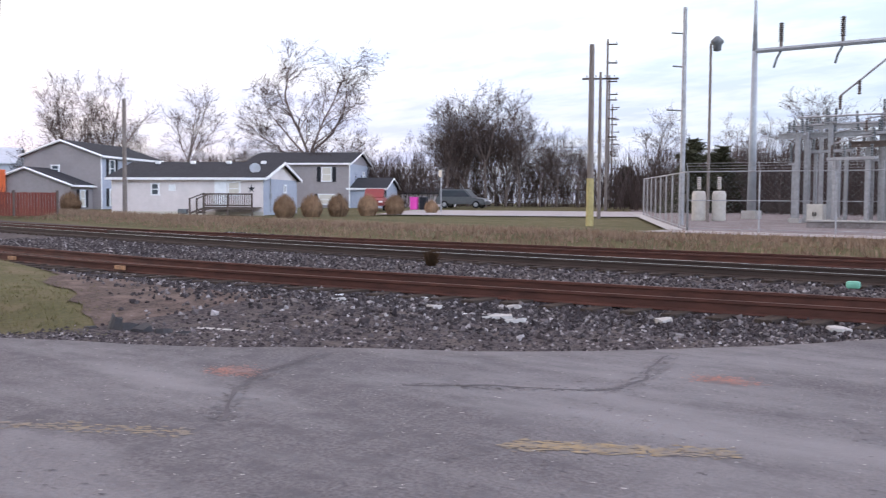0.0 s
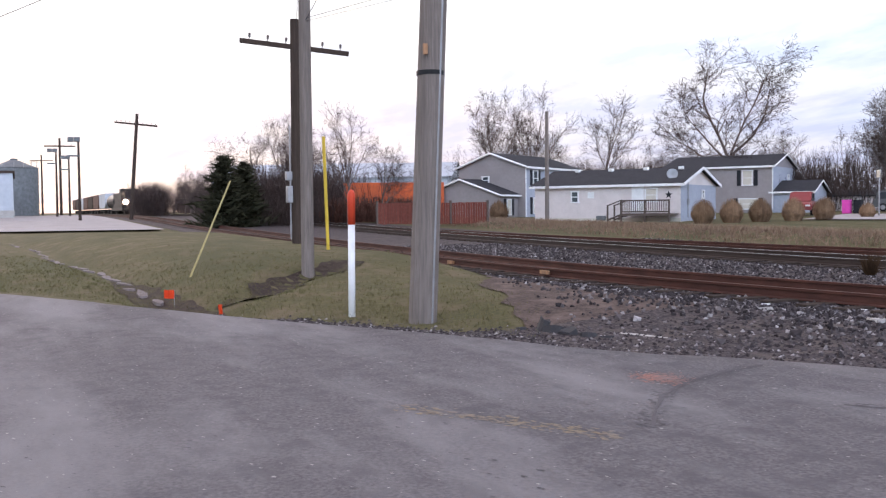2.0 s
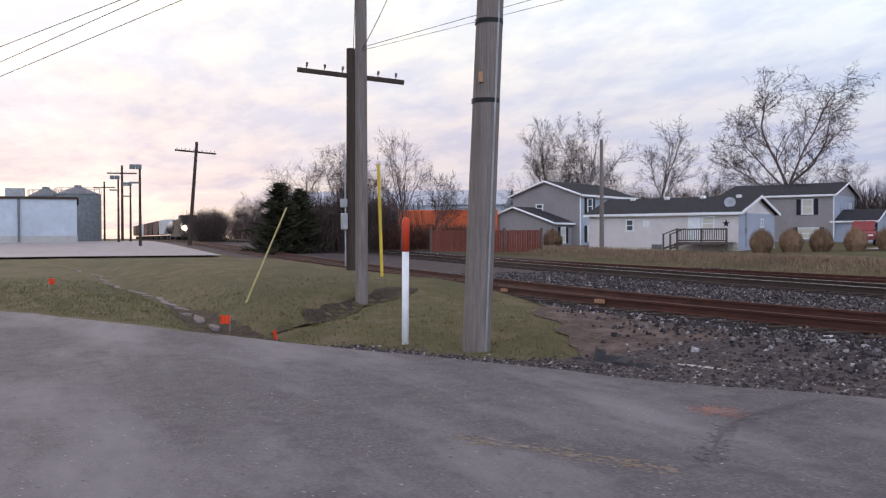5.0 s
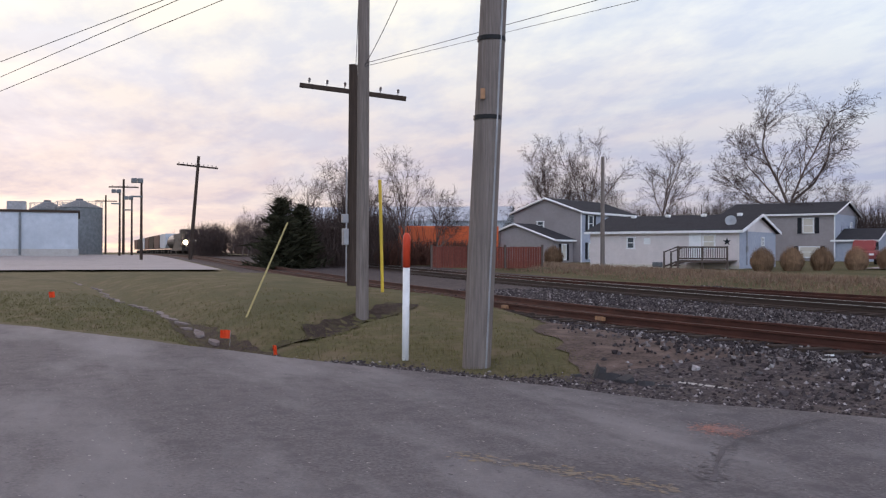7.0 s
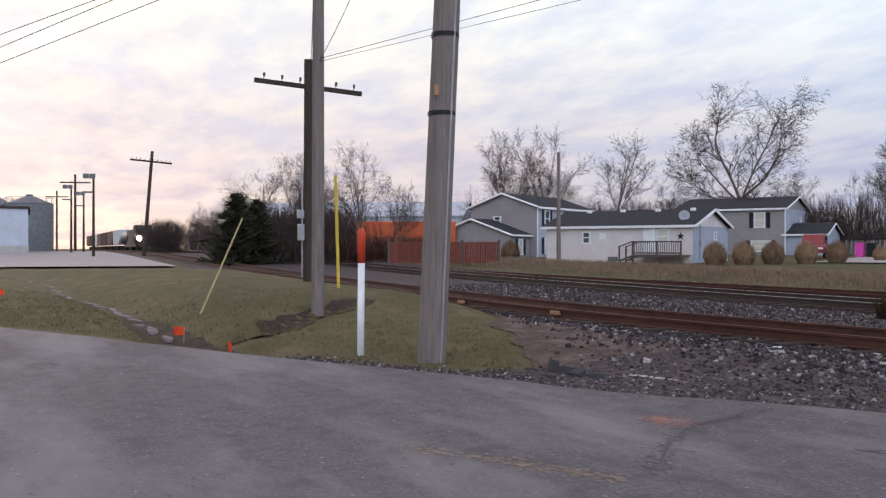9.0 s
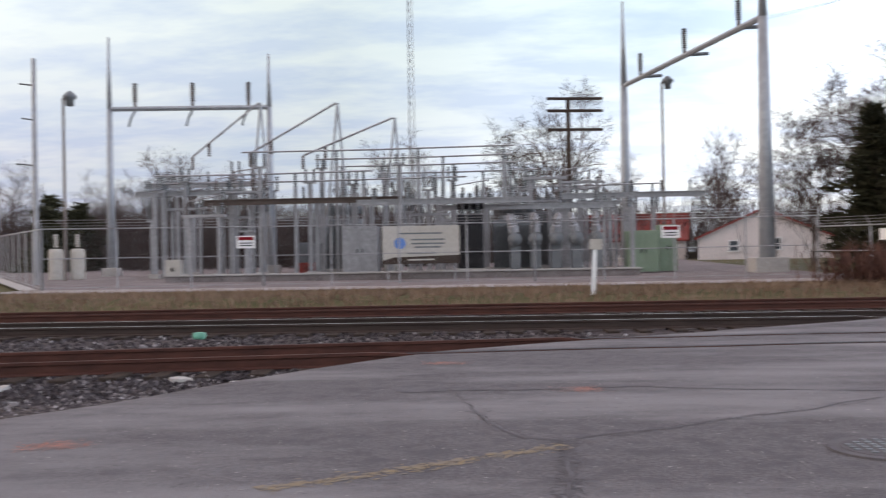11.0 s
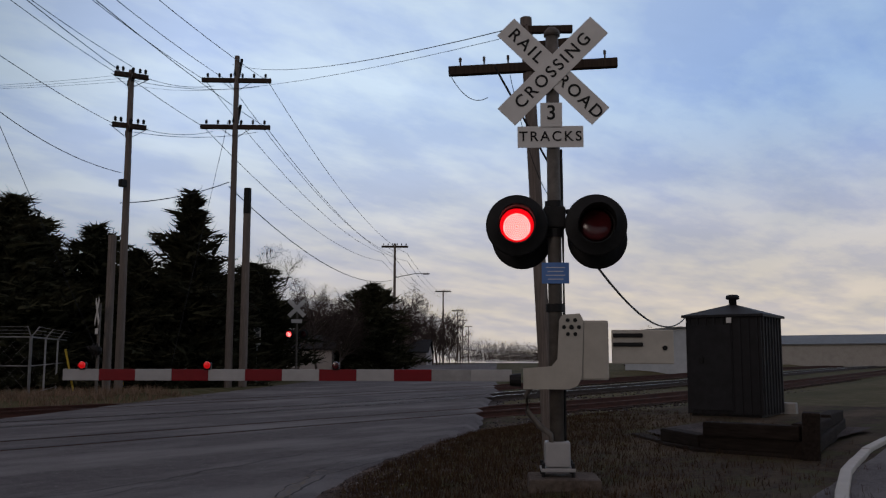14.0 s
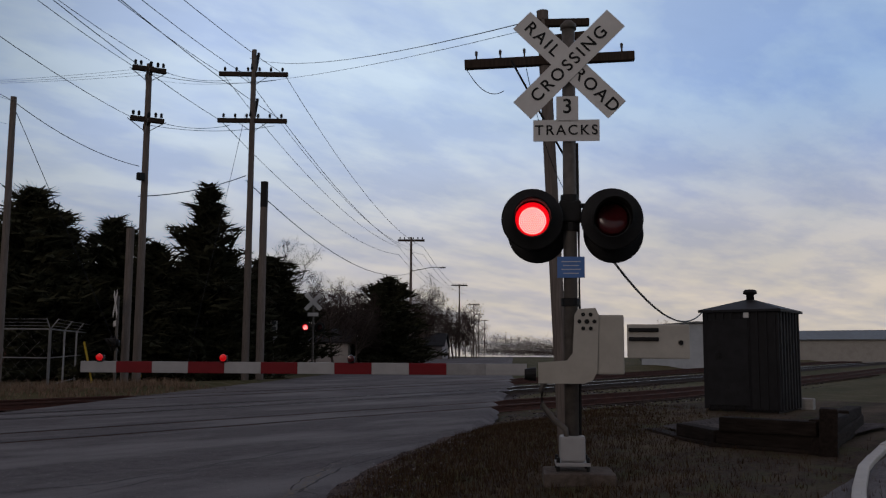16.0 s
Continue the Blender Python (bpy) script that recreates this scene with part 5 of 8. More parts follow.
def extension(parent, x0, L, y0, W, z0, eave, ridge, along_x, mat_wall):
    bm = bmesh.new()
    gable_body(bm, L, W, z0, eave, ridge, along_x)
    bmesh.ops.translate(bm, vec=(x0, y0, 0), verts=bm.verts)
    part("extension_wall", bm, mat_wall, parent, "low side extension")
    bm = bmesh.new()
    roof_slab(bm, L, W, eave, ridge, along_x)
    bmesh.ops.translate(bm, vec=(x0, y0, 0), verts=bm.verts)
    part("extension_roof", bm, M_SHINGLE, parent)
    bm = bmesh.new()
    if along_x:
        box(bm, (x0 + L / 2, y0 - 0.32, eave - 0.05), (L + 0.6, 0.05, 0.14))
        for s in (-1, 1):
            tube(bm, (x0 + L + 0.3, y0 + W / 2, ridge + 0.06), (x0 + L + 0.3, y0 + W / 2 + s * (W / 2 + 0.3), eave - 0.04), 0.06, seg=4)
    else:
        for s in (-1, 1):
            tube(bm, (x0 + L / 2, y0 - 0.3, ridge + 0.06), (x0 + L / 2 + s * (L / 2 + 0.3), y0 - 0.3, eave - 0.05), 0.08, seg=4)
        box(bm, (x0 + L + 0.32, y0 + W / 2, eave - 0.05), (0.05, W + 0.6, 0.14))
    part("extension_trim", bm, M_WHITE, parent)


white_house()
h = two_storey((-65.25, 37.03), 6.3, 9.5, 0.4, 4.6, 5.7, False, "grey two-storey house with a front gable", M_SIDINGB)
window(h, (2.6, -0.04, 3.6), 0.6, 0.6)
window(h, (6.34, 1.5, 3.7), 0.75, 1.25, "right", True)
window(h, (6.34, 1.5, 1.5), 0.75, 1.25, "right", True, M_CREAM)
window(h, (6.34, 4.2, 1.5), 0.75, 1.25, "right", True, M_CREAM)
extension(h, -1.4, 7.0, -3.0, 3.0, 0.4, 2.35, 3.55, False, M_SIDING)
window(h, (5.66, -1.6, 1.4), 0.6, 1.2, "right", True, M_CREAM)
h = two_storey((-61.3, 58.93), 9.5, 7.7, 0.5, 4.75, 5.8, True, "grey two-storey house with dark shutters", M_SIDINGB)
window(h, (7.4, -0.04, 3.75), 0.85, 1.25, "front", True, M_CREAM)
window(h, (7.5, -0.04, 1.5), 1.6, 0.9, "front", True, M_CREAM)
window(h, (9.54, 5.2, 3.8), 0.4, 0.6, "right")
extension(h, 9.5, 3.2, 0.3, 5.5, 0.5, 2.5, 3.4, True, M_SIDINGB)


def shed(name, x, y, turn, L, W, z0, eave, ridge, wall, roof, label, cat="building", along_x=True):
    t = thing(name, pose(x, y, 0, 0, 0, turn), label, cat, "outbuildings")
    bm = bmesh.new()
    gable_body(bm, L, W, z0, eave, ridge, along_x)
    part("wall", bm, wall, t)
    bm = bmesh.new()
    roof_slab(bm, L, W, eave, ridge, along_x, 0.25)
    part("roof", bm, roof, t)
    return t


shed("garage", -63.5, 67.0, ROAD_TURN, 5.4, 6, 0.4, 2.1, 2.6, M_SIDINGW, M_SHINGLE, "low white garage behind the parked cars")
shed("pale_barn", -103.0, 19.5, 58, 26, 12, 0.7, 4.7, 6.4, M_BARN, M_BARN, "large pale metal barn with a light roof", "barn")
t = thing("storage_container", pose(-71.2, 23.8, 0.5, 0, 0, 68), "long orange steel storage container behind bushes", "container")
bm = bmesh.new()
box(bm, (4.0, 1.2, 1.5), (8.0, 2.4, 2.9), bevel=0.04)
part("body", bm, M_ORANGE, t)
bm = bmesh.new()
for i in range(32):
    box(bm, (0.15 + i * 0.25, -0.02, 1.5), (0.12, 0.05, 2.6))
part("corrugation", bm, M_ORANGE, t)


def board_fence():
    t = thing("board_fence", Matrix(), "red-brown stained wooden privacy fence", "fence")
    a, b = Vector((-54.6, 20.4)), Vector((-51.7, 26.6))
    d = (b - a)
    n = int(d.length / 0.15)
    ang = math.degrees(math.atan2(d.y, d.x))
    bm = bmesh.new()
    box(bm, (0, 0, 0.66), (0.138, 0.025, 1.32), bevel=0.004)
    ob = as_object("plank", bm, M_FENCEW)
    me = ob.data
    bpy.data.objects.remove(ob)
    rng = random.Random(2)
    for i in range(n):
        p = a + d * ((i + 0.5) / n)
        share("plank", me, t, pose(p.x, p.y, ground_z(p.x, p.y) - 0.02 + rng.uniform(-0.015, 0.015), 0, 0, ang))
    for i in range(4):
        p = a + d * (i / 3)
        bm = bmesh.new()
        box(bm, (p.x, p.y, ground_z(p.x, p.y) + 0.7), (0.12, 0.12, 1.45))
        part("post", bm, M_DECK, t, "grey fence post")


board_fence()


def grass_clump(x, y, h, w, seed):
    rng = random.Random(seed)
    t = thing("ornamental_grass", pose(x, y, ground_z(x, y) - 0.05), "rounded clump of dry straw-coloured ornamental grass", "grass clump", "grass clumps along the yard")
    v, f = [], []
    for i in range(2400):
        az, u = rng.uniform(0, 6.283), rng.random() ** 0.6
        top = Vector((math.cos(az) * u * w / 2, math.sin(az) * u * w / 2, h * (0.62 + 0.38 * math.sqrt(max(0, 1 - u * u))) * rng.uniform(0.55, 1.08)))
        base = Vector((top.x * 0.6 + rng.uniform(-0.05, 0.05), top.y * 0.75, 0.0))
        side = Vector((-math.sin(az), math.cos(az), 0)) * 0.011
        mid = base.lerp(top, 0.6) + Vector((math.cos(az), math.sin(az), 0)) * 0.12 * u
        b = len(v)
        v += [tuple(base - side), tuple(base + side), tuple(mid + side), tuple(mid - side), tuple(top)]
        f += [(b, b + 1, b + 2, b + 3), (b + 3, b + 2, b + 4)]
    raw_object("blades", v, f, M_STRAW, t)


for i, (x, y) in enumerate(((-42.9, 36.0), (-43.0, 38.2), (-43.0, 40.4), (-42.8, 42.8), (-42.6, 45.1), (-44.1, 50.5), (-58.3, 30.9))):
    grass_clump(x, y, 1.45 if i not in (5,) else 1.0, 1.35 if i != 5 else 0.95, i)


def car(x, y, turn, paint, label, suv=False, length=4.5):
    t = thing("parked_car", pose(x, y, ground_z(x, y), 0, 0, turn), label, "car", "parked cars")
    hgt = 1.7 if suv else 1.42
    bm = bmesh.new()
    l = length / 2
    prof = [(-l, 0.35), (-l, 0.85), (-l + 0.15, 0.98), (l - 1.25, 0.98), (l - 0.2, 0.82), (l, 0.62), (l, 0.35)]
    prism(bm, prof, 1.75)
    bmesh.ops.bevel(bm, geom=list(bm.edges), offset=0.06, segments=2, affect="EDGES")
    body = part("body", bm, paint, t, smooth_shade=False)
    bm = bmesh.new()
    prism(bm, [(-l + (0.1 if suv else 0.5), 0.96), (-l + (0.35 if suv else 1.1), hgt), (0.35, hgt), (l - 1.2, 0.96)], 1.5)
    bmesh.ops.bevel(bm, geom=list(bm.edges), offset=0.07, segments=2, affect="EDGES")
    part("cabin", bm, paint, t)
    bm = bmesh.new()
    prism(bm, [(-l + (0.35 if suv else 0.8), 1.03), (-l + (0.5 if suv else 1.15), hgt - 0.12), (0.3, hgt - 0.12), (l - 1.45, 1.03)], 1.53)
    part("windows", bm, M_GLASS, t, "dark glass")
    for sx in (-l + 0.85, l - 0.85):
        for sy in (-0.82, 0.82):
            bm = bmesh.new()
            tube(bm, (sx, sy - 0.1, 0.33), (sx, sy + 0.1, 0.33), 0.33, seg=20)
            wh = part("wheel", bm, M_TYRE, t)
            bm = bmesh.new()
            tube(bm, (sx, sy - 0.11, 0.33), (sx, sy + 0.11, 0.33), 0.2, seg=14)
            part("rim", bm, M_GALV, wh)
    for sy in (-0.6, 0.6):
        bm = bmesh.new()
        box(bm, (-l - 0.005, sy, 0.78), (0.05, 0.3, 0.15), bevel=0.01)
        part("tail_light", bm, M_RED, t)
        bm = bmesh.new()
        box(bm, (l - 0.06, sy, 0.68), (0.14, 0.32, 0.13), bevel=0.01)
        part("headlight", bm, M_SIGNW, t)


car(-53.7, 65.9, 20, M_CARG, "dark grey SUV parked on the side street", True, 4.7)
car(-52.2, 40.9, 35, M_CARW, "silver car parked behind the grass clumps")
car(-51.8, 52.6, -50, M_CARR, "red pickup parked by the grey house", True, 4.8)
for x, y, m, lb in ((-51.05, 56.35, M_MAGENTA, "magenta wheeled bin by the drive"), (-50.5, 56.9, M_DARK, "black wheeled bin by the drive")):
    t = thing("wheeled_bin", pose(x, y, ground_z(x, y), 0, 0, 25), lb, "bin", "bins")
    bm = bmesh.new()
    box(bm, (0, 0, 0.5), (0.55, 0.6, 0.95), bevel=0.04)
    part("body", bm, m, t)
    bm = bmesh.new()
    box(bm, (0, 0, 1.0), (0.6, 0.66, 0.08), bevel=0.02)
    part("lid", bm, m, t)
t = thing("basketball_hoop", pose(-45.5, 53.2, ground_z(-45, 53), 0, 0, -30), "pole with a square backboard in the drive", "basketball hoop")
bm = bmesh.new()
tube(bm, (0, 0, 0), (0, 0, 2.6), 0.05, seg=8)
part("pole", bm, M_GALV, t)
bm = bmesh.new()
box(bm, (0, -0.06, 2.85), (0.6, 0.04, 0.5), bevel=0.01)
part("backboard", bm, M_CREAM, t)
rows = [[sn(s, n) for s in (-14, -6, 4)] for n in (74, 68, 63, 60)]
sheet("driveway", rows, M_LOT, 0.02, "pale gravel drive beside the yard", "driveway")

# ---- industrial yard to the west ----
t = thing("metal_warehouse", pose(-90.1, -0.1, 0.9), "long white metal warehouse with a stone base", "warehouse")
for k in range(4):
    bm = bmesh.new()
    box(bm, (-8, -3.25 - 6.5 * k, 2.2), (16, 6.46, 3.4), bevel=0.02)
    part("wall_panel", bm, M_BARN, t, "pale ribbed cladding panel")
    bm = bmesh.new()
    tube(bm, (0.1, -6.5 * (k + 0.5) - 1.5, 0.1), (0.1, -6.5 * (k + 0.5) - 1.5, 3.85), 0.1, seg=8)
    part("downpipe", bm, M_XFMR, t)
bm = bmesh.new()
box(bm, (-8, -13, 0.25), (16.1, 26.1, 0.75))
part("base_course", bm, M_CONCRETE, t)
bm = bmesh.new()
box(bm, (-8, -13, 3.98), (16.3, 26.3, 0.2))
part("roof_edge", bm, M_POLED, t, "dark brown roof edge")
for y, w in ((-5.2, 1.6), (-8.5, 1.0)):
    bm = bmesh.new()
    box(bm, (-3, y, 4.5), (1.2, w, 0.9), bevel=0.05)
    part("roof_unit", bm, M_GALV, t, "grey rooftop unit")
for x, y, r, hgt in ((-116, -3.4, 1.9, 5.2), (-115, 0.0, 2.5, 5.4)):
    t = thing("silo", pose(x, y, 0.9), "grey corrugated steel storage silo", "silo", "silos")
    bm = bmesh.new()
    lathe(bm, [(0.0, 0.0)] + [(r + (0.03 if i % 2 else 0.0), hgt * i / 24) for i in range(25)] + [(0.0, hgt)], 28)
    part("drum", bm, M_XFMR, t, smooth_shade=True)
    bm = bmesh.new()
    lathe(bm, [(r + 0.08, hgt), (0.4, hgt + 0.9), (0.4, hgt + 1.05), (0.0, hgt + 1.1)], 28)
    part("cone_roof", bm, M_XFMR, t, "grey cone roof")
    bm = bmesh.new()
    for i in range(16):
        w = 6.283 * i / 16
        tube(bm, (r * math.cos(w), r * math.sin(w), hgt), (r * math.cos(w), r * math.sin(w), hgt + 0.7), 0.025, seg=4)
    ring(bm, [Vector((r * math.cos(6.283 * i / 16), r * math.sin(6.283 * i / 16), hgt + 0.7)) for i in range(17)], 0.025, 4)
    part("guard_rail", bm, M_GALV, t)
rows = [[(-52 + 0.08 * abs(y) - 2.5 * k + 0.6 * noise.noise((y * 0.3, k, 1)) * (k == 0), y) for k in range(24, -1, -1)] for y in (7.2, 5, 3, 0, -2, -5, -8, -12, -16, -22, -30)]
sheet("gravel_lot", rows, M_LOT, 0.05, "pale concrete and gravel yard", "yard")
for x, y, top, turn in ((-75.0, 4.4, 6.6, 10), (-95.0, 3.6, 7.0, 10), (-99, 4.9, 6.6, 10)):
    t = thing("yard_light", pose(x, y, ground_z(x, y)), "tall yard floodlight pole with twin heads", "floodlight", "yard lights")
    bm = bmesh.new()
    tube(bm, (0, 0, 0), (0, 0, top - ground_z(x, y)), 0.12, 0.08, 10)
    part("shaft", bm, M_POLED, t)
    for dy in (-0.55, -0.1):
        bm = bmesh.new()
        box(bm, (0.2, dy, top - ground_z(x, y) + 0.1), (0.5, 0.42, 0.35), pose(0, 0, 0, 0, 0, 0), bevel=0.05)
        part("lamp_head", bm, M_XFMR, t)
    bm = bmesh.new()
    box(bm, (0.1, -0.35, top - 1.1 - ground_z(x, y)), (0.3, 0.9, 0.12), bevel=0.02)
    part("bracket", bm, M_XFMR, t)


def train():
    gz = ground_z(-168, 17)
    t = thing("locomotive", pose(-168, 17.3 + GAUGE / 2, gz, 0, 0, 0), "dark diesel locomotive with two bright headlights", "locomotive")
    bm = bmesh.new()
    box(bm, (-9, 0, 2.4), (16, 2.6, 2.8), bevel=0.15)
    box(bm, (-2.2, 0, 2.9), (2.6, 3.0, 3.0), bevel=0.2)
    box(bm, (-0.4, 0, 1.9), (1.6, 1.8, 1.6), bevel=0.2)
    part("body", bm, M_HUT, t)
    bm = bmesh.new()
    box(bm, (-9, 0, 0.9), (19, 2.9, 0.5))
    part("frame", bm, M_BLACK, t)
    for x in (-2.5, -5, -13, -15.5):
        bm = bmesh.new()
        tube(bm, (x, -0.8, 0.5), (x, 0.8, 0.5), 0.5, seg=16)
        part("wheel_set", bm, M_BLACK, t)
    for sy in (-0.85, 0.85):
        bm = bmesh.new()
        lathe(bm, [(0.0, 0.0), (0.34, 0.0), (0.26, 0.08), (0.0, 0.1)], 14, pose(0.62, sy, 2.1, 0, 90, 0))
        part("headlight", bm, M_HEAD, t, "bright warm headlight")
    for i, (m, lb) in enumerate(((M_HUT, "black tank car"), (M_BARN, "pale covered hopper car"), (M_RUST, "rusty brown hopper car"), (M_POLED, "dark hopper car"), (M_RUST, "rusty brown hopper car"), (M_BARN, "pale covered hopper car"), (M_POLED, "dark hopper car"), (M_RUST, "rusty brown hopper car"))):
        x = -190 - 17 * i
        c = thing("freight_car", pose(x, 17.3 + GAUGE / 2, ground_z(x, 17)), lb + " in the train", "freight car", "freight cars")
        bm = bmesh.new()
        if i == 0:
            tube(bm, (-7, 0, 2.4), (7, 0, 2.4), 1.45, seg=20)
        else:
            prism(bm, [(-7.5, 2.0), (-6.5, 1.2), (6.5, 1.2), (7.5, 2.0), (7.5, 4.2), (-7.5, 4.2)], 3.0)
        part("body", bm, m, c)
        for wx in (-6, -4.5, 4.5, 6):
            bm = bmesh.new()
            tube(bm, (wx, -0.8, 0.5), (wx, 0.8, 0.5), 0.48, seg=12)
            part("wheel_set", bm, M_BLACK, c)


train()

# ---- trees ----
SPEC = (
    # x, y, top height, shape seed, spread
    (-88.9, 45.8, 14.3, 1, 0.7), (-84.9, 49.0, 14.7, 2, 0.75), (-86.7, 59.2, 15.0, 3, 0.6), (-81.9, 80.8, 10.5, 1, 0.9), (-79.2, 87.5, 10.7, 2, 1.0),
    (-61.1, 89.1, 9.8, 5, 1.0), (-61.1, 93.9, 9.5, 4, 1.0), (-42.9, 81.4, 11.3, 3, 0.8), (-44.0, 100.9, 11.8, 4, 0.9), (-85.8, 40.9, 8.0, 5, 1.0),
    (-95.6, 72.6, 9.5, 5, 1.0), (-64.5, 14.7, 8.3, 5, 0.9), (-67.8, 18.0, 8.7, 3, 0.8))
SPEC2 = (
    (-56.9, 19.3, 8.4, 2, 1.0), (-58.0, 22.1, 6.8, 5, 1.1), (-108.7, 17.5, 6.9, 4, 1.0), (-129.0, 19.4, 6.0, 5, 1.0), (-8.0, 104.8, 16.0, 4, 0.9),
    (21.3, 87.6, 13.0, 2, 1.0), (18.7, 77.9, 11.5, 5, 1.0), (19.4, 56.9, 9.8, 3, 0.9), (89.2, 80.3, 11.5, 4, 1.0), (105.0, 76.6, 10.0, 5, 1.0),
    (50.8, 51.0, 10.6, 1, 1.0), (132.6, 89.6, 8.5, 5, 1.0), (-62.8, 77.9, 14.4, 6, 1.0), (-62.9, 82.9, 14.3, 6, 1.0), (-27.7, 80.4, 11.8, 6, 1.0))
MODELS = {}
for seed, spread, up, clear in ((1, 0.7, 0.7, 0.25), (2, 0.8, 0.6, 0.22), (3, 0.6, 0.8, 0.3), (4, 0.9, 0.4, 0.2), (5, 1.0, 0.35, 0.15), (6, 0.65, 0.8, 0.1)):
    MODELS[seed] = [bare_tree(seed * 7 + 1, 10.0, spread, 0.16, up, clear, 9 if seed == 6 else 6), None]


def model_height(seed):
    tv, tf, cv, cf = MODELS[seed][0]
    return max(v[2] for v in cv)


for i, (x, y, top, seed, spread) in enumerate(SPEC + SPEC2):
    z = ground_z(x, y)
    k = (top - z) / model_height(seed)
    m = pose(x, y, z - 0.1, 0, 0, i * 67) @ Matrix.Diagonal((k, k, k, 1))
    if MODELS[seed][1] is None:
        t = thing("bare_tree", m, "bare winter tree with fine grey-brown twigs", "tree", "bare trees")
        tv, tf, cv, cf = MODELS[seed][0]
        raw_object("trunk", tv, tf, M_BARK, t, True)
        raw_object("crown", cv, cf, M_TWIG, t)
        MODELS[seed][1] = t
    else:
        t0 = MODELS[seed][1]
        t = copy_thing(t0, pose(x, y, z - 0.1, 0, 0, i * 67))
        t.matrix_basis = m


def big_tree(x, y, top, seed, spread, label, trunk=0.42, up=0.45, clear=0.22, limbs=7, wide=1.0):
    z = ground_z(x, y)
    data = bare_tree(seed, 10.0, spread, trunk * 0.55, up, clear, limbs, 2)
    k = (top - z) / max(v[2] for v in data[2])
    t = thing("bare_tree", pose(x, y, z - 0.1) @ Matrix.Diagonal((k * wide, k * wide, k, 1)), label, "tree", "bare trees")
    raw_object("trunk", data[0], data[1], M_BARK, t, True)
    raw_object("crown", data[2], data[3], M_TWIG, t)


big_tree(-72.8, 64.1, 18.6, 18, 1.05, "large spreading bare tree behind the houses", clear=0.2, wide=1.02)
big_tree(6.4, 81.9, 17.0, 44, 0.95, "large bare tree behind the substation")
big_tree(20.9, 50.0, 14.0, 22, 0.95, "pale bare tree behind the evergreens", 0.3)
big_tree(19.4, 57.0, 10.4, 20, 0.9, "bare tree rising behind the fence", 0.25)

CONIFERS = (
    (-58.94, 11.85, 4.6, 2.9), (-60.65, 13.5, 4.3, 2.7), (17.4, 42.7, 7.6, 3.6), (19.8, 40.6, 6.6, 4.6), (22.3, 38.1, 8.4, 5.2), (26.3, 37.9, 7.5, 4.6),
    (28.4, 33.8, 9.0, 4.2), (26.6, 35.2, 6.2, 4.0), (38.9, 40.5, 7.0, 5.5), (55.9, 45.6, 7.2, 6.0), (-31.0, 65.0, 6.0, 3.0), (-30.0, 68.0, 5.5, 3.4),
    (-51.5, 91.6, 5.3, 3.4), (21.0, 41.5, 7.3, 4.8), (66.4, 61.0, 5.2, 7.0), (24.2, 39.8, 7.3, 5.0), (31.0, 35.6, 6.2, 4.4), (32.6, 39.5, 6.6, 4.6), (23.5, 44.0, 7.6, 5.0))
for i, (x, y, top, w) in enumerate(CONIFERS):
    z = ground_z(x, y)
    conifer(100 + i, pose(x, y, z), top - z, w * 1.35, spire=0.72 if i not in (0, 1, 2, 6) else 1.1, base=0.02)


# extra crowns that close the skyline
EXTRA = (
    (-66.5, 80.0, 13.0, 6), (-59.0, 79.5, 12.4, 6), (-57.5, 84.5, 10.5, 4), (-54.0, 88.0, 10.0, 5), (-70.5, 86.0, 11.0, 4), (-92.5, 52.0, 13.0, 2),
    (-61.5, 16.8, 8.0, 4), (-70.5, 20.5, 8.0, 2), (-33.0, 84.0, 10.0, 4), (-22.0, 86.0, 11.0, 5), (-14.0, 90.0, 10.5, 4), (0.5, 88.0, 11.0, 5),
    (12.5, 84.0, 11.0, 4), (70.0, 64.0, 9.5, 5), (80.0, 72.0, 10.5, 4), (96.0, 74.0, 9.5, 6), (118.0, 84.0, 9.0, 4), (-100.0, 60.0, 12.0, 3),
    (-61.0, 72.5, 12.3, 1), (-58.2, 75.0, 13.5, 3), (-55.5, 77.0, 11.5, 1), (-54.0, 78.5, 9.5, 3), (-52.5, 79.3, 9.0, 2), (-51.0, 81.0, 8.6, 3),
    (-88.0, 55.0, 8.5, 4), (-84.0, 58.0, 8.0, 5), (-80.0, 60.5, 8.6, 3), (-76.5, 66.0, 8.2, 4), (-72.0, 69.0, 9.2, 5), (-90.5, 50.0, 8.4, 5),
    (-114.0, 16.8, 5.8, 5), (-113.7, 19.4, 6.2, 4), (-120.0, 22.5, 6.6, 5), (-135.0, 22.5, 7.4, 4), (-148.0, 25.0, 8.6, 5),
    (45.96, 41.9, 7.3, 5), (47.85, 45.41, 7.3, 4), (54.5, 47.0, 7.0, 1), (88.5, 65.3, 9.5, 2), (97.8, 69.5, 9.0, 4), (79.9, 60.1, 9.2, 6), (123.8, 84.7, 7.8, 6), (36.0, 39.5, 6.9, 2), (50.5, 44.0, 6.6, 6), (84.0, 63.5, 8.6, 6), (93.0, 67.0, 8.4, 5), (110.0, 77.0, 8.2, 6), (110.7, 46.3, 6.4, 3),
    (67.5, 66.8, 8.6, 4), (72.7, 68.6, 10.2, 5), (81.8, 73.5, 9.5, 3), (96.5, 71.3, 12.2, 4), (102.2, 71.9, 11.2, 5), (116.4, 77.7, 9.9, 3), (59.0, 61.1, 9.3, 2))
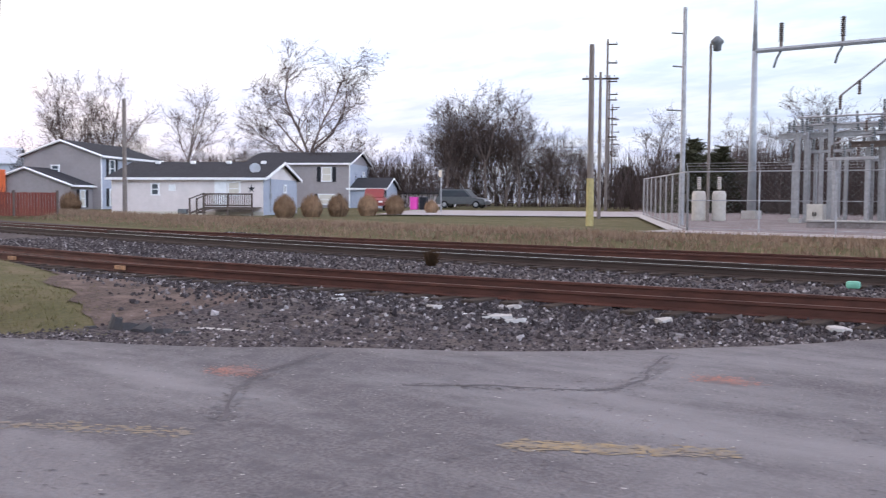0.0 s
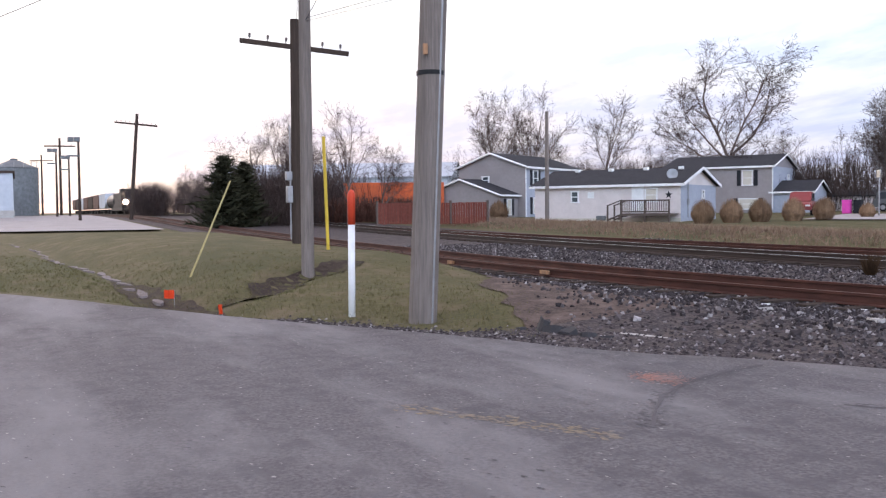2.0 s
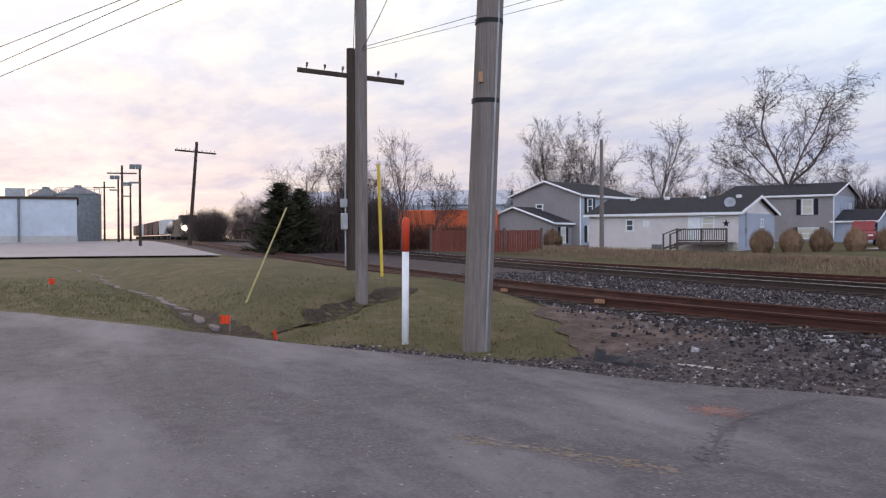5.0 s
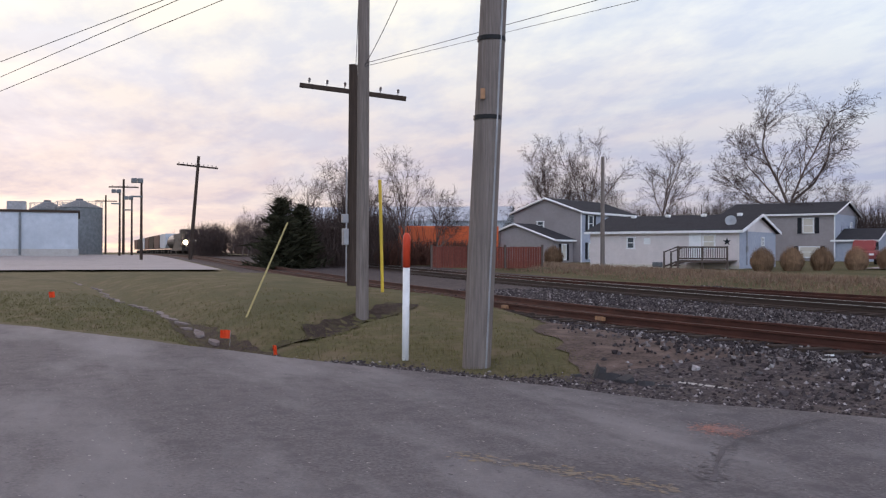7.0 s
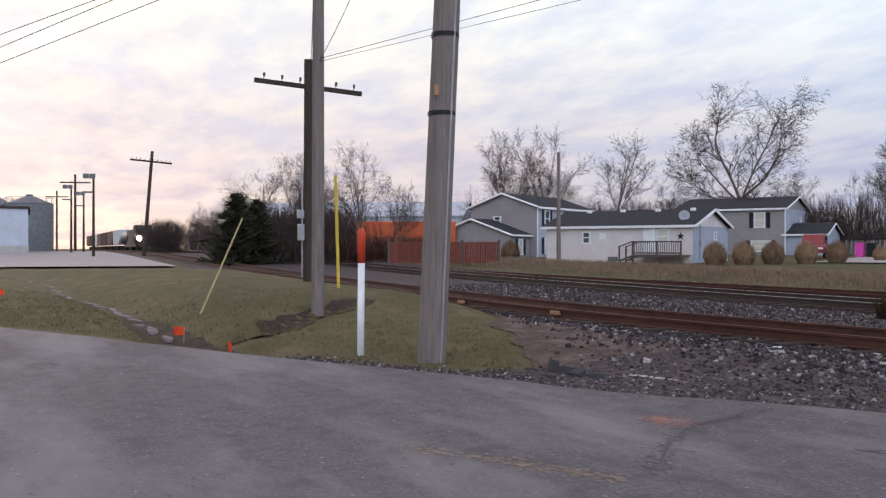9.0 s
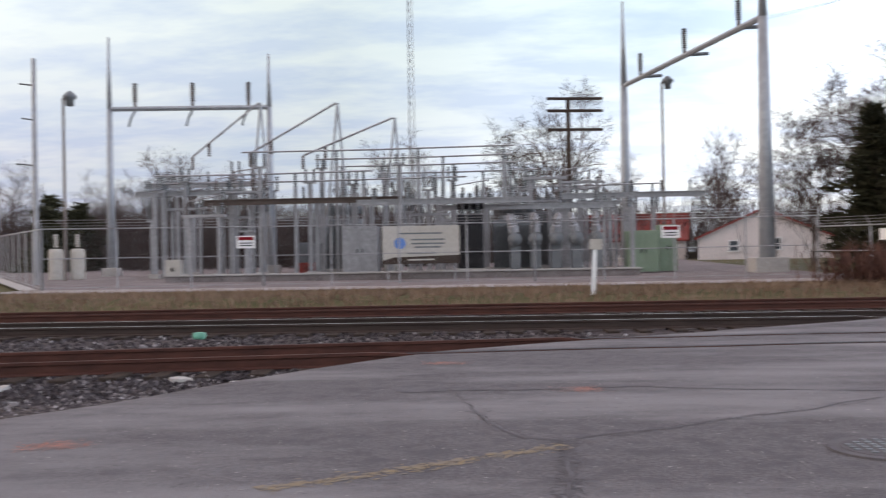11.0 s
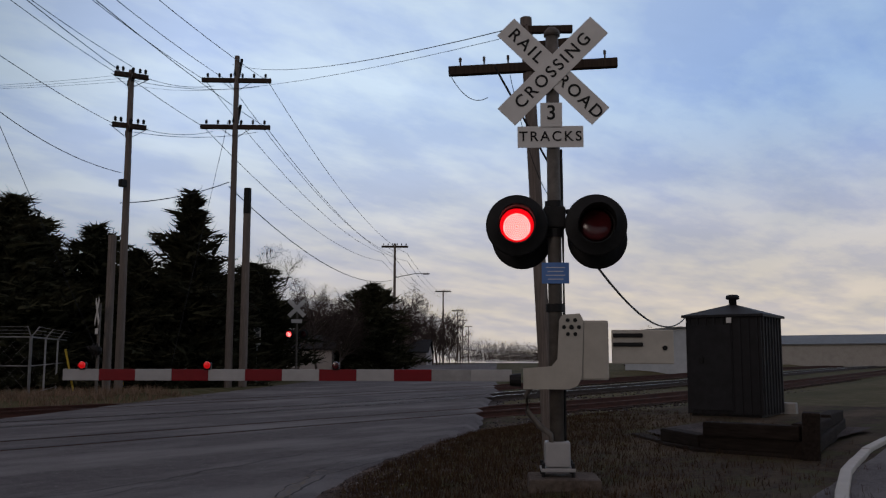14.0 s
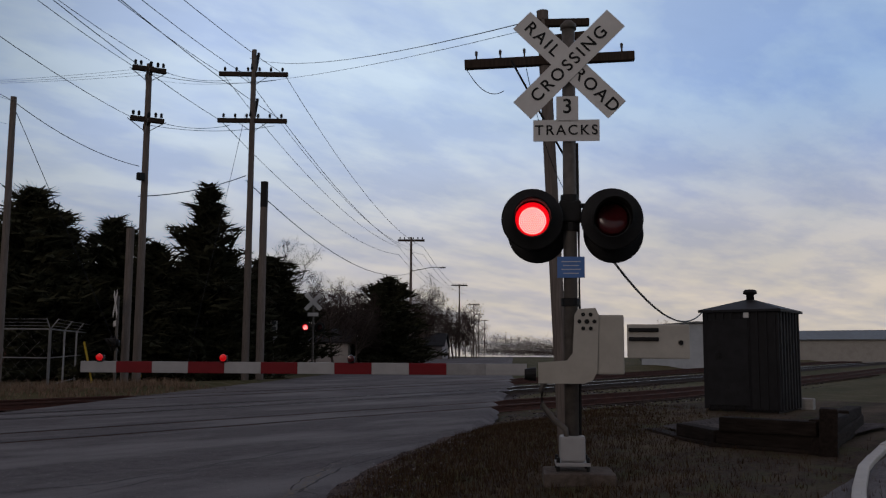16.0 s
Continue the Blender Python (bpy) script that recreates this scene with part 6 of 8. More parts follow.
for i, (x, y, top, seed) in enumerate(EXTRA):
    z = ground_z(x, y)
    k = (top - z) / model_height(seed)
    t = copy_thing(MODELS[seed][1], pose(x, y, z - 0.1))
    t.matrix_basis = pose(x, y, z - 0.1, 0, 0, 31 + i * 83) @ Matrix.Diagonal((k, k, k, 1))


# ---- undergrowth: thickets of thin stems ----
def thicket(name, spots, h, label, seed, stems=220, material=M_TWIG):
    rng = random.Random(seed)
    v, f = [], []
    for x, y, w in spots:
        for i in range(stems):
            px, py = x + rng.gauss(0, w), y + rng.gauss(0, w * 0.6)
            z = ground_z(px, py) - 0.1
            p = Vector((px, py, z))
            d = Vector((rng.gauss(0, 0.25), rng.gauss(0, 0.25), 1)).normalized()
            hh = h * rng.uniform(0.4, 1.1)
            for k in range(3):
                q = p + d * hh / 3
                for _ in range(3):
                    e = (d + Vector((rng.uniform(-1, 1), rng.uniform(-1, 1), rng.uniform(-0.3, 0.8)))).normalized() * hh * 0.3
                    s = Vector((-e.y, e.x, 0)).normalized() * 0.012
                    b = len(v)
                    v += [tuple(q - s), tuple(q + s), tuple(q + e)]
                    f.append((b, b + 1, b + 2))
                s = Vector((0.016, 0.008, 0))
                b = len(v)
                v += [tuple(p - s), tuple(p + s), tuple(q + s), tuple(q - s)]
                f.append((b, b + 1, b + 2, b + 3))
                p = q
                d = (d + Vector((rng.uniform(-0.25, 0.25), rng.uniform(-0.25, 0.25), 0))).normalized()
    tagged(raw_object(name, v, f, material), label, "brush", kind="stuff")


thicket("trackside_brush", [(-100 + 4.2 * i, 25 + 1.5 * math.sin(i), 2.2) for i in range(7)] + [(-62, 17, 1.8), (-66, 19, 1.8)] + [(-108 - 6 * i, 24.5 + 0.6 * i, 3.0) for i in range(18)], 3.4, "tangled bare brush beside the tracks", 5, 420)
thicket("hedgerow", [(-100 + 4 * i, 52 + 1.75 * i, 3) for i in range(10)] + [(-100 + 8 * i, 70 + 3.5 * i, 4) for i in range(8)] + [(-40 + 5 * i, 78 + 2 * (i % 3), 3.5) for i in range(15)], 4.6, "bare hedgerow behind the buildings", 6, 420)
thicket("roadside_brush", [(60 + 9 * i, 56 + 6 * i, 3.5) for i in range(8)] + [(22 + 3 * i, 47, 3) for i in range(6)], 5.0, "bare brush and saplings behind the street", 7, 300)
thicket("far_trackside_brush", [(-111 - 5 * i, 14.0 + 0.7 * i, 1.6) for i in range(4)] + [(-66 - 4 * i, 14.5 + 1.2 * i, 1.6) for i in range(4)], 3.2, "dark dense brush beside the far tracks", 15, 420)
thicket("substation_backdrop_brush", [(-34 + 4 * i, 70 + 3 * math.sin(i * 1.7), 2.6) for i in range(8)], 4.4, "dense bare brush behind the substation", 16, 360)
thicket("container_brush", [(-63.5 - 0.2 * i, 20.2 + 1.5 * i, 0.9) for i in range(6)], 1.5, "low brown brush in front of the container", 17, 330, M_BRAMBLE)
thicket("street_end_woods", [(140 + 16 * i, 92 + 6 * i, 6.0) for i in range(7)], 4.0, "hazy bare woods at the end of the street", 18, 480)
thicket("red_bramble", [(11.8, 28.6, 0.8), (12.8, 28.0, 0.7), (13.8, 28.2, 0.7), (12.4, 27.6, 0.5)], 1.25, "low reddish brambles by the siding", 8, 260, M_BRAMBLE)

# ---------------- substation ----------------
SZ = 0.3


def post_insulator(bm, p, h, r=0.09):
    prof = [(0.0, 0.0), (r * 0.6, 0.0)]
    n = max(3, int(h / 0.11))
    for i in range(n):
        z = h * (i + 0.5) / n
        prof += [(r * 0.55, z - h * 0.3 / n), (r, z), (r * 0.55, z + h * 0.3 / n)]
    prof += [(r * 0.6, h), (0.0, h)]
    lathe(bm, prof, 10, Matrix.Translation(p))


def h_frame(a, b, za, zb, beam_z, base_r, label, feet, drop=True):
    """Two tapered steel masts with a beam between, switches standing on the beam."""
    t = thing("dead_end_frame", Matrix(), label, "steel frame", "dead-end frames")
    for (x, y), top, f in ((a, za, feet[0]), (b, zb, feet[1])):
        bm = bmesh.new()
        tube(bm, (x, y, 0.2), (x, y, beam_z), base_r, base_r * 0.55, 12)
        part("mast", bm, M_STEELP, t, "tapered grey steel mast", True)
        bm = bmesh.new()
        tube(bm, (x, y, beam_z), (x, y, top), base_r * 0.55, 0.06, 12)
        part("mast_tip", bm, M_STEELP, t, smooth_shade=True)
        bm = bmesh.new()
        box(bm, (x, y, 0.45), (f, f, 0.9), bevel=0.04)
        part("footing", bm, M_CONCRETE, t, "concrete footing")
    A, B = Vector((*a, beam_z)), Vector((*b, beam_z))
    bm = bmesh.new()
    tube(bm, A, B, 0.15, seg=6)
    part("beam", bm, M_STEELP, t, "horizontal steel beam")
    d = (B - A).normalized()
    side = Vector((-d.y, d.x, 0))
    for f in (0.16, 0.52, 0.87):
        p = A.lerp(B, f)
        bm = bmesh.new()
        tube(bm, p + Vector((0, 0, 0.1)), p + Vector((0, 0, 0.45)), 0.1, seg=8)
        post_insulator(bm, p + Vector((0, 0, 0.4)), 1.1, 0.17)
        part("post_insulator", bm, M_INS, t, "dark ribbed insulator")
        bm = bmesh.new()
        q = p + Vector((0, 0, -0.1))
        if drop:
            ring(bm, [q, q + Vector((-0.25, 0, -0.45)), q + Vector((-0.4, 0, -0.95))], 0.07, 8)
        else:
            tube(bm, p + side * 0.1 + Vector((0, 0, 0.05)), p + side * 1.4 + Vector((0, 0, 0.15)), 0.1, seg=8)
        part("string_insulator", bm, M_XFMR, t)
    return t


h_frame((-22.08, 54.1), (-12.75, 54.9), 14.5, 13.4, 10.25, 0.27, "grey steel dead-end frame with three switches", (0.9, 0.9))
h_frame((9.05, 61.5), (13.05, 44.3), 17.6, 15.5, 12.1, 0.4, "tall tapered steel dead-end frame", (1.0, 1.5), False)


def area_light(x, y, top, label):
    t = thing("area_light", pose(x, y, ground_z(x, y)), label, "area light", "substation lights")
    h = top - ground_z(x, y)
    bm = bmesh.new()
    tube(bm, (0, 0, 0), (0, 0, h), 0.085, 0.065, 10)
    part("shaft", bm, M_POLE, t)
    bm = bmesh.new()
    lathe(bm, [(0.0, 0.35), (0.1, 0.35), (0.34, 0.12), (0.34, 0.0), (0.22, -0.1), (0.2, -0.4), (0.0, -0.45)], 14, pose(0.35, 0, h))
    part("lamp_head", bm, M_XFMR, t, "round lamp head", True)
    bm = bmesh.new()
    tube(bm, (0, 0, h - 0.05), (0.35, 0, h + 0.05), 0.05, seg=6)
    part("bracket", bm, M_XFMR, t)


area_light(-21.7, 47.3, 9.75, "lamp on a wooden pole inside the fence")
area_light(10.7, 57.2, 11.5, "lamp on a slim pole behind the frame")
t = pole("utility_pole", -20.7, 42.2, 10.7, 0.13, 0.1, M_GALV, "grey steel line pole with short side arms")
for z, k in ((9.3, -0.7), (7.7, -0.6), (5.6, -0.9)):
    bm = bmesh.new()
    tube(bm, (0, 0, z), (k, 0, z + 0.1), 0.04, seg=6)
    part("side_arm", bm, M_XFMR, t)


def bus(points, r, name="busbar"):
    t = thing("busbar", Matrix(), "long aluminium busbar carried on insulators", "busbar", "busbars")
    bm = bmesh.new()
    ring(bm, [Vector(p) for p in points], r, 8)
    part("bar", bm, M_GALV, t)
    (x0, y0, z0), (x1, y1, z1) = points[0], points[-1]
    for f in (0.04, 0.35, 0.65, 0.96):
        x, y, z = x0 + (x1 - x0) * f, y0 + (y1 - y0) * f, z0 + (z1 - z0) * f
        bm = bmesh.new()
        box(bm, (x, y, (z - 0.75 + 0.2) / 2), (0.18, 0.18, z - 0.75 - 0.2), bevel=0.01)
        part("support_post", bm, M_GALV, t, "square steel support post")
        bm = bmesh.new()
        post_insulator(bm, Vector((x, y, z - 0.76)), 0.74, 0.11)
        part("post_insulator", bm, M_XFMR, t)
    return t


def column(x, y, h, w=0.22, label="steel support column with an insulator on top", ins=0.7):
    t = thing("support_column", pose(x, y, SZ), label, "support column", "support columns")
    bm = bmesh.new()
    box(bm, (0, 0, h / 2), (w, w, h), bevel=0.015)
    part("shaft", bm, M_GALV, t)
    bm = bmesh.new()
    box(bm, (0, 0, 0.1), (w * 2.2, w * 2.2, 0.3), bevel=0.02)
    part("footing", bm, M_CONCRETE, t)
    bm = bmesh.new()
    box(bm, (0, 0, h), (w * 3, w * 1.6, 0.08))
    part("cap_plate", bm, M_GALV, t)
    if ins:
        for dx in (-w, w):
            bm = bmesh.new()
            post_insulator(bm, Vector((dx, 0, h + 0.04)), ins, 0.1)
            part("post_insulator", bm, M_XFMR, t, "grey ribbed insulator")
    return t


rng = random.Random(12)
for i, x in enumerate((-17.6, -16.2, -14.6, -11.9, -9.4, -7.2, -3.0, 1.8, 4.2, 6.4)):
    column(x, 49.0 + 0.8 * (i % 3), (4.6, 5.2, 4.2, 5.8, 5.0, 4.9, 4.4, 4.4, 3.4, 3.2)[i])
for i, x in enumerate((-18.4, -15.0, -12.6, -9.8, -6.0, -2.0, 2.6, 5.6)):
    column(x, 55.0 + 0.5 * (i % 2), (5.4, 6.0, 5.0, 6.3, 5.6, 5.4, 4.6, 4.0)[i], ins=0.8)
for y, z, x0, x1 in ((51, 7.15, -13.4, 1.6), (51.8, 6.75, -9.5, 1.5), (52.6, 6.4, -8.5, 1.8), (49.5, 5.8, -17.8, -6), (49.8, 5.4, -18.0, -1), (53, 6.0, -6, 3), (55, 5.2, 1, 10)):
    bus([(x0, y, z), ((x0 + x1) / 2, y, z - 0.02), (x1, y, z + 0.04)], 0.045)
for i in range(26):
    x, y = rng.uniform(-18.5, 9.5), rng.uniform(45.5, 58)
    column(x, y, rng.uniform(2.2, 5.6), rng.choice((0.14, 0.18, 0.26)), ins=rng.choice((0.5, 0.8, 1.0)))
for i in range(16):
    x = rng.uniform(-18, 7)
    t = thing("disconnect_switch", pose(x, rng.uniform(46, 57), SZ, 0, 0, rng.uniform(-8, 8)), "three-pole disconnect switch on a steel stand", "switch", "disconnect switches")
    hh = rng.uniform(3.0, 5.2)
    for dx in (-0.8, 0.8):
        bm = bmesh.new()
        box(bm, (dx, 0, hh / 2), (0.16, 0.16, hh), bevel=0.01)
        part("leg", bm, M_GALV, t)
    bm = bmesh.new()
    box(bm, (0, 0, hh), (2.3, 0.3, 0.14), bevel=0.01)
    part("cross_frame", bm, M_GALV, t)
    for dx in (-0.95, -0.35, 0.35, 0.95):
        bm = bmesh.new()
        post_insulator(bm, Vector((dx, 0, hh + 0.06)), 0.6, 0.1)
        part("post_insulator", bm, rng.choice((M_XFMR, M_INS)), t)
    bm = bmesh.new()
    tube(bm, (-1.0, 0, hh + 0.72), (1.0, 0, hh + 0.72 + rng.uniform(-0.1, 0.5)), 0.035, seg=6)
    part("blade", bm, M_GALV, t)
# raised switch blades slanting up to A-frames
for x0, z0, x1, z1, y in ((-16.8, 7.2, -12.9, 10.2, 53), (-13.2, 7.2, -8.3, 9.9, 52), (-10.2, 7.0, -5.1, 9.0, 52)):
    t = thing("air_switch", Matrix(), "open air-break switch blade slanting to an A-frame", "switch", "air switches")
    bm = bmesh.new()
    tube(bm, (x0, y, z0), (x1, y, z1), 0.06, seg=8)
    part("blade", bm, M_GALV, t)
    for s in (-0.6, 0.5):
        bm = bmesh.new()
        tube(bm, (x1 + 0.1, y, z1), (x1 + 1.6 * s, y + 0.2, 0.2), 0.07, seg=6)
        part("frame_leg", bm, M_STEELP, t)
    for f in (0.0, 0.25):
        bm = bmesh.new()
        post_insulator(bm, Vector((x0 + (x1 - x0) * f, y, z0 + (z1 - z0) * f - 0.75)), 0.75, 0.12)
        part("post_insulator", bm, M_INS, t)
# tie beams across the yard
for x0, x1, y, z in ((-19.0, -13.2, 50.0, 4.9), (-19.2, -12.0, 52.0, 5.5), (-14.8, -4.2, 48.5, 4.25), (-6.5, 2.2, 47.0, 4.0), (-2.5, 6.5, 48.0, 3.7), (4.0, 11.5, 50, 4.3)):
    t = thing("tie_beam", Matrix(), "horizontal steel tie beam between columns", "steel beam", "tie beams")
    bm = bmesh.new()
    box(bm, ((x0 + x1) / 2, y, z + 0.12), (x1 - x0, 0.2, 0.05))
    box(bm, ((x0 + x1) / 2, y, z), (x1 - x0, 0.06, 0.22))
    box(bm, ((x0 + x1) / 2, y, z - 0.12), (x1 - x0, 0.2, 0.05))
    part("beam", bm, M_DECK if -15 < x0 < -14.5 else M_GALV, t)
    for i in range(5):
        bm = bmesh.new()
        post_insulator(bm, Vector((x0 + (x1 - x0) * (i + 0.5) / 5, y, z + 0.14)), 0.6, 0.1)
        part("post_insulator", bm, M_XFMR, t)


def transformer(x, y, w, h, d, label, mats=M_XFMR):
    t = thing("transformer", pose(x, y, SZ), label, "transformer", "transformers")
    bm = bmesh.new()
    box(bm, (0, 0, 0.3 + h / 2), (w, d, h), bevel=0.05)
    part("tank", bm, mats, t)
    bm = bmesh.new()
    box(bm, (0, 0, 0.1), (w + 0.6, d + 0.6, 0.4), bevel=0.03)
    part("plinth", bm, M_CONCRETE, t)
    n = max(3, int(w / 0.16))
    for i in range(n):
        bm = bmesh.new()
        box(bm, (-w / 2 + w * (i + 0.5) / n, -d / 2 - 0.25, 0.3 + h * 0.5), (0.05, 0.5, h * 0.8), bevel=0.01)
        part("radiator_fin", bm, mats, t)
    for i in range(3):
        bm = bmesh.new()
        post_insulator(bm, Vector((-w * 0.3 + w * 0.3 * i, 0, 0.3 + h)), 1.1, 0.15)
        part("bushing", bm, M_XFMR, t, "grey ribbed bushing")
    bm = bmesh.new()
    tube(bm, (-w / 2, 0.3, 0.9 + h), (w / 2, 0.3, 0.9 + h), 0.3, seg=14)
    part("conservator", bm, mats, t, "horizontal oil conservator drum", True)


transformer(-0.8, 47.5, 1.3, 2.7, 1.6, "dark finned substation transformer", M_HUT)
transformer(1.4, 48.6, 2.1, 2.4, 1.8, "large grey substation transformer")
transformer(-8.8, 57, 2.4, 3.0, 2.0, "grey power transformer behind the bus")
transformer(3.8, 57, 2.2, 3.2, 2.0, "grey power transformer at the back")


def cabinet(x, y, w, d, h, m, label):
    t = thing("control_cabinet", pose(x, y, SZ), label, "cabinet", "control cabinets")
    bm = bmesh.new()
    box(bm, (0, 0, h / 2), (w, d, h), bevel=0.03)
    part("body", bm, m, t)
    for s in (-0.25, 0.25):
        bm = bmesh.new()
        box(bm, (s * w, -d / 2 - 0.012, h / 2), (w * 0.46, 0.03, h * 0.9), bevel=0.008)
        dr = part("door", bm, m, t)
        bm = bmesh.new()
        box(bm, (s * w * 0.3, -d / 2 - 0.05, h / 2), (0.04, 0.04, 0.2))
        part("handle", bm, M_BLACK, dr)


cabinet(-6.7, 50, 1.9, 1.5, 2.6, M_GALV, "pale grey switchgear cabinet")
cabinet(-5.2, 51, 0.8, 1.0, 2.3, M_CABWHITE, "narrow off-white control cabinet")
cabinet(-10.6, 56, 1.7, 1.2, 1.9, M_XFMR, "dark grey steel control cabinet")
cabinet(-10.6, 55.0, 1.4, 0.4, 0.7, M_REDROOF, "low red steel equipment box")
cabinet(7.6, 46.5, 1.5, 1.2, 2.0, M_GREENB, "green pad-mounted steel cabinet")
cabinet(9.0, 47.5, 0.9, 0.9, 2.3, M_GREENB, "tall green steel cabinet")
cabinet(-15.9, 47, 0.8, 0.5, 1.0, M_CABWHITE, "small white box on a stand")
for x, y in ((-23.05, 49.09), (-22.07, 49.54)):
    t = thing("regulator", pose(x, y, SZ), "white cylindrical voltage regulator", "regulator", "regulators")
    bm = bmesh.new()
    lathe(bm, [(0.0, 0.0), (0.36, 0.0), (0.38, 0.1), (0.38, 1.5), (0.32, 1.68), (0.0, 1.72)], 20)
    part("tank", bm, M_CABWHITE, t, smooth_shade=True)
    bm = bmesh.new()
    post_insulator(bm, Vector((0, 0, 1.78)), 0.7, 0.15)
    part("bushing", bm, M_CABWHITE, t)
for i in range(5):
    x = 1.4 + 1.0 * i
    t = thing("oil_breaker", pose(x, 46.2, SZ), "angled grey bushing pair on a breaker tank", "breaker", "oil breakers")
    bm = bmesh.new()
    tube(bm, (0, -0.5, 1.7), (0, 0.9, 1.7), 0.33, seg=16)
    part("tank", bm, M_XFMR, t, smooth_shade=True)
    bm = bmesh.new()
    box(bm, (0, 0.1, 0.7), (0.5, 0.8, 1.5), bevel=0.03)
    part("stand", bm, M_XFMR, t)
    for s in (-1, 1):
        bm = bmesh.new()
        m = pose(0.1 * s, 0.2 + 0.35 * s, 2.0, -16 * s, 12 * (i % 3 - 1), 0)
        lathe(bm, [(0.0, 0.0), (0.17, 0.0), (0.17, 0.35), (0.11, 0.4), (0.15, 0.5), (0.1, 0.6), (0.15, 0.7), (0.1, 0.8), (0.06, 1.0), (0.0, 1.05)], 12, m)
        part("bushing", bm, M_GALV, t)
# low concrete wall behind the sign, gravel yard
rows = [[(x + (34.5 - y) * 0.62 * (x < -10), y) for x in (-17.0, -12, -5, 6, 12, 14.8)] for y in (72, 60, 50, 43, 39, 34.5)]
sheet("substation_gravel", rows, M_YARD, 0.02, "pale grey gravel inside the substation", "gravel")
rows = [[(x, y + 0.25 * noise.noise((x * 0.4, y, 3))) for x in [-18.5 + 1.5 * q for q in range(23)]] for y in (36.3, 35.5, 34.6, 33.8)]
sheet("gravel_track", rows, M_LOT, 0.03, "pale gravel track outside the substation fence", "gravel")
rows = [[(-17.4 - 13.46 * f + d, 36.0 + 21.24 * f + 0.3 * d) for d in (-0.75, -0.1)] for f in [k / 16 for k in range(16, -1, -1)]]
sheet("fence_apron", rows, M_CONCRETE, 0.05, "pale concrete apron under the fence", "concrete")
t = thing("low_wall", pose(0, 43.2, 0), "low weathered concrete wall along the equipment", "wall")
bm = bmesh.new()
box(bm, (-4.0, 0, 0.28), (22, 0.3, 0.45), bevel=0.03)
part("wall_body", bm, M_YARD, t)
bm = bmesh.new()
box(bm, (-4.0, -0.02, 0.54), (22.1, 0.4, 0.08), bevel=0.02)
part("coping", bm, M_CONCRETE, t)


def sign_board():
    t = thing("notice_board", pose(-2.9, 41.95, 0, 0, 0, 4.3), "white utility notice board with a dark lower band", "sign")
    w, h, z = 3.45, 1.7, 1.62
    bm = bmesh.new()
    box(bm, (0, 0, z + 0.15), (w, 0.05, h), bevel=0.01)
    part("panel", bm, M_CABWHITE, t, "off-white panel")
    bm = bmesh.new()
    prism(bm, [(-w / 2, z - 0.7), (w / 2, z - 0.7), (w / 2, z - 0.33), (-w / 2 + 0.5, z - 0.4), (-w / 2, z - 0.55)], 0.02, pose(0, -0.036, 0))
    part("lower_band", bm, M_POLED, t, "dark brown curved band")
    bm = bmesh.new()
    lathe(bm, [(0.0, 0.0), (0.26, 0.0), (0.26, 0.012), (0.0, 0.012)], 20, pose(-0.95, -0.026, z + 0.22, 90, 0, 0))
    part("emblem", bm, M_BLUE, t, "round blue and grey emblem")
    for i, (x, zz, ww) in enumerate(((0.0, 0.66, 1.9), (0.3, 0.38, 1.5), (0.3, 0.2, 1.5), (0.3, 0.04, 1.2), (0.0, -0.22, 1.3), (0.0, -0.52, 1.2))):
        bm = bmesh.new()
        box(bm, (x, -0.032 if i < 5 else -0.05, z + zz), (ww, 0.012, 0.07))
        part("writing_bar", bm, M_XFMR if i < 5 else M_CABWHITE, t, "row of small unreadable writing")
    for x in (-1.5, 1.5):
        bm = bmesh.new()
        tube(bm, (x, 0.06, 0), (x, 0.06, z + 0.8), 0.04, seg=8)
        part("post", bm, M_GALV, t)


sign_board()


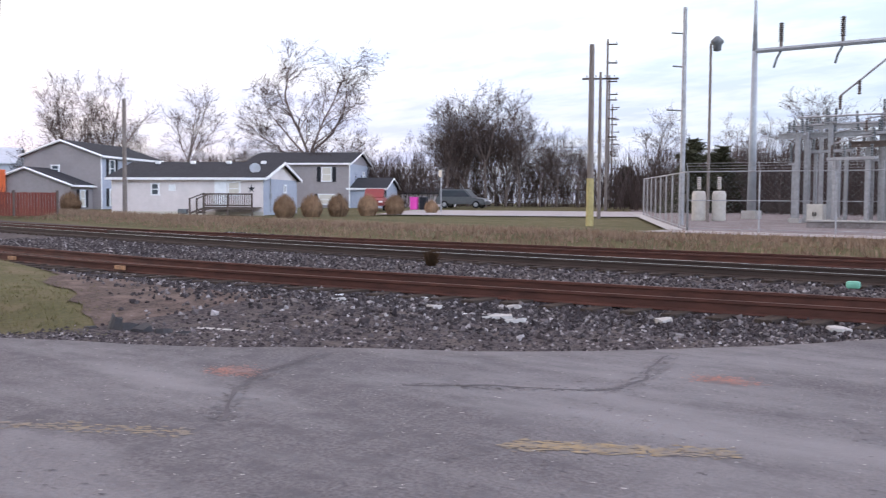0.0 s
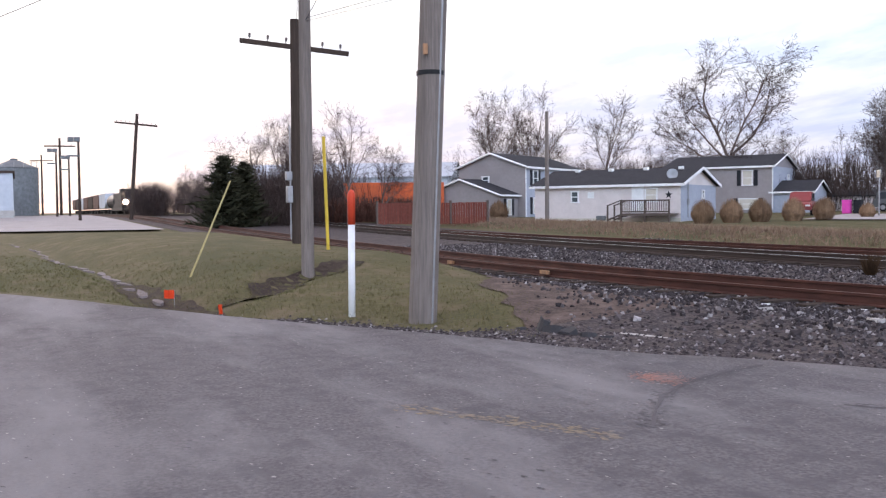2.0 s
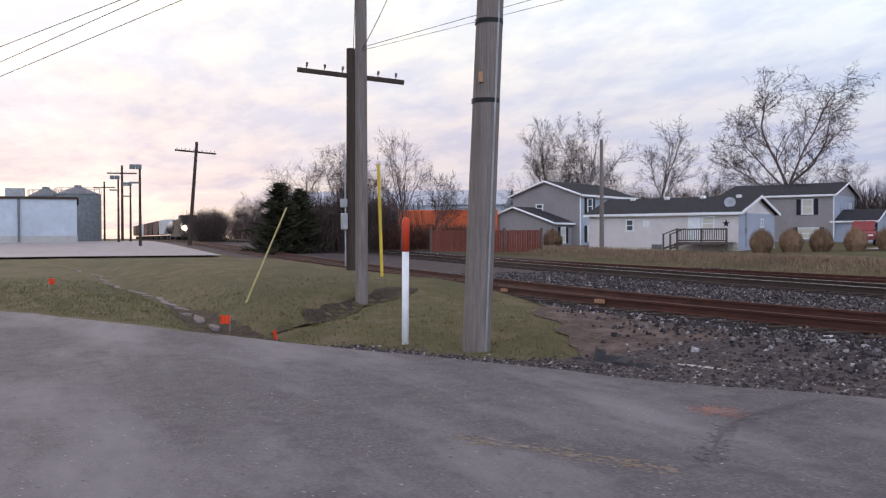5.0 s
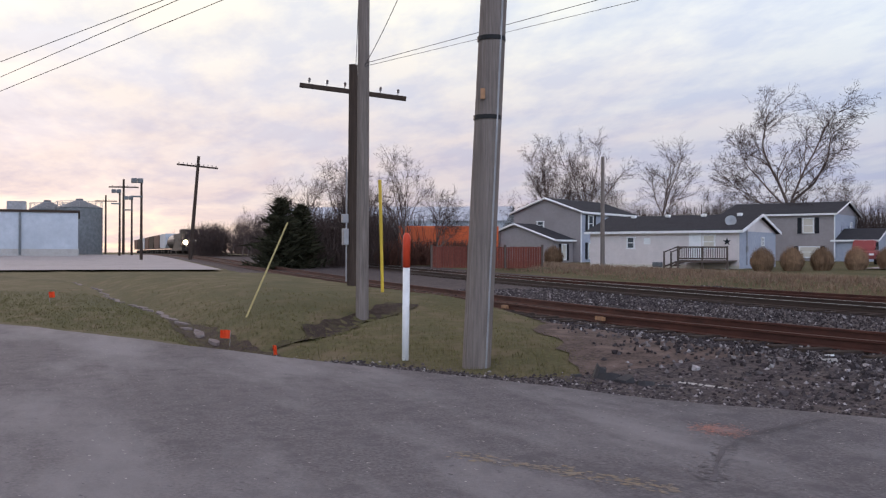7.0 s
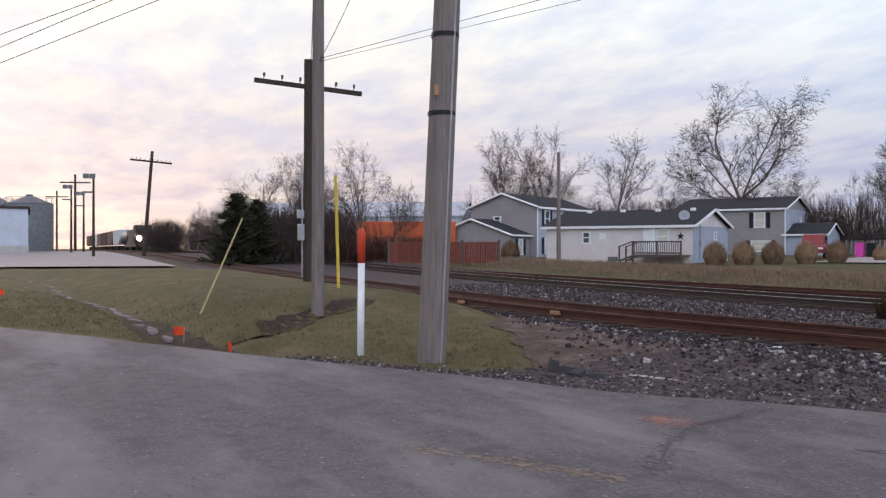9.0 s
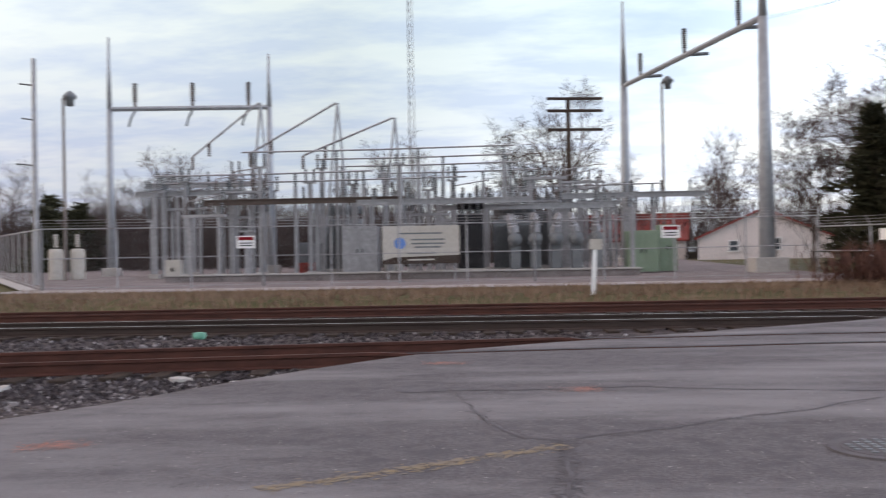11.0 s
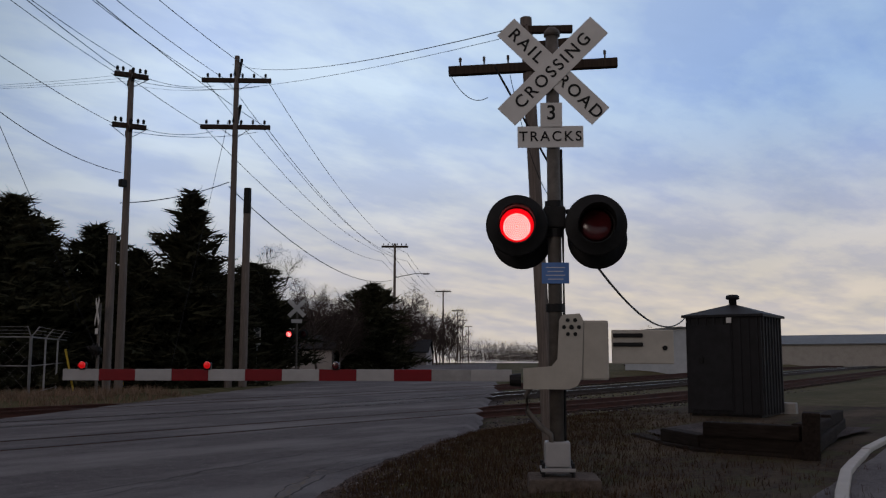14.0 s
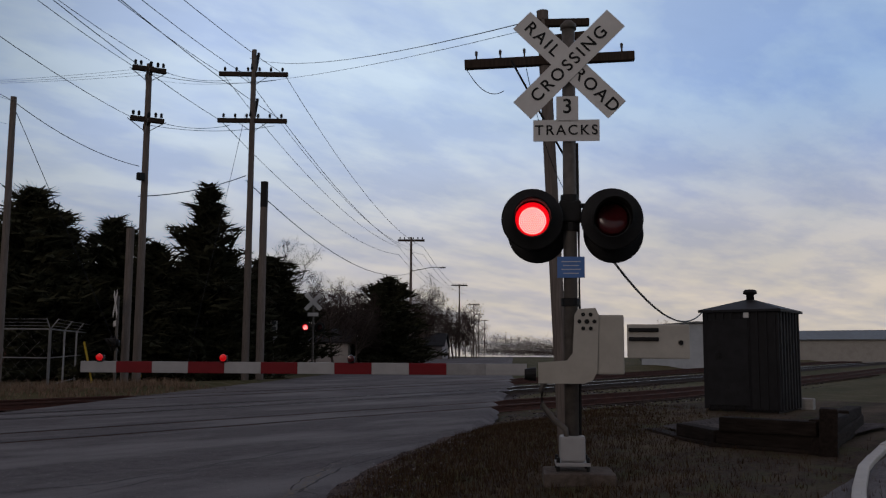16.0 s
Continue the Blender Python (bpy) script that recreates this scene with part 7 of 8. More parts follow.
# ---- chain-link fence ----
def chain_fence(pts, h, label, barbs=True, mesh_step=0.22):
    t = thing("chain_link_fence", Matrix(), label, "fence", "substation fences")
    for (x0, y0), (x1, y1) in zip(pts, pts[1:]):
        a, b = Vector((x0, y0, ground_z(x0, y0))), Vector((x1, y1, ground_z(x1, y1)))
        L = (b - a).length
        n = max(1, round(L / 3.0))
        for i in range(n + 1):
            p = a.lerp(b, i / n)
            bm = bmesh.new()
            tube(bm, p + Vector((0, 0, -0.1)), p + Vector((0, 0, h)), 0.05 if i in (0, n) else 0.035, seg=8)
            part("post", bm, M_GALV, t)
            if barbs:
                d = (b - a).normalized()
                out = Vector((d.y, -d.x, 0)) * 0.25
                bm = bmesh.new()
                tube(bm, p + Vector((0, 0, h)), p + out + Vector((0, 0, h + 0.35)), 0.022, seg=6)
                part("barb_arm", bm, M_GALV, t)
        for z, r in ((h, 0.028), (h * 0.52, 0.02) if barbs else (0.1, 0.012), (0.12, 0.012)):
            bm = bmesh.new()
            tube(bm, a + Vector((0, 0, z)), b + Vector((0, 0, z)), r, seg=6)
            part("rail", bm, M_GALV, t)
        # woven wires
        v, f = [], []
        k = int((L + h) / mesh_step)
        d = (b - a) / L
        for s in (1, -1):
            for i in range(k):
                u = i * mesh_step - (0 if s < 0 else h)
                e0, e1 = (u, u + h) if s > 0 else (u, u - h)
                z0, z1 = 0.05, h
                lo, hi = (e0, e1)
                # clip to the panel
                q = []
                for tt in (0.0, 1.0):
                    q.append((lo + (hi - lo) * tt, z0 + (z1 - z0) * tt))
                (ua, za), (ub, zb) = q
                if ua > ub:
                    ua, za, ub, zb = ub, zb, ua, za
                if ub < 0 or ua > L:
                    continue
                if ua < 0:
                    za += (zb - za) * (0 - ua) / (ub - ua)
                    ua = 0
                if ub > L:
                    zb = za + (zb - za) * (L - ua) / (ub - ua)
                    ub = L
                p, r = a + d * ua + Vector((0, 0, za)), a + d * ub + Vector((0, 0, zb))
                w = Vector((0, 0, 0.0025))
                c = len(v)
                v += [tuple(p - w), tuple(p + w), tuple(r + w), tuple(r - w)]
                f.append((c, c + 1, c + 2, c + 3))
        tagged(raw_object("wire_mesh", v, f, M_GALV, t), kind="stuff")
        if barbs:
            for j in range(3):
                o = Vector((d.y, -d.x, 0)) * (0.08 + 0.08 * j) + Vector((0, 0, h + 0.11 + 0.11 * j))
                bm = bmesh.new()
                tube(bm, a + o, b + o, 0.007, seg=4)
                part("barbed_wire", bm, M_GALV, t)
    return t


chain_fence([(-17.4, 36.0), (-9.0, 37.6), (2.0, 38.4), (13.2, 38.0)], 2.45, "tall chain-link substation fence with barbed wire")
chain_fence([(-17.4, 36.0), (-30.86, 57.24)], 2.45, "chain-link fence running back along the yard", False, 0.07)
chain_fence([(13.2, 38.0), (15.5, 33.4), (17.9, 29.1), (24.5, 37.0)], 2.0, "chain-link fence with outward barbed arms", True, 0.5)
for x, y, z, turn in ((-9.6, 37.35, 1.95, 10), (7.4, 38.0, 2.05, 0)):
    t = thing("warning_sign", pose(x, y - 0.12, z, 0, 0, turn), "white and red high voltage warning sign on the fence", "sign", "warning signs")
    bm = bmesh.new()
    box(bm, (0, 0, 0), (0.75, 0.01, 0.5), bevel=0.004)
    part("panel", bm, M_SIGNW, t)
    bm = bmesh.new()
    box(bm, (0, -0.008, 0.14), (0.6, 0.008, 0.14))
    part("red_band", bm, M_RED, t)
    bm = bmesh.new()
    for k in range(2):
        box(bm, (0, -0.008, -0.04 - 0.1 * k), (0.5, 0.008, 0.04))
    part("writing_bar", bm, M_BLACK, t)
for x, y, z in ((14.6, 35.0, 1.75), (15.6, 33.0, 1.55)):
    t = thing("fence_notice", pose(x - 0.05, y - 0.1, z, 0, 0, -60), "small blank white notice on the fence", "sign", "fence notices")
    bm = bmesh.new()
    box(bm, (0, 0, 0), (0.45, 0.01, 0.42), bevel=0.004)
    part("panel", bm, M_SIGNW, t)
t = thing("marker_post", pose(3.08, 26.6, -0.05, 0, 3, 0), "leaning white marker post with a small sign", "marker post")
bm = bmesh.new()
box(bm, (0, 0, 0.7), (0.13, 0.03, 1.5), bevel=0.005)
part("post", bm, M_WHITE, t)
bm = bmesh.new()
box(bm, (0.02, -0.02, 1.55), (0.35, 0.02, 0.3), bevel=0.005)
part("panel", bm, M_CABWHITE, t)
# distant lattice tower
t = thing("lattice_tower", pose(-10.6, 129.6, 0.9), "slender distant lattice radio tower", "tower")
for k in range(3):
    w = 2.09 * k
    bm = bmesh.new()
    tube(bm, (0.6 * math.cos(w), 0.6 * math.sin(w), 0), (0.35 * math.cos(w), 0.35 * math.sin(w), 40), 0.05, seg=5)
    part("leg", bm, M_STEELP, t)
for i in range(40):
    bm = bmesh.new()
    for k in range(3):
        a, b = 2.09 * k, 2.09 * (k + 1)
        r = 0.6 - 0.25 * i / 40
        tube(bm, (r * math.cos(a), r * math.sin(a), i), (r * math.cos(b), r * math.sin(b), i + 1), 0.03, seg=4)
    part("lacing", bm, M_STEELP, t)
t = pole("utility_pole", 6.1, 69.8, 12.6, 0.2, 0.16, M_POLED, "dark pole with a double crossarm behind the yard")
for z in (12.2, 11.3, 9.9):
    crossarm(t, z, 4.2, 8, pins=3, size=0.18, offset=(0.5, 0))
t = shed("red_roofed_house", 16.0, 72.5, -14, 9.5, 7.5, 0.5, 2.2, 4.3, M_SIDINGW, M_REDROOF, "white house with a red roof behind the fence", "house", False)
window(t, (2.6, -0.04, 1.6), 0.7, 0.8)
window(t, (5.6, -0.04, 1.7), 0.7, 0.9)
t = shed("red_roofed_house", 7.5, 78, -14, 8.5, 8, 0.5, 2.2, 4.4, M_SIDINGW, M_REDROOF, "second white house with a red roof", "house", True)

# ---------------- verges, debris, markings ----------------
rows = []
for s in [3.6 + 0.35 * i for i in range(60)]:
    e = right_edge(s)
    rows.append([sn(s, e + w + 0.3 * noise.noise((s * 1.3, 7, k)) * (k > 0)) for k, w in enumerate((0.1, -0.5, -1.2, -2.0, -3.2, -4.6, -5.8, -8.5, -12.0))])


def drape(name, rows, material, lift, label, category, kind="structure"):
    verts, faces = [], []
    w = len(rows[0])
    for row in rows:
        for x, y in row:
            verts.append((x, y, land_z(x, y) + lift))
    for i in range(len(rows) - 1):
        for j in range(w - 1):
            a = i * w + j
            faces.append((a, a + w, a + w + 1, a + 1))
    return tagged(raw_object(name, verts, faces, material, None, True), label, category, kind=kind)


fine = [[tuple(Vector(r[j]).lerp(Vector(r[j + 1]), k / 4)) for j in range(8) for k in range(4)] + [r[-1]] for r in rows]
drape("weedy_verge", fine, M_VERGE, 0.016, "dark brown weedy verge beside the crossing", "verge")
rows = []
for s in [-7.6 + 0.3 * i for i in range(33)]:
    e = left_edge(s)
    rows.append([sn(s, e + w + 0.35 * noise.noise((s * 0.8, 9, 2)) * (w > 0.5)) for w in (0.4 + 3.4 * smooth(-5.6, -3, s), 0.35 + 2.2 * smooth(-5.6, -3, s), 0.3 + 1.2 * smooth(-5.6, -3, s), 0.25 + 0.4 * smooth(-5, 0, s), 0.15, -0.08)])
drape("dirt_shoulder", [[tuple(Vector(r[j]).lerp(Vector(r[j + 1]), k / 3)) for j in range(5) for k in range(3)] + [r[-1]] for r in rows], M_GRAVEL, 0.02, "dark gravel and dirt shoulder along the asphalt", "shoulder")

rows = []
for x in [-26 + 0.35 * i for i in range(66)]:
    y0 = max(bank_y(x) - 0.15, (7.95 - EN.x * x) / EN.y)
    y1 = max(y0 + 0.3, 9.9 + bed_shift(x))
    rows.append([(x, y0 + (y1 - y0) * k / 14) for k in range(14, -1, -1)])
drape("dirt_margin", rows, M_DIRT, 0.014, "bare brown dirt and grit between grass and ballast", "dirt")

rows = []
for s in [3.7 + 0.3 * i for i in range(40)]:
    e = right_edge(s)
    w = 0.55 + 0.35 * noise.noise((s * 0.9, 5, 8)) + 0.15 * noise.noise((s * 3.0, 5, 8))
    rows.append([sn(s, e + 0.12 - w * k / 5) for k in range(6)])
drape("gravel_edge", rows, M_DIRT, 0.026, "grey grit washed along the road edge", "gravel")


def near_verge(rng):
    s = rng.uniform(3.9, 22)
    n = right_edge(s) - abs(rng.gauss(0.6, 1.8)) - 0.25
    x, y = sn(s, n)
    return (x, y) if y < 10.2 and x > 2.5 else None


blades("verge_weeds", near_verge, 52000, 0.1, 0.005, M_WEED, "matted dead brown weeds by the mast", 21, 1.2, "weeds")
blades("verge_grass", near_verge, 14000, 0.07, 0.004, M_BLADE, "short dull green grass by the mast", 22, 0.8)


def left_grass(rng):
    s = rng.uniform(-26, -4.5)
    n = left_edge(s) + 0.45 + abs(rng.gauss(0, 2.6))
    x, y = sn(s, n)
    return (x, y) if y < bank_y(x) + rng.uniform(-0.4, 0.3) else None


blades("roadside_grass", left_grass, 34000, 0.055, 0.005, M_BLADE, "short winter grass on the roadside bank", 23, 0.9)


def strip_grass(rng):
    x = rng.uniform(-60, 22)
    y = rng.gauss(27.2, 1.5)
    return (x, y) if 24.6 < y < 33 else None


blades("dry_grass_strip", strip_grass, 44000, 0.26, 0.012, M_DRY, "tall straw-coloured dry grass beside the tracks", 24, 0.8)


def shoulder_stones(name, spots, n, lo, hi, seed, label):
    rng = random.Random(seed)
    v, f = [], []
    k = 0
    while k < n:
        p = spots(rng)
        if not p:
            continue
        k += 1
        x, y = p
        r = rng.uniform(lo, hi)
        z = land_z(x, y) + 0.02 + r * 0.2
        b = len(v)
        a0 = rng.random() * 3
        for i in range(5):
            w = a0 + 1.2566 * i
            v.append((x + r * math.cos(w) * rng.uniform(0.7, 1.2), y + r * math.sin(w) * rng.uniform(0.7, 1.2), z - r * 0.3))
        v.append((x + rng.uniform(-0.3, 0.3) * r, y + rng.uniform(-0.3, 0.3) * r, z + r * rng.uniform(0.3, 0.7)))
        for i in range(5):
            f.append((b + i, b + (i + 1) % 5, b + 5))
    tagged(raw_object(name, v, f, M_STONE), label, "stones", kind="stuff")


def right_spots(rng):
    s = rng.uniform(3.8, 14)
    return sn(s, right_edge(s) + 0.1 - abs(rng.gauss(0, 0.45)))


def left_spots(rng):
    s = rng.uniform(-8.5, 3)
    x, y = sn(s, left_edge(s) + abs(rng.gauss(0.1, 0.2 + 0.9 * smooth(-6.0, -3, s))))
    return (x, y) if y < 10 else None


shoulder_stones("roadside_gravel", right_spots, 7000, 0.008, 0.024, 31, "loose dark gravel along the road edge")
shoulder_stones("shoulder_gravel", left_spots, 5000, 0.01, 0.03, 32, "loose gravel and chips on the dirt shoulder")


def slab(x, y, w, d, h, turn, material, name, label, cat, tilt=4):
    rng = random.Random(int(abs(x * 100 + y * 10)))
    bm = bmesh.new()
    pts = []
    for i in range(7):
        a = 6.283 * i / 7
        pts.append((w / 2 * math.cos(a) * rng.uniform(0.7, 1.1), d / 2 * math.sin(a) * rng.uniform(0.7, 1.1)))
    lo = [bm.verts.new((px, py, 0)) for px, py in pts]
    hi = [bm.verts.new((px * 0.9, py * 0.9, h * rng.uniform(0.8, 1.1))) for px, py in pts]
    bm.faces.new(lo[::-1])
    bm.faces.new(hi)
    for i in range(7):
        j = (i + 1) % 7
        bm.faces.new((lo[i], lo[j], hi[j], hi[i]))
    ob = tagged(as_object(name, bm, material), label, cat)
    ob.matrix_basis = pose(x, y, max(land_z(x, y), ground_z(x, y) - 0.172 if y > 9.6 + bed_shift(x) else -9) - 0.01, rng.uniform(-tilt, tilt), rng.uniform(-tilt, tilt), turn)
    return ob


# broken slabs and lumps near the rails
for x, y, w, d, h in ((-6.3, 8.4, 0.45, 0.3, 0.1), (-6.0, 8.2, 0.4, 0.25, 0.06), (-6.5, 8.8, 0.35, 0.2, 0.05), (-8.3, 9.6, 0.5, 0.25, 0.05), (-7.5, 10.2, 0.5, 0.3, 0.05), (-5.2, 10.2, 0.35, 0.22, 0.08), (-9.8, 9.2, 0.3, 0.2, 0.07), (-2.6, 10.6, 0.4, 0.25, 0.05), (-3.4, 10.9, 0.3, 0.2, 0.06)):
    slab(x, y, w, d, h, x * 50, M_CONCRETE, "broken_slab", "broken pale concrete slab in the ballast", "rubble", 8)
for i, (x, y, w, h) in enumerate(((-8.55, 4.98, 0.18, 0.16), (-8.4, 5.05, 0.3, 0.09), (-8.2, 5.1, 0.26, 0.08), (-8.02, 5.22, 0.25, 0.06), (-8.75, 4.85, 0.2, 0.05), (-7.85, 5.32, 0.18, 0.04))):
    slab(x, y, w, w * 0.8, h, i * 40, M_CRACK, "asphalt_chunk", "black lump of broken asphalt on the shoulder", "debris", 14)
slab(-7.5, 5.95, 1.5, 0.35, 0.03, 33, M_CONCRETE, "old_slab", "worn flat concrete slab flush with the shoulder", "slab", 1)
for x, y in ((-9.1, 10.3), (-7.4, 9.1), (-10.4, 9.8)):
    slab(x, y, 0.14, 0.1, 0.04, 40, M_WHITE, "litter", "scrap of white litter on the ballast", "litter", 10)
# green cover on the middle track, orange-painted tie ends
t = thing("green_cover", pose(-4.72, 15.75, -0.09, 0, 0, 8), "small pale green plastic cover beside the rail", "plastic cover")
bm = bmesh.new()
box(bm, (0, 0, 0.06), (0.21, 0.16, 0.12), bevel=0.045)
part("shell", bm, M_GREENLIT, t)
for x in (-16.6, -21.0, -23.6):
    t = thing("painted_joint", pose(x, near_track_y(x) - 0.06, -0.08), "orange paint daubed on the rail joint", "rail joint", "painted joints")
    bm = bmesh.new()
    box(bm, (0, 0, 0.03), (0.34, 0.05, 0.08), bevel=0.01)
    part("joint_bar", bm, M_FLAG if x < -30 else M_JOINT, t)
t = thing("weed_tuft", pose(-13.6, 15.6, -0.14), "dark dead weed tuft between the tracks", "weed")
rng = random.Random(5)
v, f = [], []
for i in range(260):
    a, u = rng.uniform(0, 6.283), rng.random()
    b = len(v)
    tx, ty, tz = 0.3 * u * math.cos(a), 0.3 * u * math.sin(a), 0.5 * rng.uniform(0.4, 1)
    v += [(0.08 * math.cos(a) - 0.01, 0.08 * math.sin(a), 0), (0.08 * math.cos(a) + 0.01, 0.08 * math.sin(a), 0), (tx, ty, tz)]
    f.append((b, b + 1, b + 2))
raw_object("stems", v, f, M_WEED, t)
# utility flags in the grass
for x, y in ((-14.72, 2.15), (-12.75, 2.5), (-22.5, -0.6)):
    t = thing("marking_flag", pose(x, y, land_z(x, y), 8, -5, x * 30), "small orange utility marking flag in the grass", "flag", "marking flags")
    bm = bmesh.new()
    tube(bm, (0, 0, -0.02), (0, 0, 0.26), 0.004, seg=5)
    part("wire", bm, M_GALV, t)
    bm = bmesh.new()
    n = 5
    cols = [[bm.verts.new((0.004 + 0.16 * i / n, 0.02 * math.sin(i * 1.4), z)) for z in (0.13, 0.26)] for i in range(n + 1)]
    for a, b in zip(cols, cols[1:]):
        bm.faces.new((a[0], b[0], b[1], a[1]))
    bmesh.ops.solidify(bm, geom=list(bm.faces), thickness=0.003)
    part("pennant", bm, M_FLAG, t)
# concrete drain channel in the grass
for i in range(32):
    x = -12.0 - 1.1 * i
    y = ditch_y(x) + 0.05 * math.sin(i * 2.3)
    slab(x, y, 1.15 + 0.2 * math.sin(i * 1.9), 0.2, 0.05, 5 + 9 * math.sin(i * 1.3), M_YARD, "drain_slab", "short length of concrete drain channel in the grass", "drain", 2)["group"] = "drain channel"


# bare dark soil along the ditch and the side gully
rows = []
for i in range(60):
    x = -11.4 - 0.16 * i
    w = (0.3 + 0.16 * noise.noise((x * 1.7, 4, 4))) * smooth(-21, -16, x) + 0.04
    rows.append([(x, ditch_y(x) + w * (k / 4 - 1) + 0.1 * noise.noise((x * 2, k, 1))) for k in range(9)])
drape("ditch_soil", rows, M_DITCH, 0.016, "dark bare soil along the ditch", "soil")
rows = []
for i in range(26):
    u = 0.25 + 0.16 * i
    w = 0.34 + 0.2 * noise.noise((u * 1.6, 6, 2))
    rows.append([(-13.2 + 0.66 * g - 0.75 * u, 2.6 + 0.75 * g + 0.66 * u) for g in [0.12 * math.sin(u * 2) + w * (k / 4 - 1) + 0.08 * noise.noise((u * 3, k, 8)) for k in range(9)]])
drape("gully_soil", rows, M_DITCH, 0.018, "eroded dark soil in a gully by the pole", "soil")


# ---- road surface details ----
def road_mark(name, pts, width, material, lift, label, cat, wob=0.6, step=0.12):
    dense = []
    for a, b in zip(pts, pts[1:]):
        a, b = Vector(a), Vector(b)
        n = max(2, int((b - a).length / step))
        dense += [a.lerp(b, i / n) for i in range(n)]
    dense.append(Vector(pts[-1]))
    dense = [(p.x + 0.11 * noise.noise((p.x * 1.4, p.y * 1.4, 9)) + 0.035 * noise.noise((p.x * 5, p.y * 5, 9)), p.y + 0.11 * noise.noise((p.x * 1.4, p.y * 1.4, 19)) + 0.035 * noise.noise((p.x * 5, p.y * 5, 19))) for p in dense]
    bm = bmesh.new()
    strip(bm, dense, width, lift, wob)
    return tagged(as_object(name, bm, material), label, cat, kind="structure")


CRACKS = (
    ((-4.42, 3.21), (-5.05, 3.84), (-5.4, 4.36), (-5.73, 5.28)), ((-3.56, 7.08), (-3.23, 6.04), (-3.17, 5.54), (-3.59, 5.21), (-4.4, 4.69)),
    ((-0.14, 8.83), (0.15, 7.3), (0.43, 6.51), (0.72, 6.4), (3.51, 8.06)), ((0.72, 6.4), (0.64, 4.94)), ((10.97, 8.51), (9.69, 9.01), (5.69, 8.05), (3.42, 8.5), (1.55, 8.88), (-0.6, 8.7)),
    ((6.32, 6.12), (8.08, 7.12), (10.12, 7.69)), ((3.7, 6.63), (4.11, 6.63), (3.8, 5.9)),
    ((3.64, 6.35), (3.94, 7.08), (4.61, 7.43), (5.61, 7.65), (7.78, 8.61), (9.28, 8.54), (9.19, 7.23)),
    ((4.61, 7.43), (4.40, 6.56), (4.40, 6.02), (4.41, 5.54), (4.46, 4.87)),
    ((6.36, 5.76), (6.41, 6.28), (7.07, 6.76), (9.01, 7.84), (11.02, 8.45)))
for i, c in enumerate(CRACKS):
    road_mark("road_crack", c, 0.013 if i > 6 else 0.024, M_CRACK if 3 < i < 10 else M_PATCH, 0.0025, "dark sealed crack across the asphalt", "crack", 0.6)


def paint_flakes(name, material, label, area, count, seed, lo=0.015, hi=0.06):
    """Worn paint: many small irregular flakes of what is left of it. area(rng) -> x, y."""
    rng = random.Random(seed)
    v, f = [], []
    for i in range(count):
        x, y = area(rng)
        r = rng.uniform(lo, hi)
        z = ground_z(x, y) + 0.002 + 0.006 * noise.noise((x * 0.5, y * 0.5, 2)) + 0.0015 * rng.random()
        b = len(v)
        k = rng.randint(5, 7)
        a0 = rng.random() * 6
        for j in range(k):
            w = a0 + 6.2832 * j / k
            q = r * rng.uniform(0.4, 1.1)
            dx, dy = q * math.cos(w) * 1.6, q * math.sin(w) * 0.7
            v.append((x + ES.x * dx + EN.x * dy, y + ES.y * dx + EN.y * dy, z))
        f.append(tuple(range(b, b + k)))
    return tagged(raw_object(name, v, f, material), label, "road marking", kind="structure")


def line_area(s0, s1, n, w):
    def area(rng):
        s = rng.uniform(s0, s1)
        return sn(s, n + 0.02 * math.sin(s * 2) + rng.gauss(0, w))
    return area


for i, (s0, s1, n, c) in enumerate(((-14, -10, 4.85, 120), (-3.6, -2.1, 4.75, 60), (-0.45, 0.75, 4.82, 150), (1.8, 3.9, 4.92, 120))):
    paint_flakes("centre_line", M_YELLOW, "worn yellow centre line on the road", line_area(s0, s1, n, 0.05), c * 4, 70 + i, 0.005, 0.028)
paint_flakes("edge_line", M_YELLOW, "faded yellow edge line on the road", line_area(5.2, 11, 1.98, 0.05), 500, 80, 0.005, 0.025)
for x, y, turn in ((-5.62, 4.25, 10), (-2.74, 6.34, 20), (-0.28, 11.0, 5), (1.04, 8.78, 0)):
    paint_flakes("survey_paint", M_ORANGE_PAINT, "faded orange survey paint on the asphalt", lambda rng, x=x, y=y: (x + ES.x * rng.gauss(0, 0.13) + EN.x * rng.gauss(0, 0.05), y + ES.y * rng.gauss(0, 0.13) + EN.y * rng.gauss(0, 0.05)), 650, int(90 + x * 3), 0.004, 0.016)


def crack_area(c, w):
    ps = [Vector(p) for p in c]
    runs = list(zip(ps, ps[1:]))

    def area(rng):
        a, b = rng.choices(runs, [(q - p).length for p, q in runs])[0]
        p = a.lerp(b, rng.random())
        return p.x + rng.gauss(0, w), p.y + rng.gauss(0, w)
    return area


for i, c in enumerate(CRACKS[:4]):
    paint_flakes("worn_crack_edge", M_PATCH, "dark worn asphalt along a crack", crack_area(c, 0.05), 420, 60 + i, 0.004, 0.018)
t = thing("manhole_cover", pose(2.7, 6.04, 0.0), "round cast-iron manhole cover in the road", "manhole")
bm = bmesh.new()
lathe(bm, [(0.0, 0.004), (0.29, 0.004), (0.29, 0.014), (0.28, 0.016), (0.0, 0.016)], 32)
part("cover", bm, M_PATCH, t)
bm = bmesh.new()
lathe(bm, [(0.305, 0.0), (0.36, 0.0), (0.36, 0.012), (0.305, 0.012)], 32)
part("frame_ring", bm, M_PATCH, t)
bm = bmesh.new()
for i in range(-3, 4):
    for j in range(-3, 4):
        if i * i + j * j < 11:
            box(bm, (i * 0.075, j * 0.075, 0.018), (0.04, 0.04, 0.006))
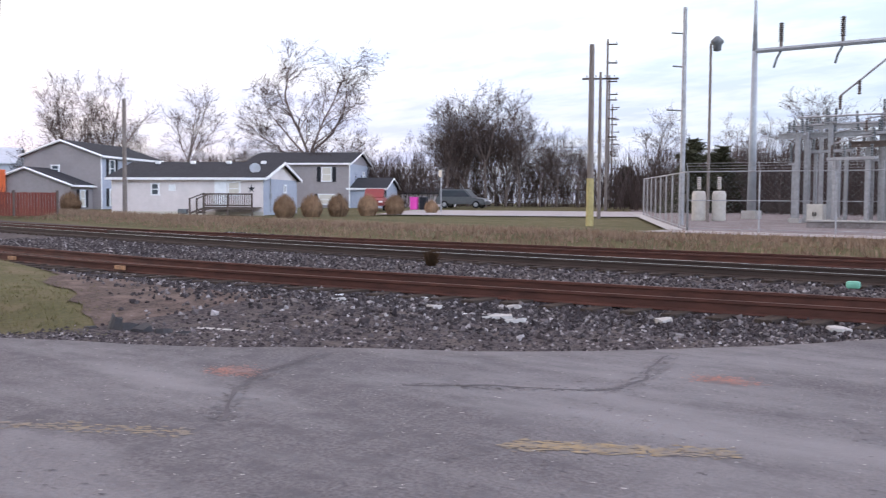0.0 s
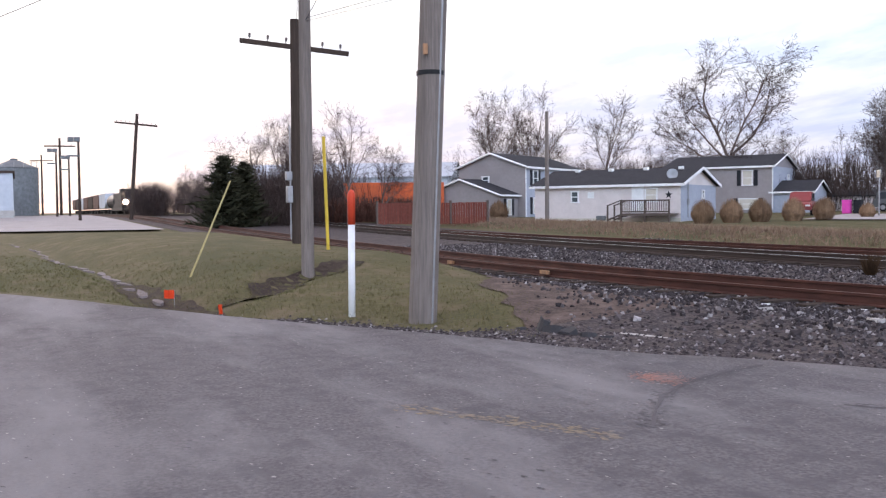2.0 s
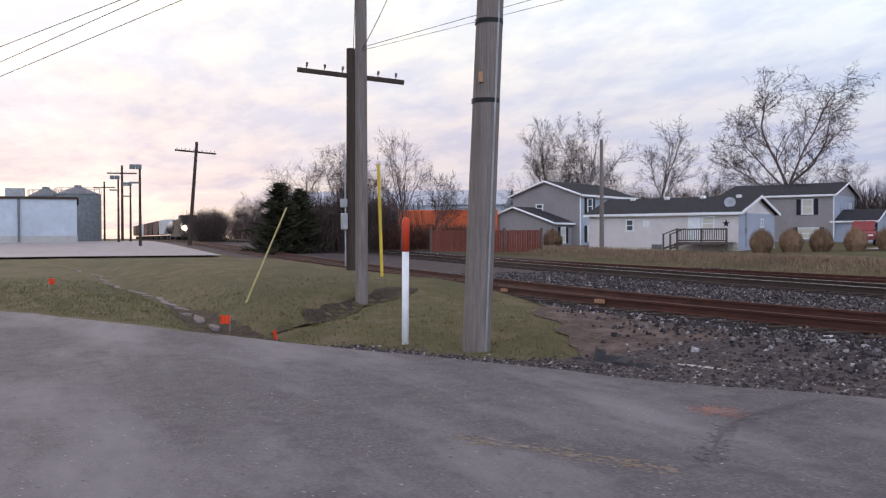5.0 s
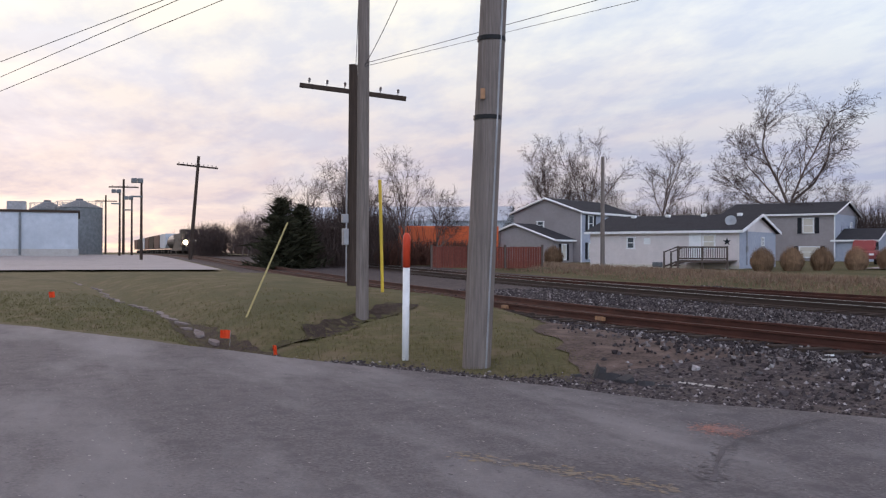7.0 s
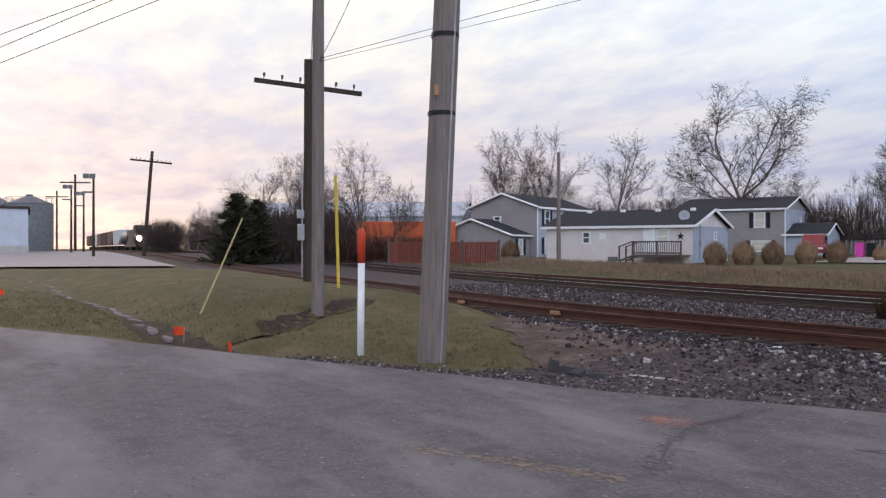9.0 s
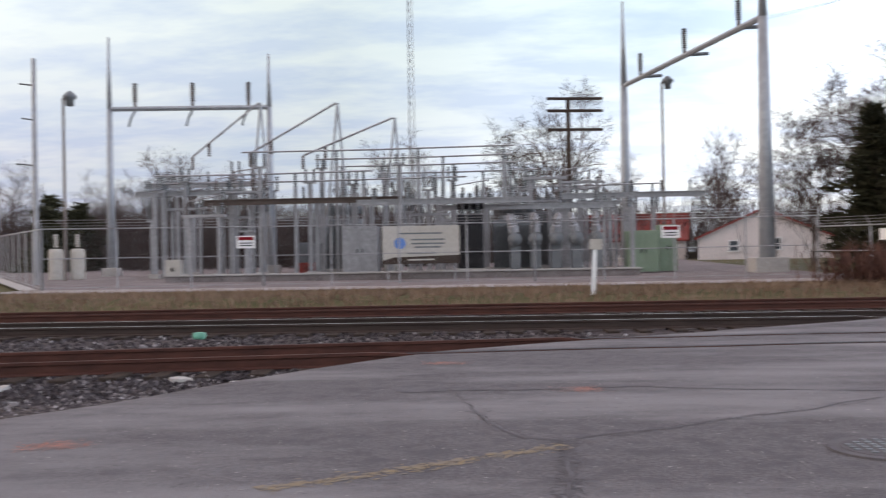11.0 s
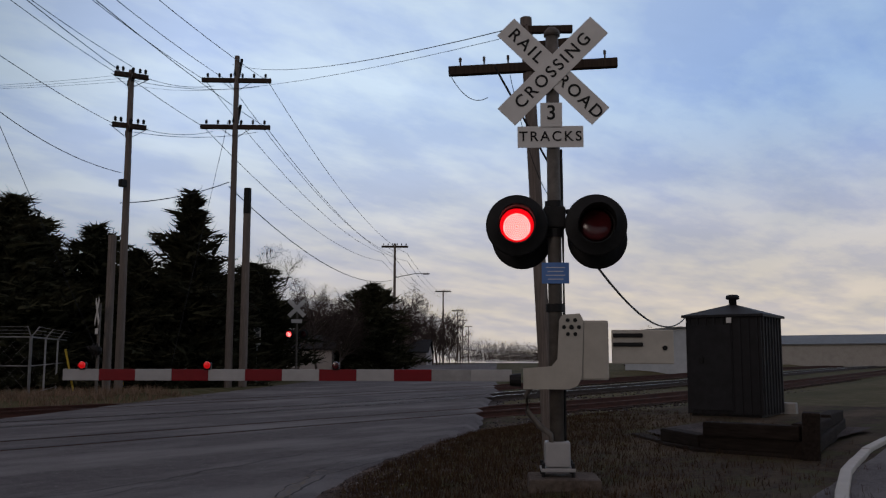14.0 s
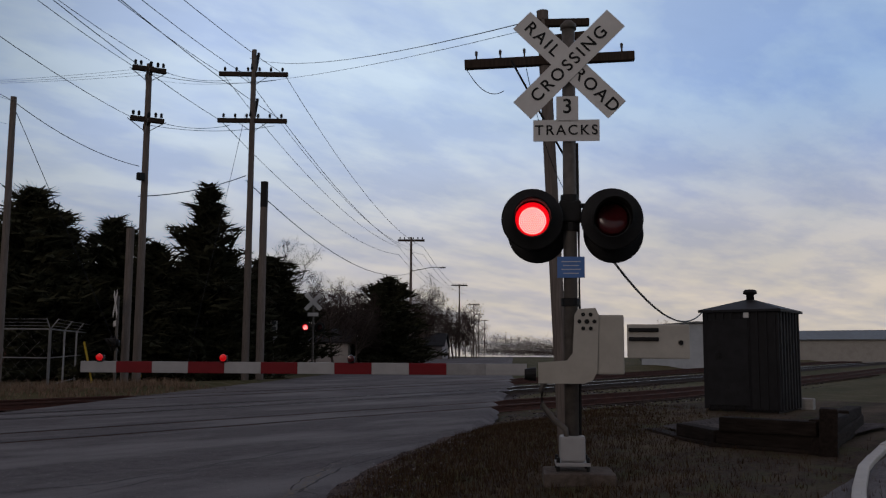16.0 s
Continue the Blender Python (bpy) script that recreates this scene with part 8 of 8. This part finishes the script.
tagged(part("tread", bm, M_XFMR, t), kind="stuff")
# white kerb beside the hut drive
pts = [(6.5, 1.35), (8.4, 1.75), (10.0, 2.05), (11.2, 2.2), (12.6, 2.36), (14.4, 2.45), (18, 2.6)]
t = thing("painted_kerb", Matrix(), "white painted concrete kerb along a drive", "kerb")
bm = bmesh.new()
for a, b in zip(pts, pts[1:]):
    a, b = Vector((*a, 0)), Vector((*b, 0))
    d = b - a
    c = (a + b) / 2
    box(bm, (0, 0, 0), (d.length + 0.03, 0.11, 0.24), pose(c.x, c.y, land_z(c.x, c.y) - 0.04, 0, 0, math.degrees(math.atan2(d.y, d.x))), bevel=0.02)
part("kerb_run", bm, M_CABWHITE, t)
rows = [[(x, y) for x in (5.5, 8, 10, 12, 14, 18, 30)] for y in (2.1, 1.2, 0, -3)]
rows = [[(x, y + 0.06 * (x - 9) - 0.12) for x, y in r] for r in rows]
drape("side_drive", [[tuple(Vector(r[j]).lerp(Vector(r[j + 1]), k / 6)) for j in range(6) for k in range(6)] + [r[-1]] for r in rows], M_ASPHALT, 0.03, "grey asphalt side drive", "driveway")

# ---- right-hand distance ----
t = shed("long_warehouse", 119.5, 6, 90, 30, 14, 0.6, 3.2, 4.3, M_CONCRETE, M_XFMR, "long low pale warehouse beyond the tracks", "warehouse")
t = shed("street_house", 52.0, 46.0, ROAD_TURN, 8, 6, 0.4, 2.2, 3.2, M_SIDINGW, M_SHINGLE, "small pale house beyond the crossing", "house", False)
t = shed("street_house", 62.0, 50.0, ROAD_TURN, 7, 6, 0.5, 2.3, 3.4, M_CREAM, M_SHINGLE, "cream house beyond the crossing", "house", False)
t = shed("street_house", 86, 62, ROAD_TURN, 9, 7, 0.6, 2.4, 3.8, M_SIDING, M_SHINGLE, "grey house farther down the street", "house", False)
t = shed("block_building", 66, 20.5, 15, 9, 8, 0.4, 3.4, 3.7, M_BARN, M_XFMR, "pale flat-roofed commercial building", "building")
for i, (x, y, m) in enumerate(((84, 40.2, M_CARR), (91.5, 38.9, M_CARW), (99, 38.0, M_CARW))):
    car(x, y, 20 + 30 * i, m, ("red", "silver", "white")[i] + " car parked beyond the tracks", i == 1)
t = thing("road_sign", pose(33.35, 34.45, ground_z(33, 34), 0, 0, FACE), "narrow white traffic sign on a post", "sign")
bm = bmesh.new()
tube(bm, (0, 0, 0), (0, 0, 2.9), 0.03, seg=8)
part("post", bm, M_GALV, t)
bm = bmesh.new()
box(bm, (0, -0.04, 2.35), (0.36, 0.01, 0.95), bevel=0.004)
pn = part("panel", bm, M_SIGNW, t)
bm = bmesh.new()
for zz in (2.65, 2.35, 2.1):
    box(bm, (0, -0.05, zz), (0.24, 0.008, 0.16))
part("writing_bar", bm, M_XFMR, pn)
for x, y, h in ((13.9, 23.2, 2.2), (25.7, 30.6, 1.9), (22.6, 29.6, 1.7)):
    t = thing("guy_guard", pose(x, y + 4, ground_z(x, y) - 0.05), "yellow plastic guy wire guard", "guy guard", "guy guards")
    bm = bmesh.new()
    tube(bm, (0, 0, 0), (-0.35, 0.15, h), 0.04, seg=8)
    part("sleeve", bm, M_YTUBE, t)


# faint dark spall marks and tar spots on the asphalt
paint_flakes("asphalt_pitting", M_PATCH, "dark pitting in the worn asphalt", lambda rng: sn(rng.uniform(-22, 24), rng.uniform(1.8, 9.2)), 10000, 99, 0.004, 0.017)
paint_flakes("asphalt_fretting", M_CONCRETE, "pale exposed stone chips in the asphalt", lambda rng: sn(rng.uniform(-16, 16), rng.uniform(1.2, 8.0)), 4500, 98, 0.004, 0.012)


# ---------------- overhead wires ----------------
def wire(a, b, sag, r=0.011, n=14):
    a, b = Vector(a), Vector(b)
    bm = bmesh.new()
    pts = [a.lerp(b, i / n) - Vector((0, 0, sag * 4 * (i / n) * (1 - i / n))) for i in range(n + 1)]
    ring(bm, pts, r, 5)
    return tagged(as_object("overhead_wire", bm, M_WIRE), "thin black overhead wire between poles", "wire", "overhead wires")


def arm_point(x, y, z, turn, off):
    return (x + math.cos(radians(turn)) * off, y + math.sin(radians(turn)) * off, z)


A = (-9.8, 4.6)
PR = (16.57, 29.86, 9.75)
wire((-15.6, 4.5, 4.5), PR, 0.05, 0.005)
wire((-15.6, 4.5, 4.45), (16.57, 29.86, 8.9), 0.1, 0.004)
wire((*A, 9.4), PR, 0.9)
for k, (zz, off) in enumerate(((12.55, -0.6), (12.9, 0.0), (10.5, -0.6))):
    wire((A[0] + 0.15 * k, A[1], 9.45 - 0.1 * k), arm_point(22.52, 30.65, zz, -25, off), 0.7 + 0.12 * k)
P3, P4, P5 = sn(89.5, 9.8), sn(150, 8.6), sn(210, 8.8)
for z0, offs in ((13.85, (-1.4, -0.4, 1.4)), (11.7, (-1.4, 1.4))):
    for j, off in enumerate(offs):
        a = arm_point(28.34, 30.99, z0, FACE + 6, off)
        wire((A[0] + 0.2 * j, A[1] - 0.2, 9.4), a, 0.8, 0.012)
        z3 = 11.75 if z0 > 12 else 11.0
        b = arm_point(*P3, z3, FACE + 5, off * 0.85)
        wire(a, b, 1.3, 0.014)
        wire(b, arm_point(*P4, 11.8 if z0 > 12 else 11.2, FACE + 5, off * 0.85), 1.0, 0.018)
for z in (12.5, 10.4):
    for off in (-0.5, 0.5):
        wire(arm_point(22.52, 30.65, z, 60, off), arm_point(28.34, 30.99, z + 1.1, FACE + 6, off * 2), 0.25)
wire((22.35, 30.8, 7.4), (28.19, 31.13, 9.2), 0.2, 0.02)
for off in (-0.55, 0.0, 0.55):
    wire(arm_point(22.52, 30.65, 12.45, -25, off), (13.05 + 0.3 * off, 44.3 - off, 12.0), 0.3, 0.006)
wire(PR, (22.35, 30.8, 8.6), 0.3, 0.014)
wire((16.6, 29.9, 9.6), (22.1, 30.4, 0.3), 0.0, 0.012)
wire((28.19, 31.13, 9.0), (*P3, 9.2), 1.6, 0.022)
wire((28.3, 31.0, 8.6), (33.5, 36.5, 0.4), 0.0, 0.01)
wire((28.1, 31.2, 12.0), (25.0, 30.9, 0.3), 0.0, 0.01)
for a, b in (((-37.75, 5.25, 11.26), (-50.99, -3.69, 9.16)), ((-37.95, 3.54, 11.13), (-50.99, -3.69, 9.86)), ((-38.0, 3.01, 11.09), (-50.99, -3.7, 10.61))):
    a, b = Vector(a), Vector(b)
    wire(a + (a - b) * 0.55, b + (b - a) * 1.2, 0.0, 0.016)
# added pole, never in view, at the far ends of the west wires
t = pole("utility_pole", -66.7, -12.4, 11.5, 0.16, 0.12, M_POLE, "wooden line pole added out of view for the wires")
wire((-15.55, 4.5, 8.3), (-23.4, 6.6, 5.9), 0.3, 0.008)
wire((-15.6, 4.53, 4.45), (-9.7, 4.75, 8.6), 0.5, 0.006)
# cable from the mast to the hut, loose drops on the line pole
wire((7.95, 3.72, 2.15), (19.14, 7.02, 2.2), 0.36, 0.013)
wire((9.3, 6.3, 4.8), (9.55, 5.9, 4.5), 0.15, 0.005)
wire((9.75, 5.7, 4.8), (10.1, 5.3, 3.2), 0.25, 0.005)
wire((10.0, 5.6, 5.5), (28.19, 31.13, 14.6), 0.4, 0.007)
wire((10.0, 5.6, 5.4), (22.35, 30.8, 12.2), 0.5, 0.004)
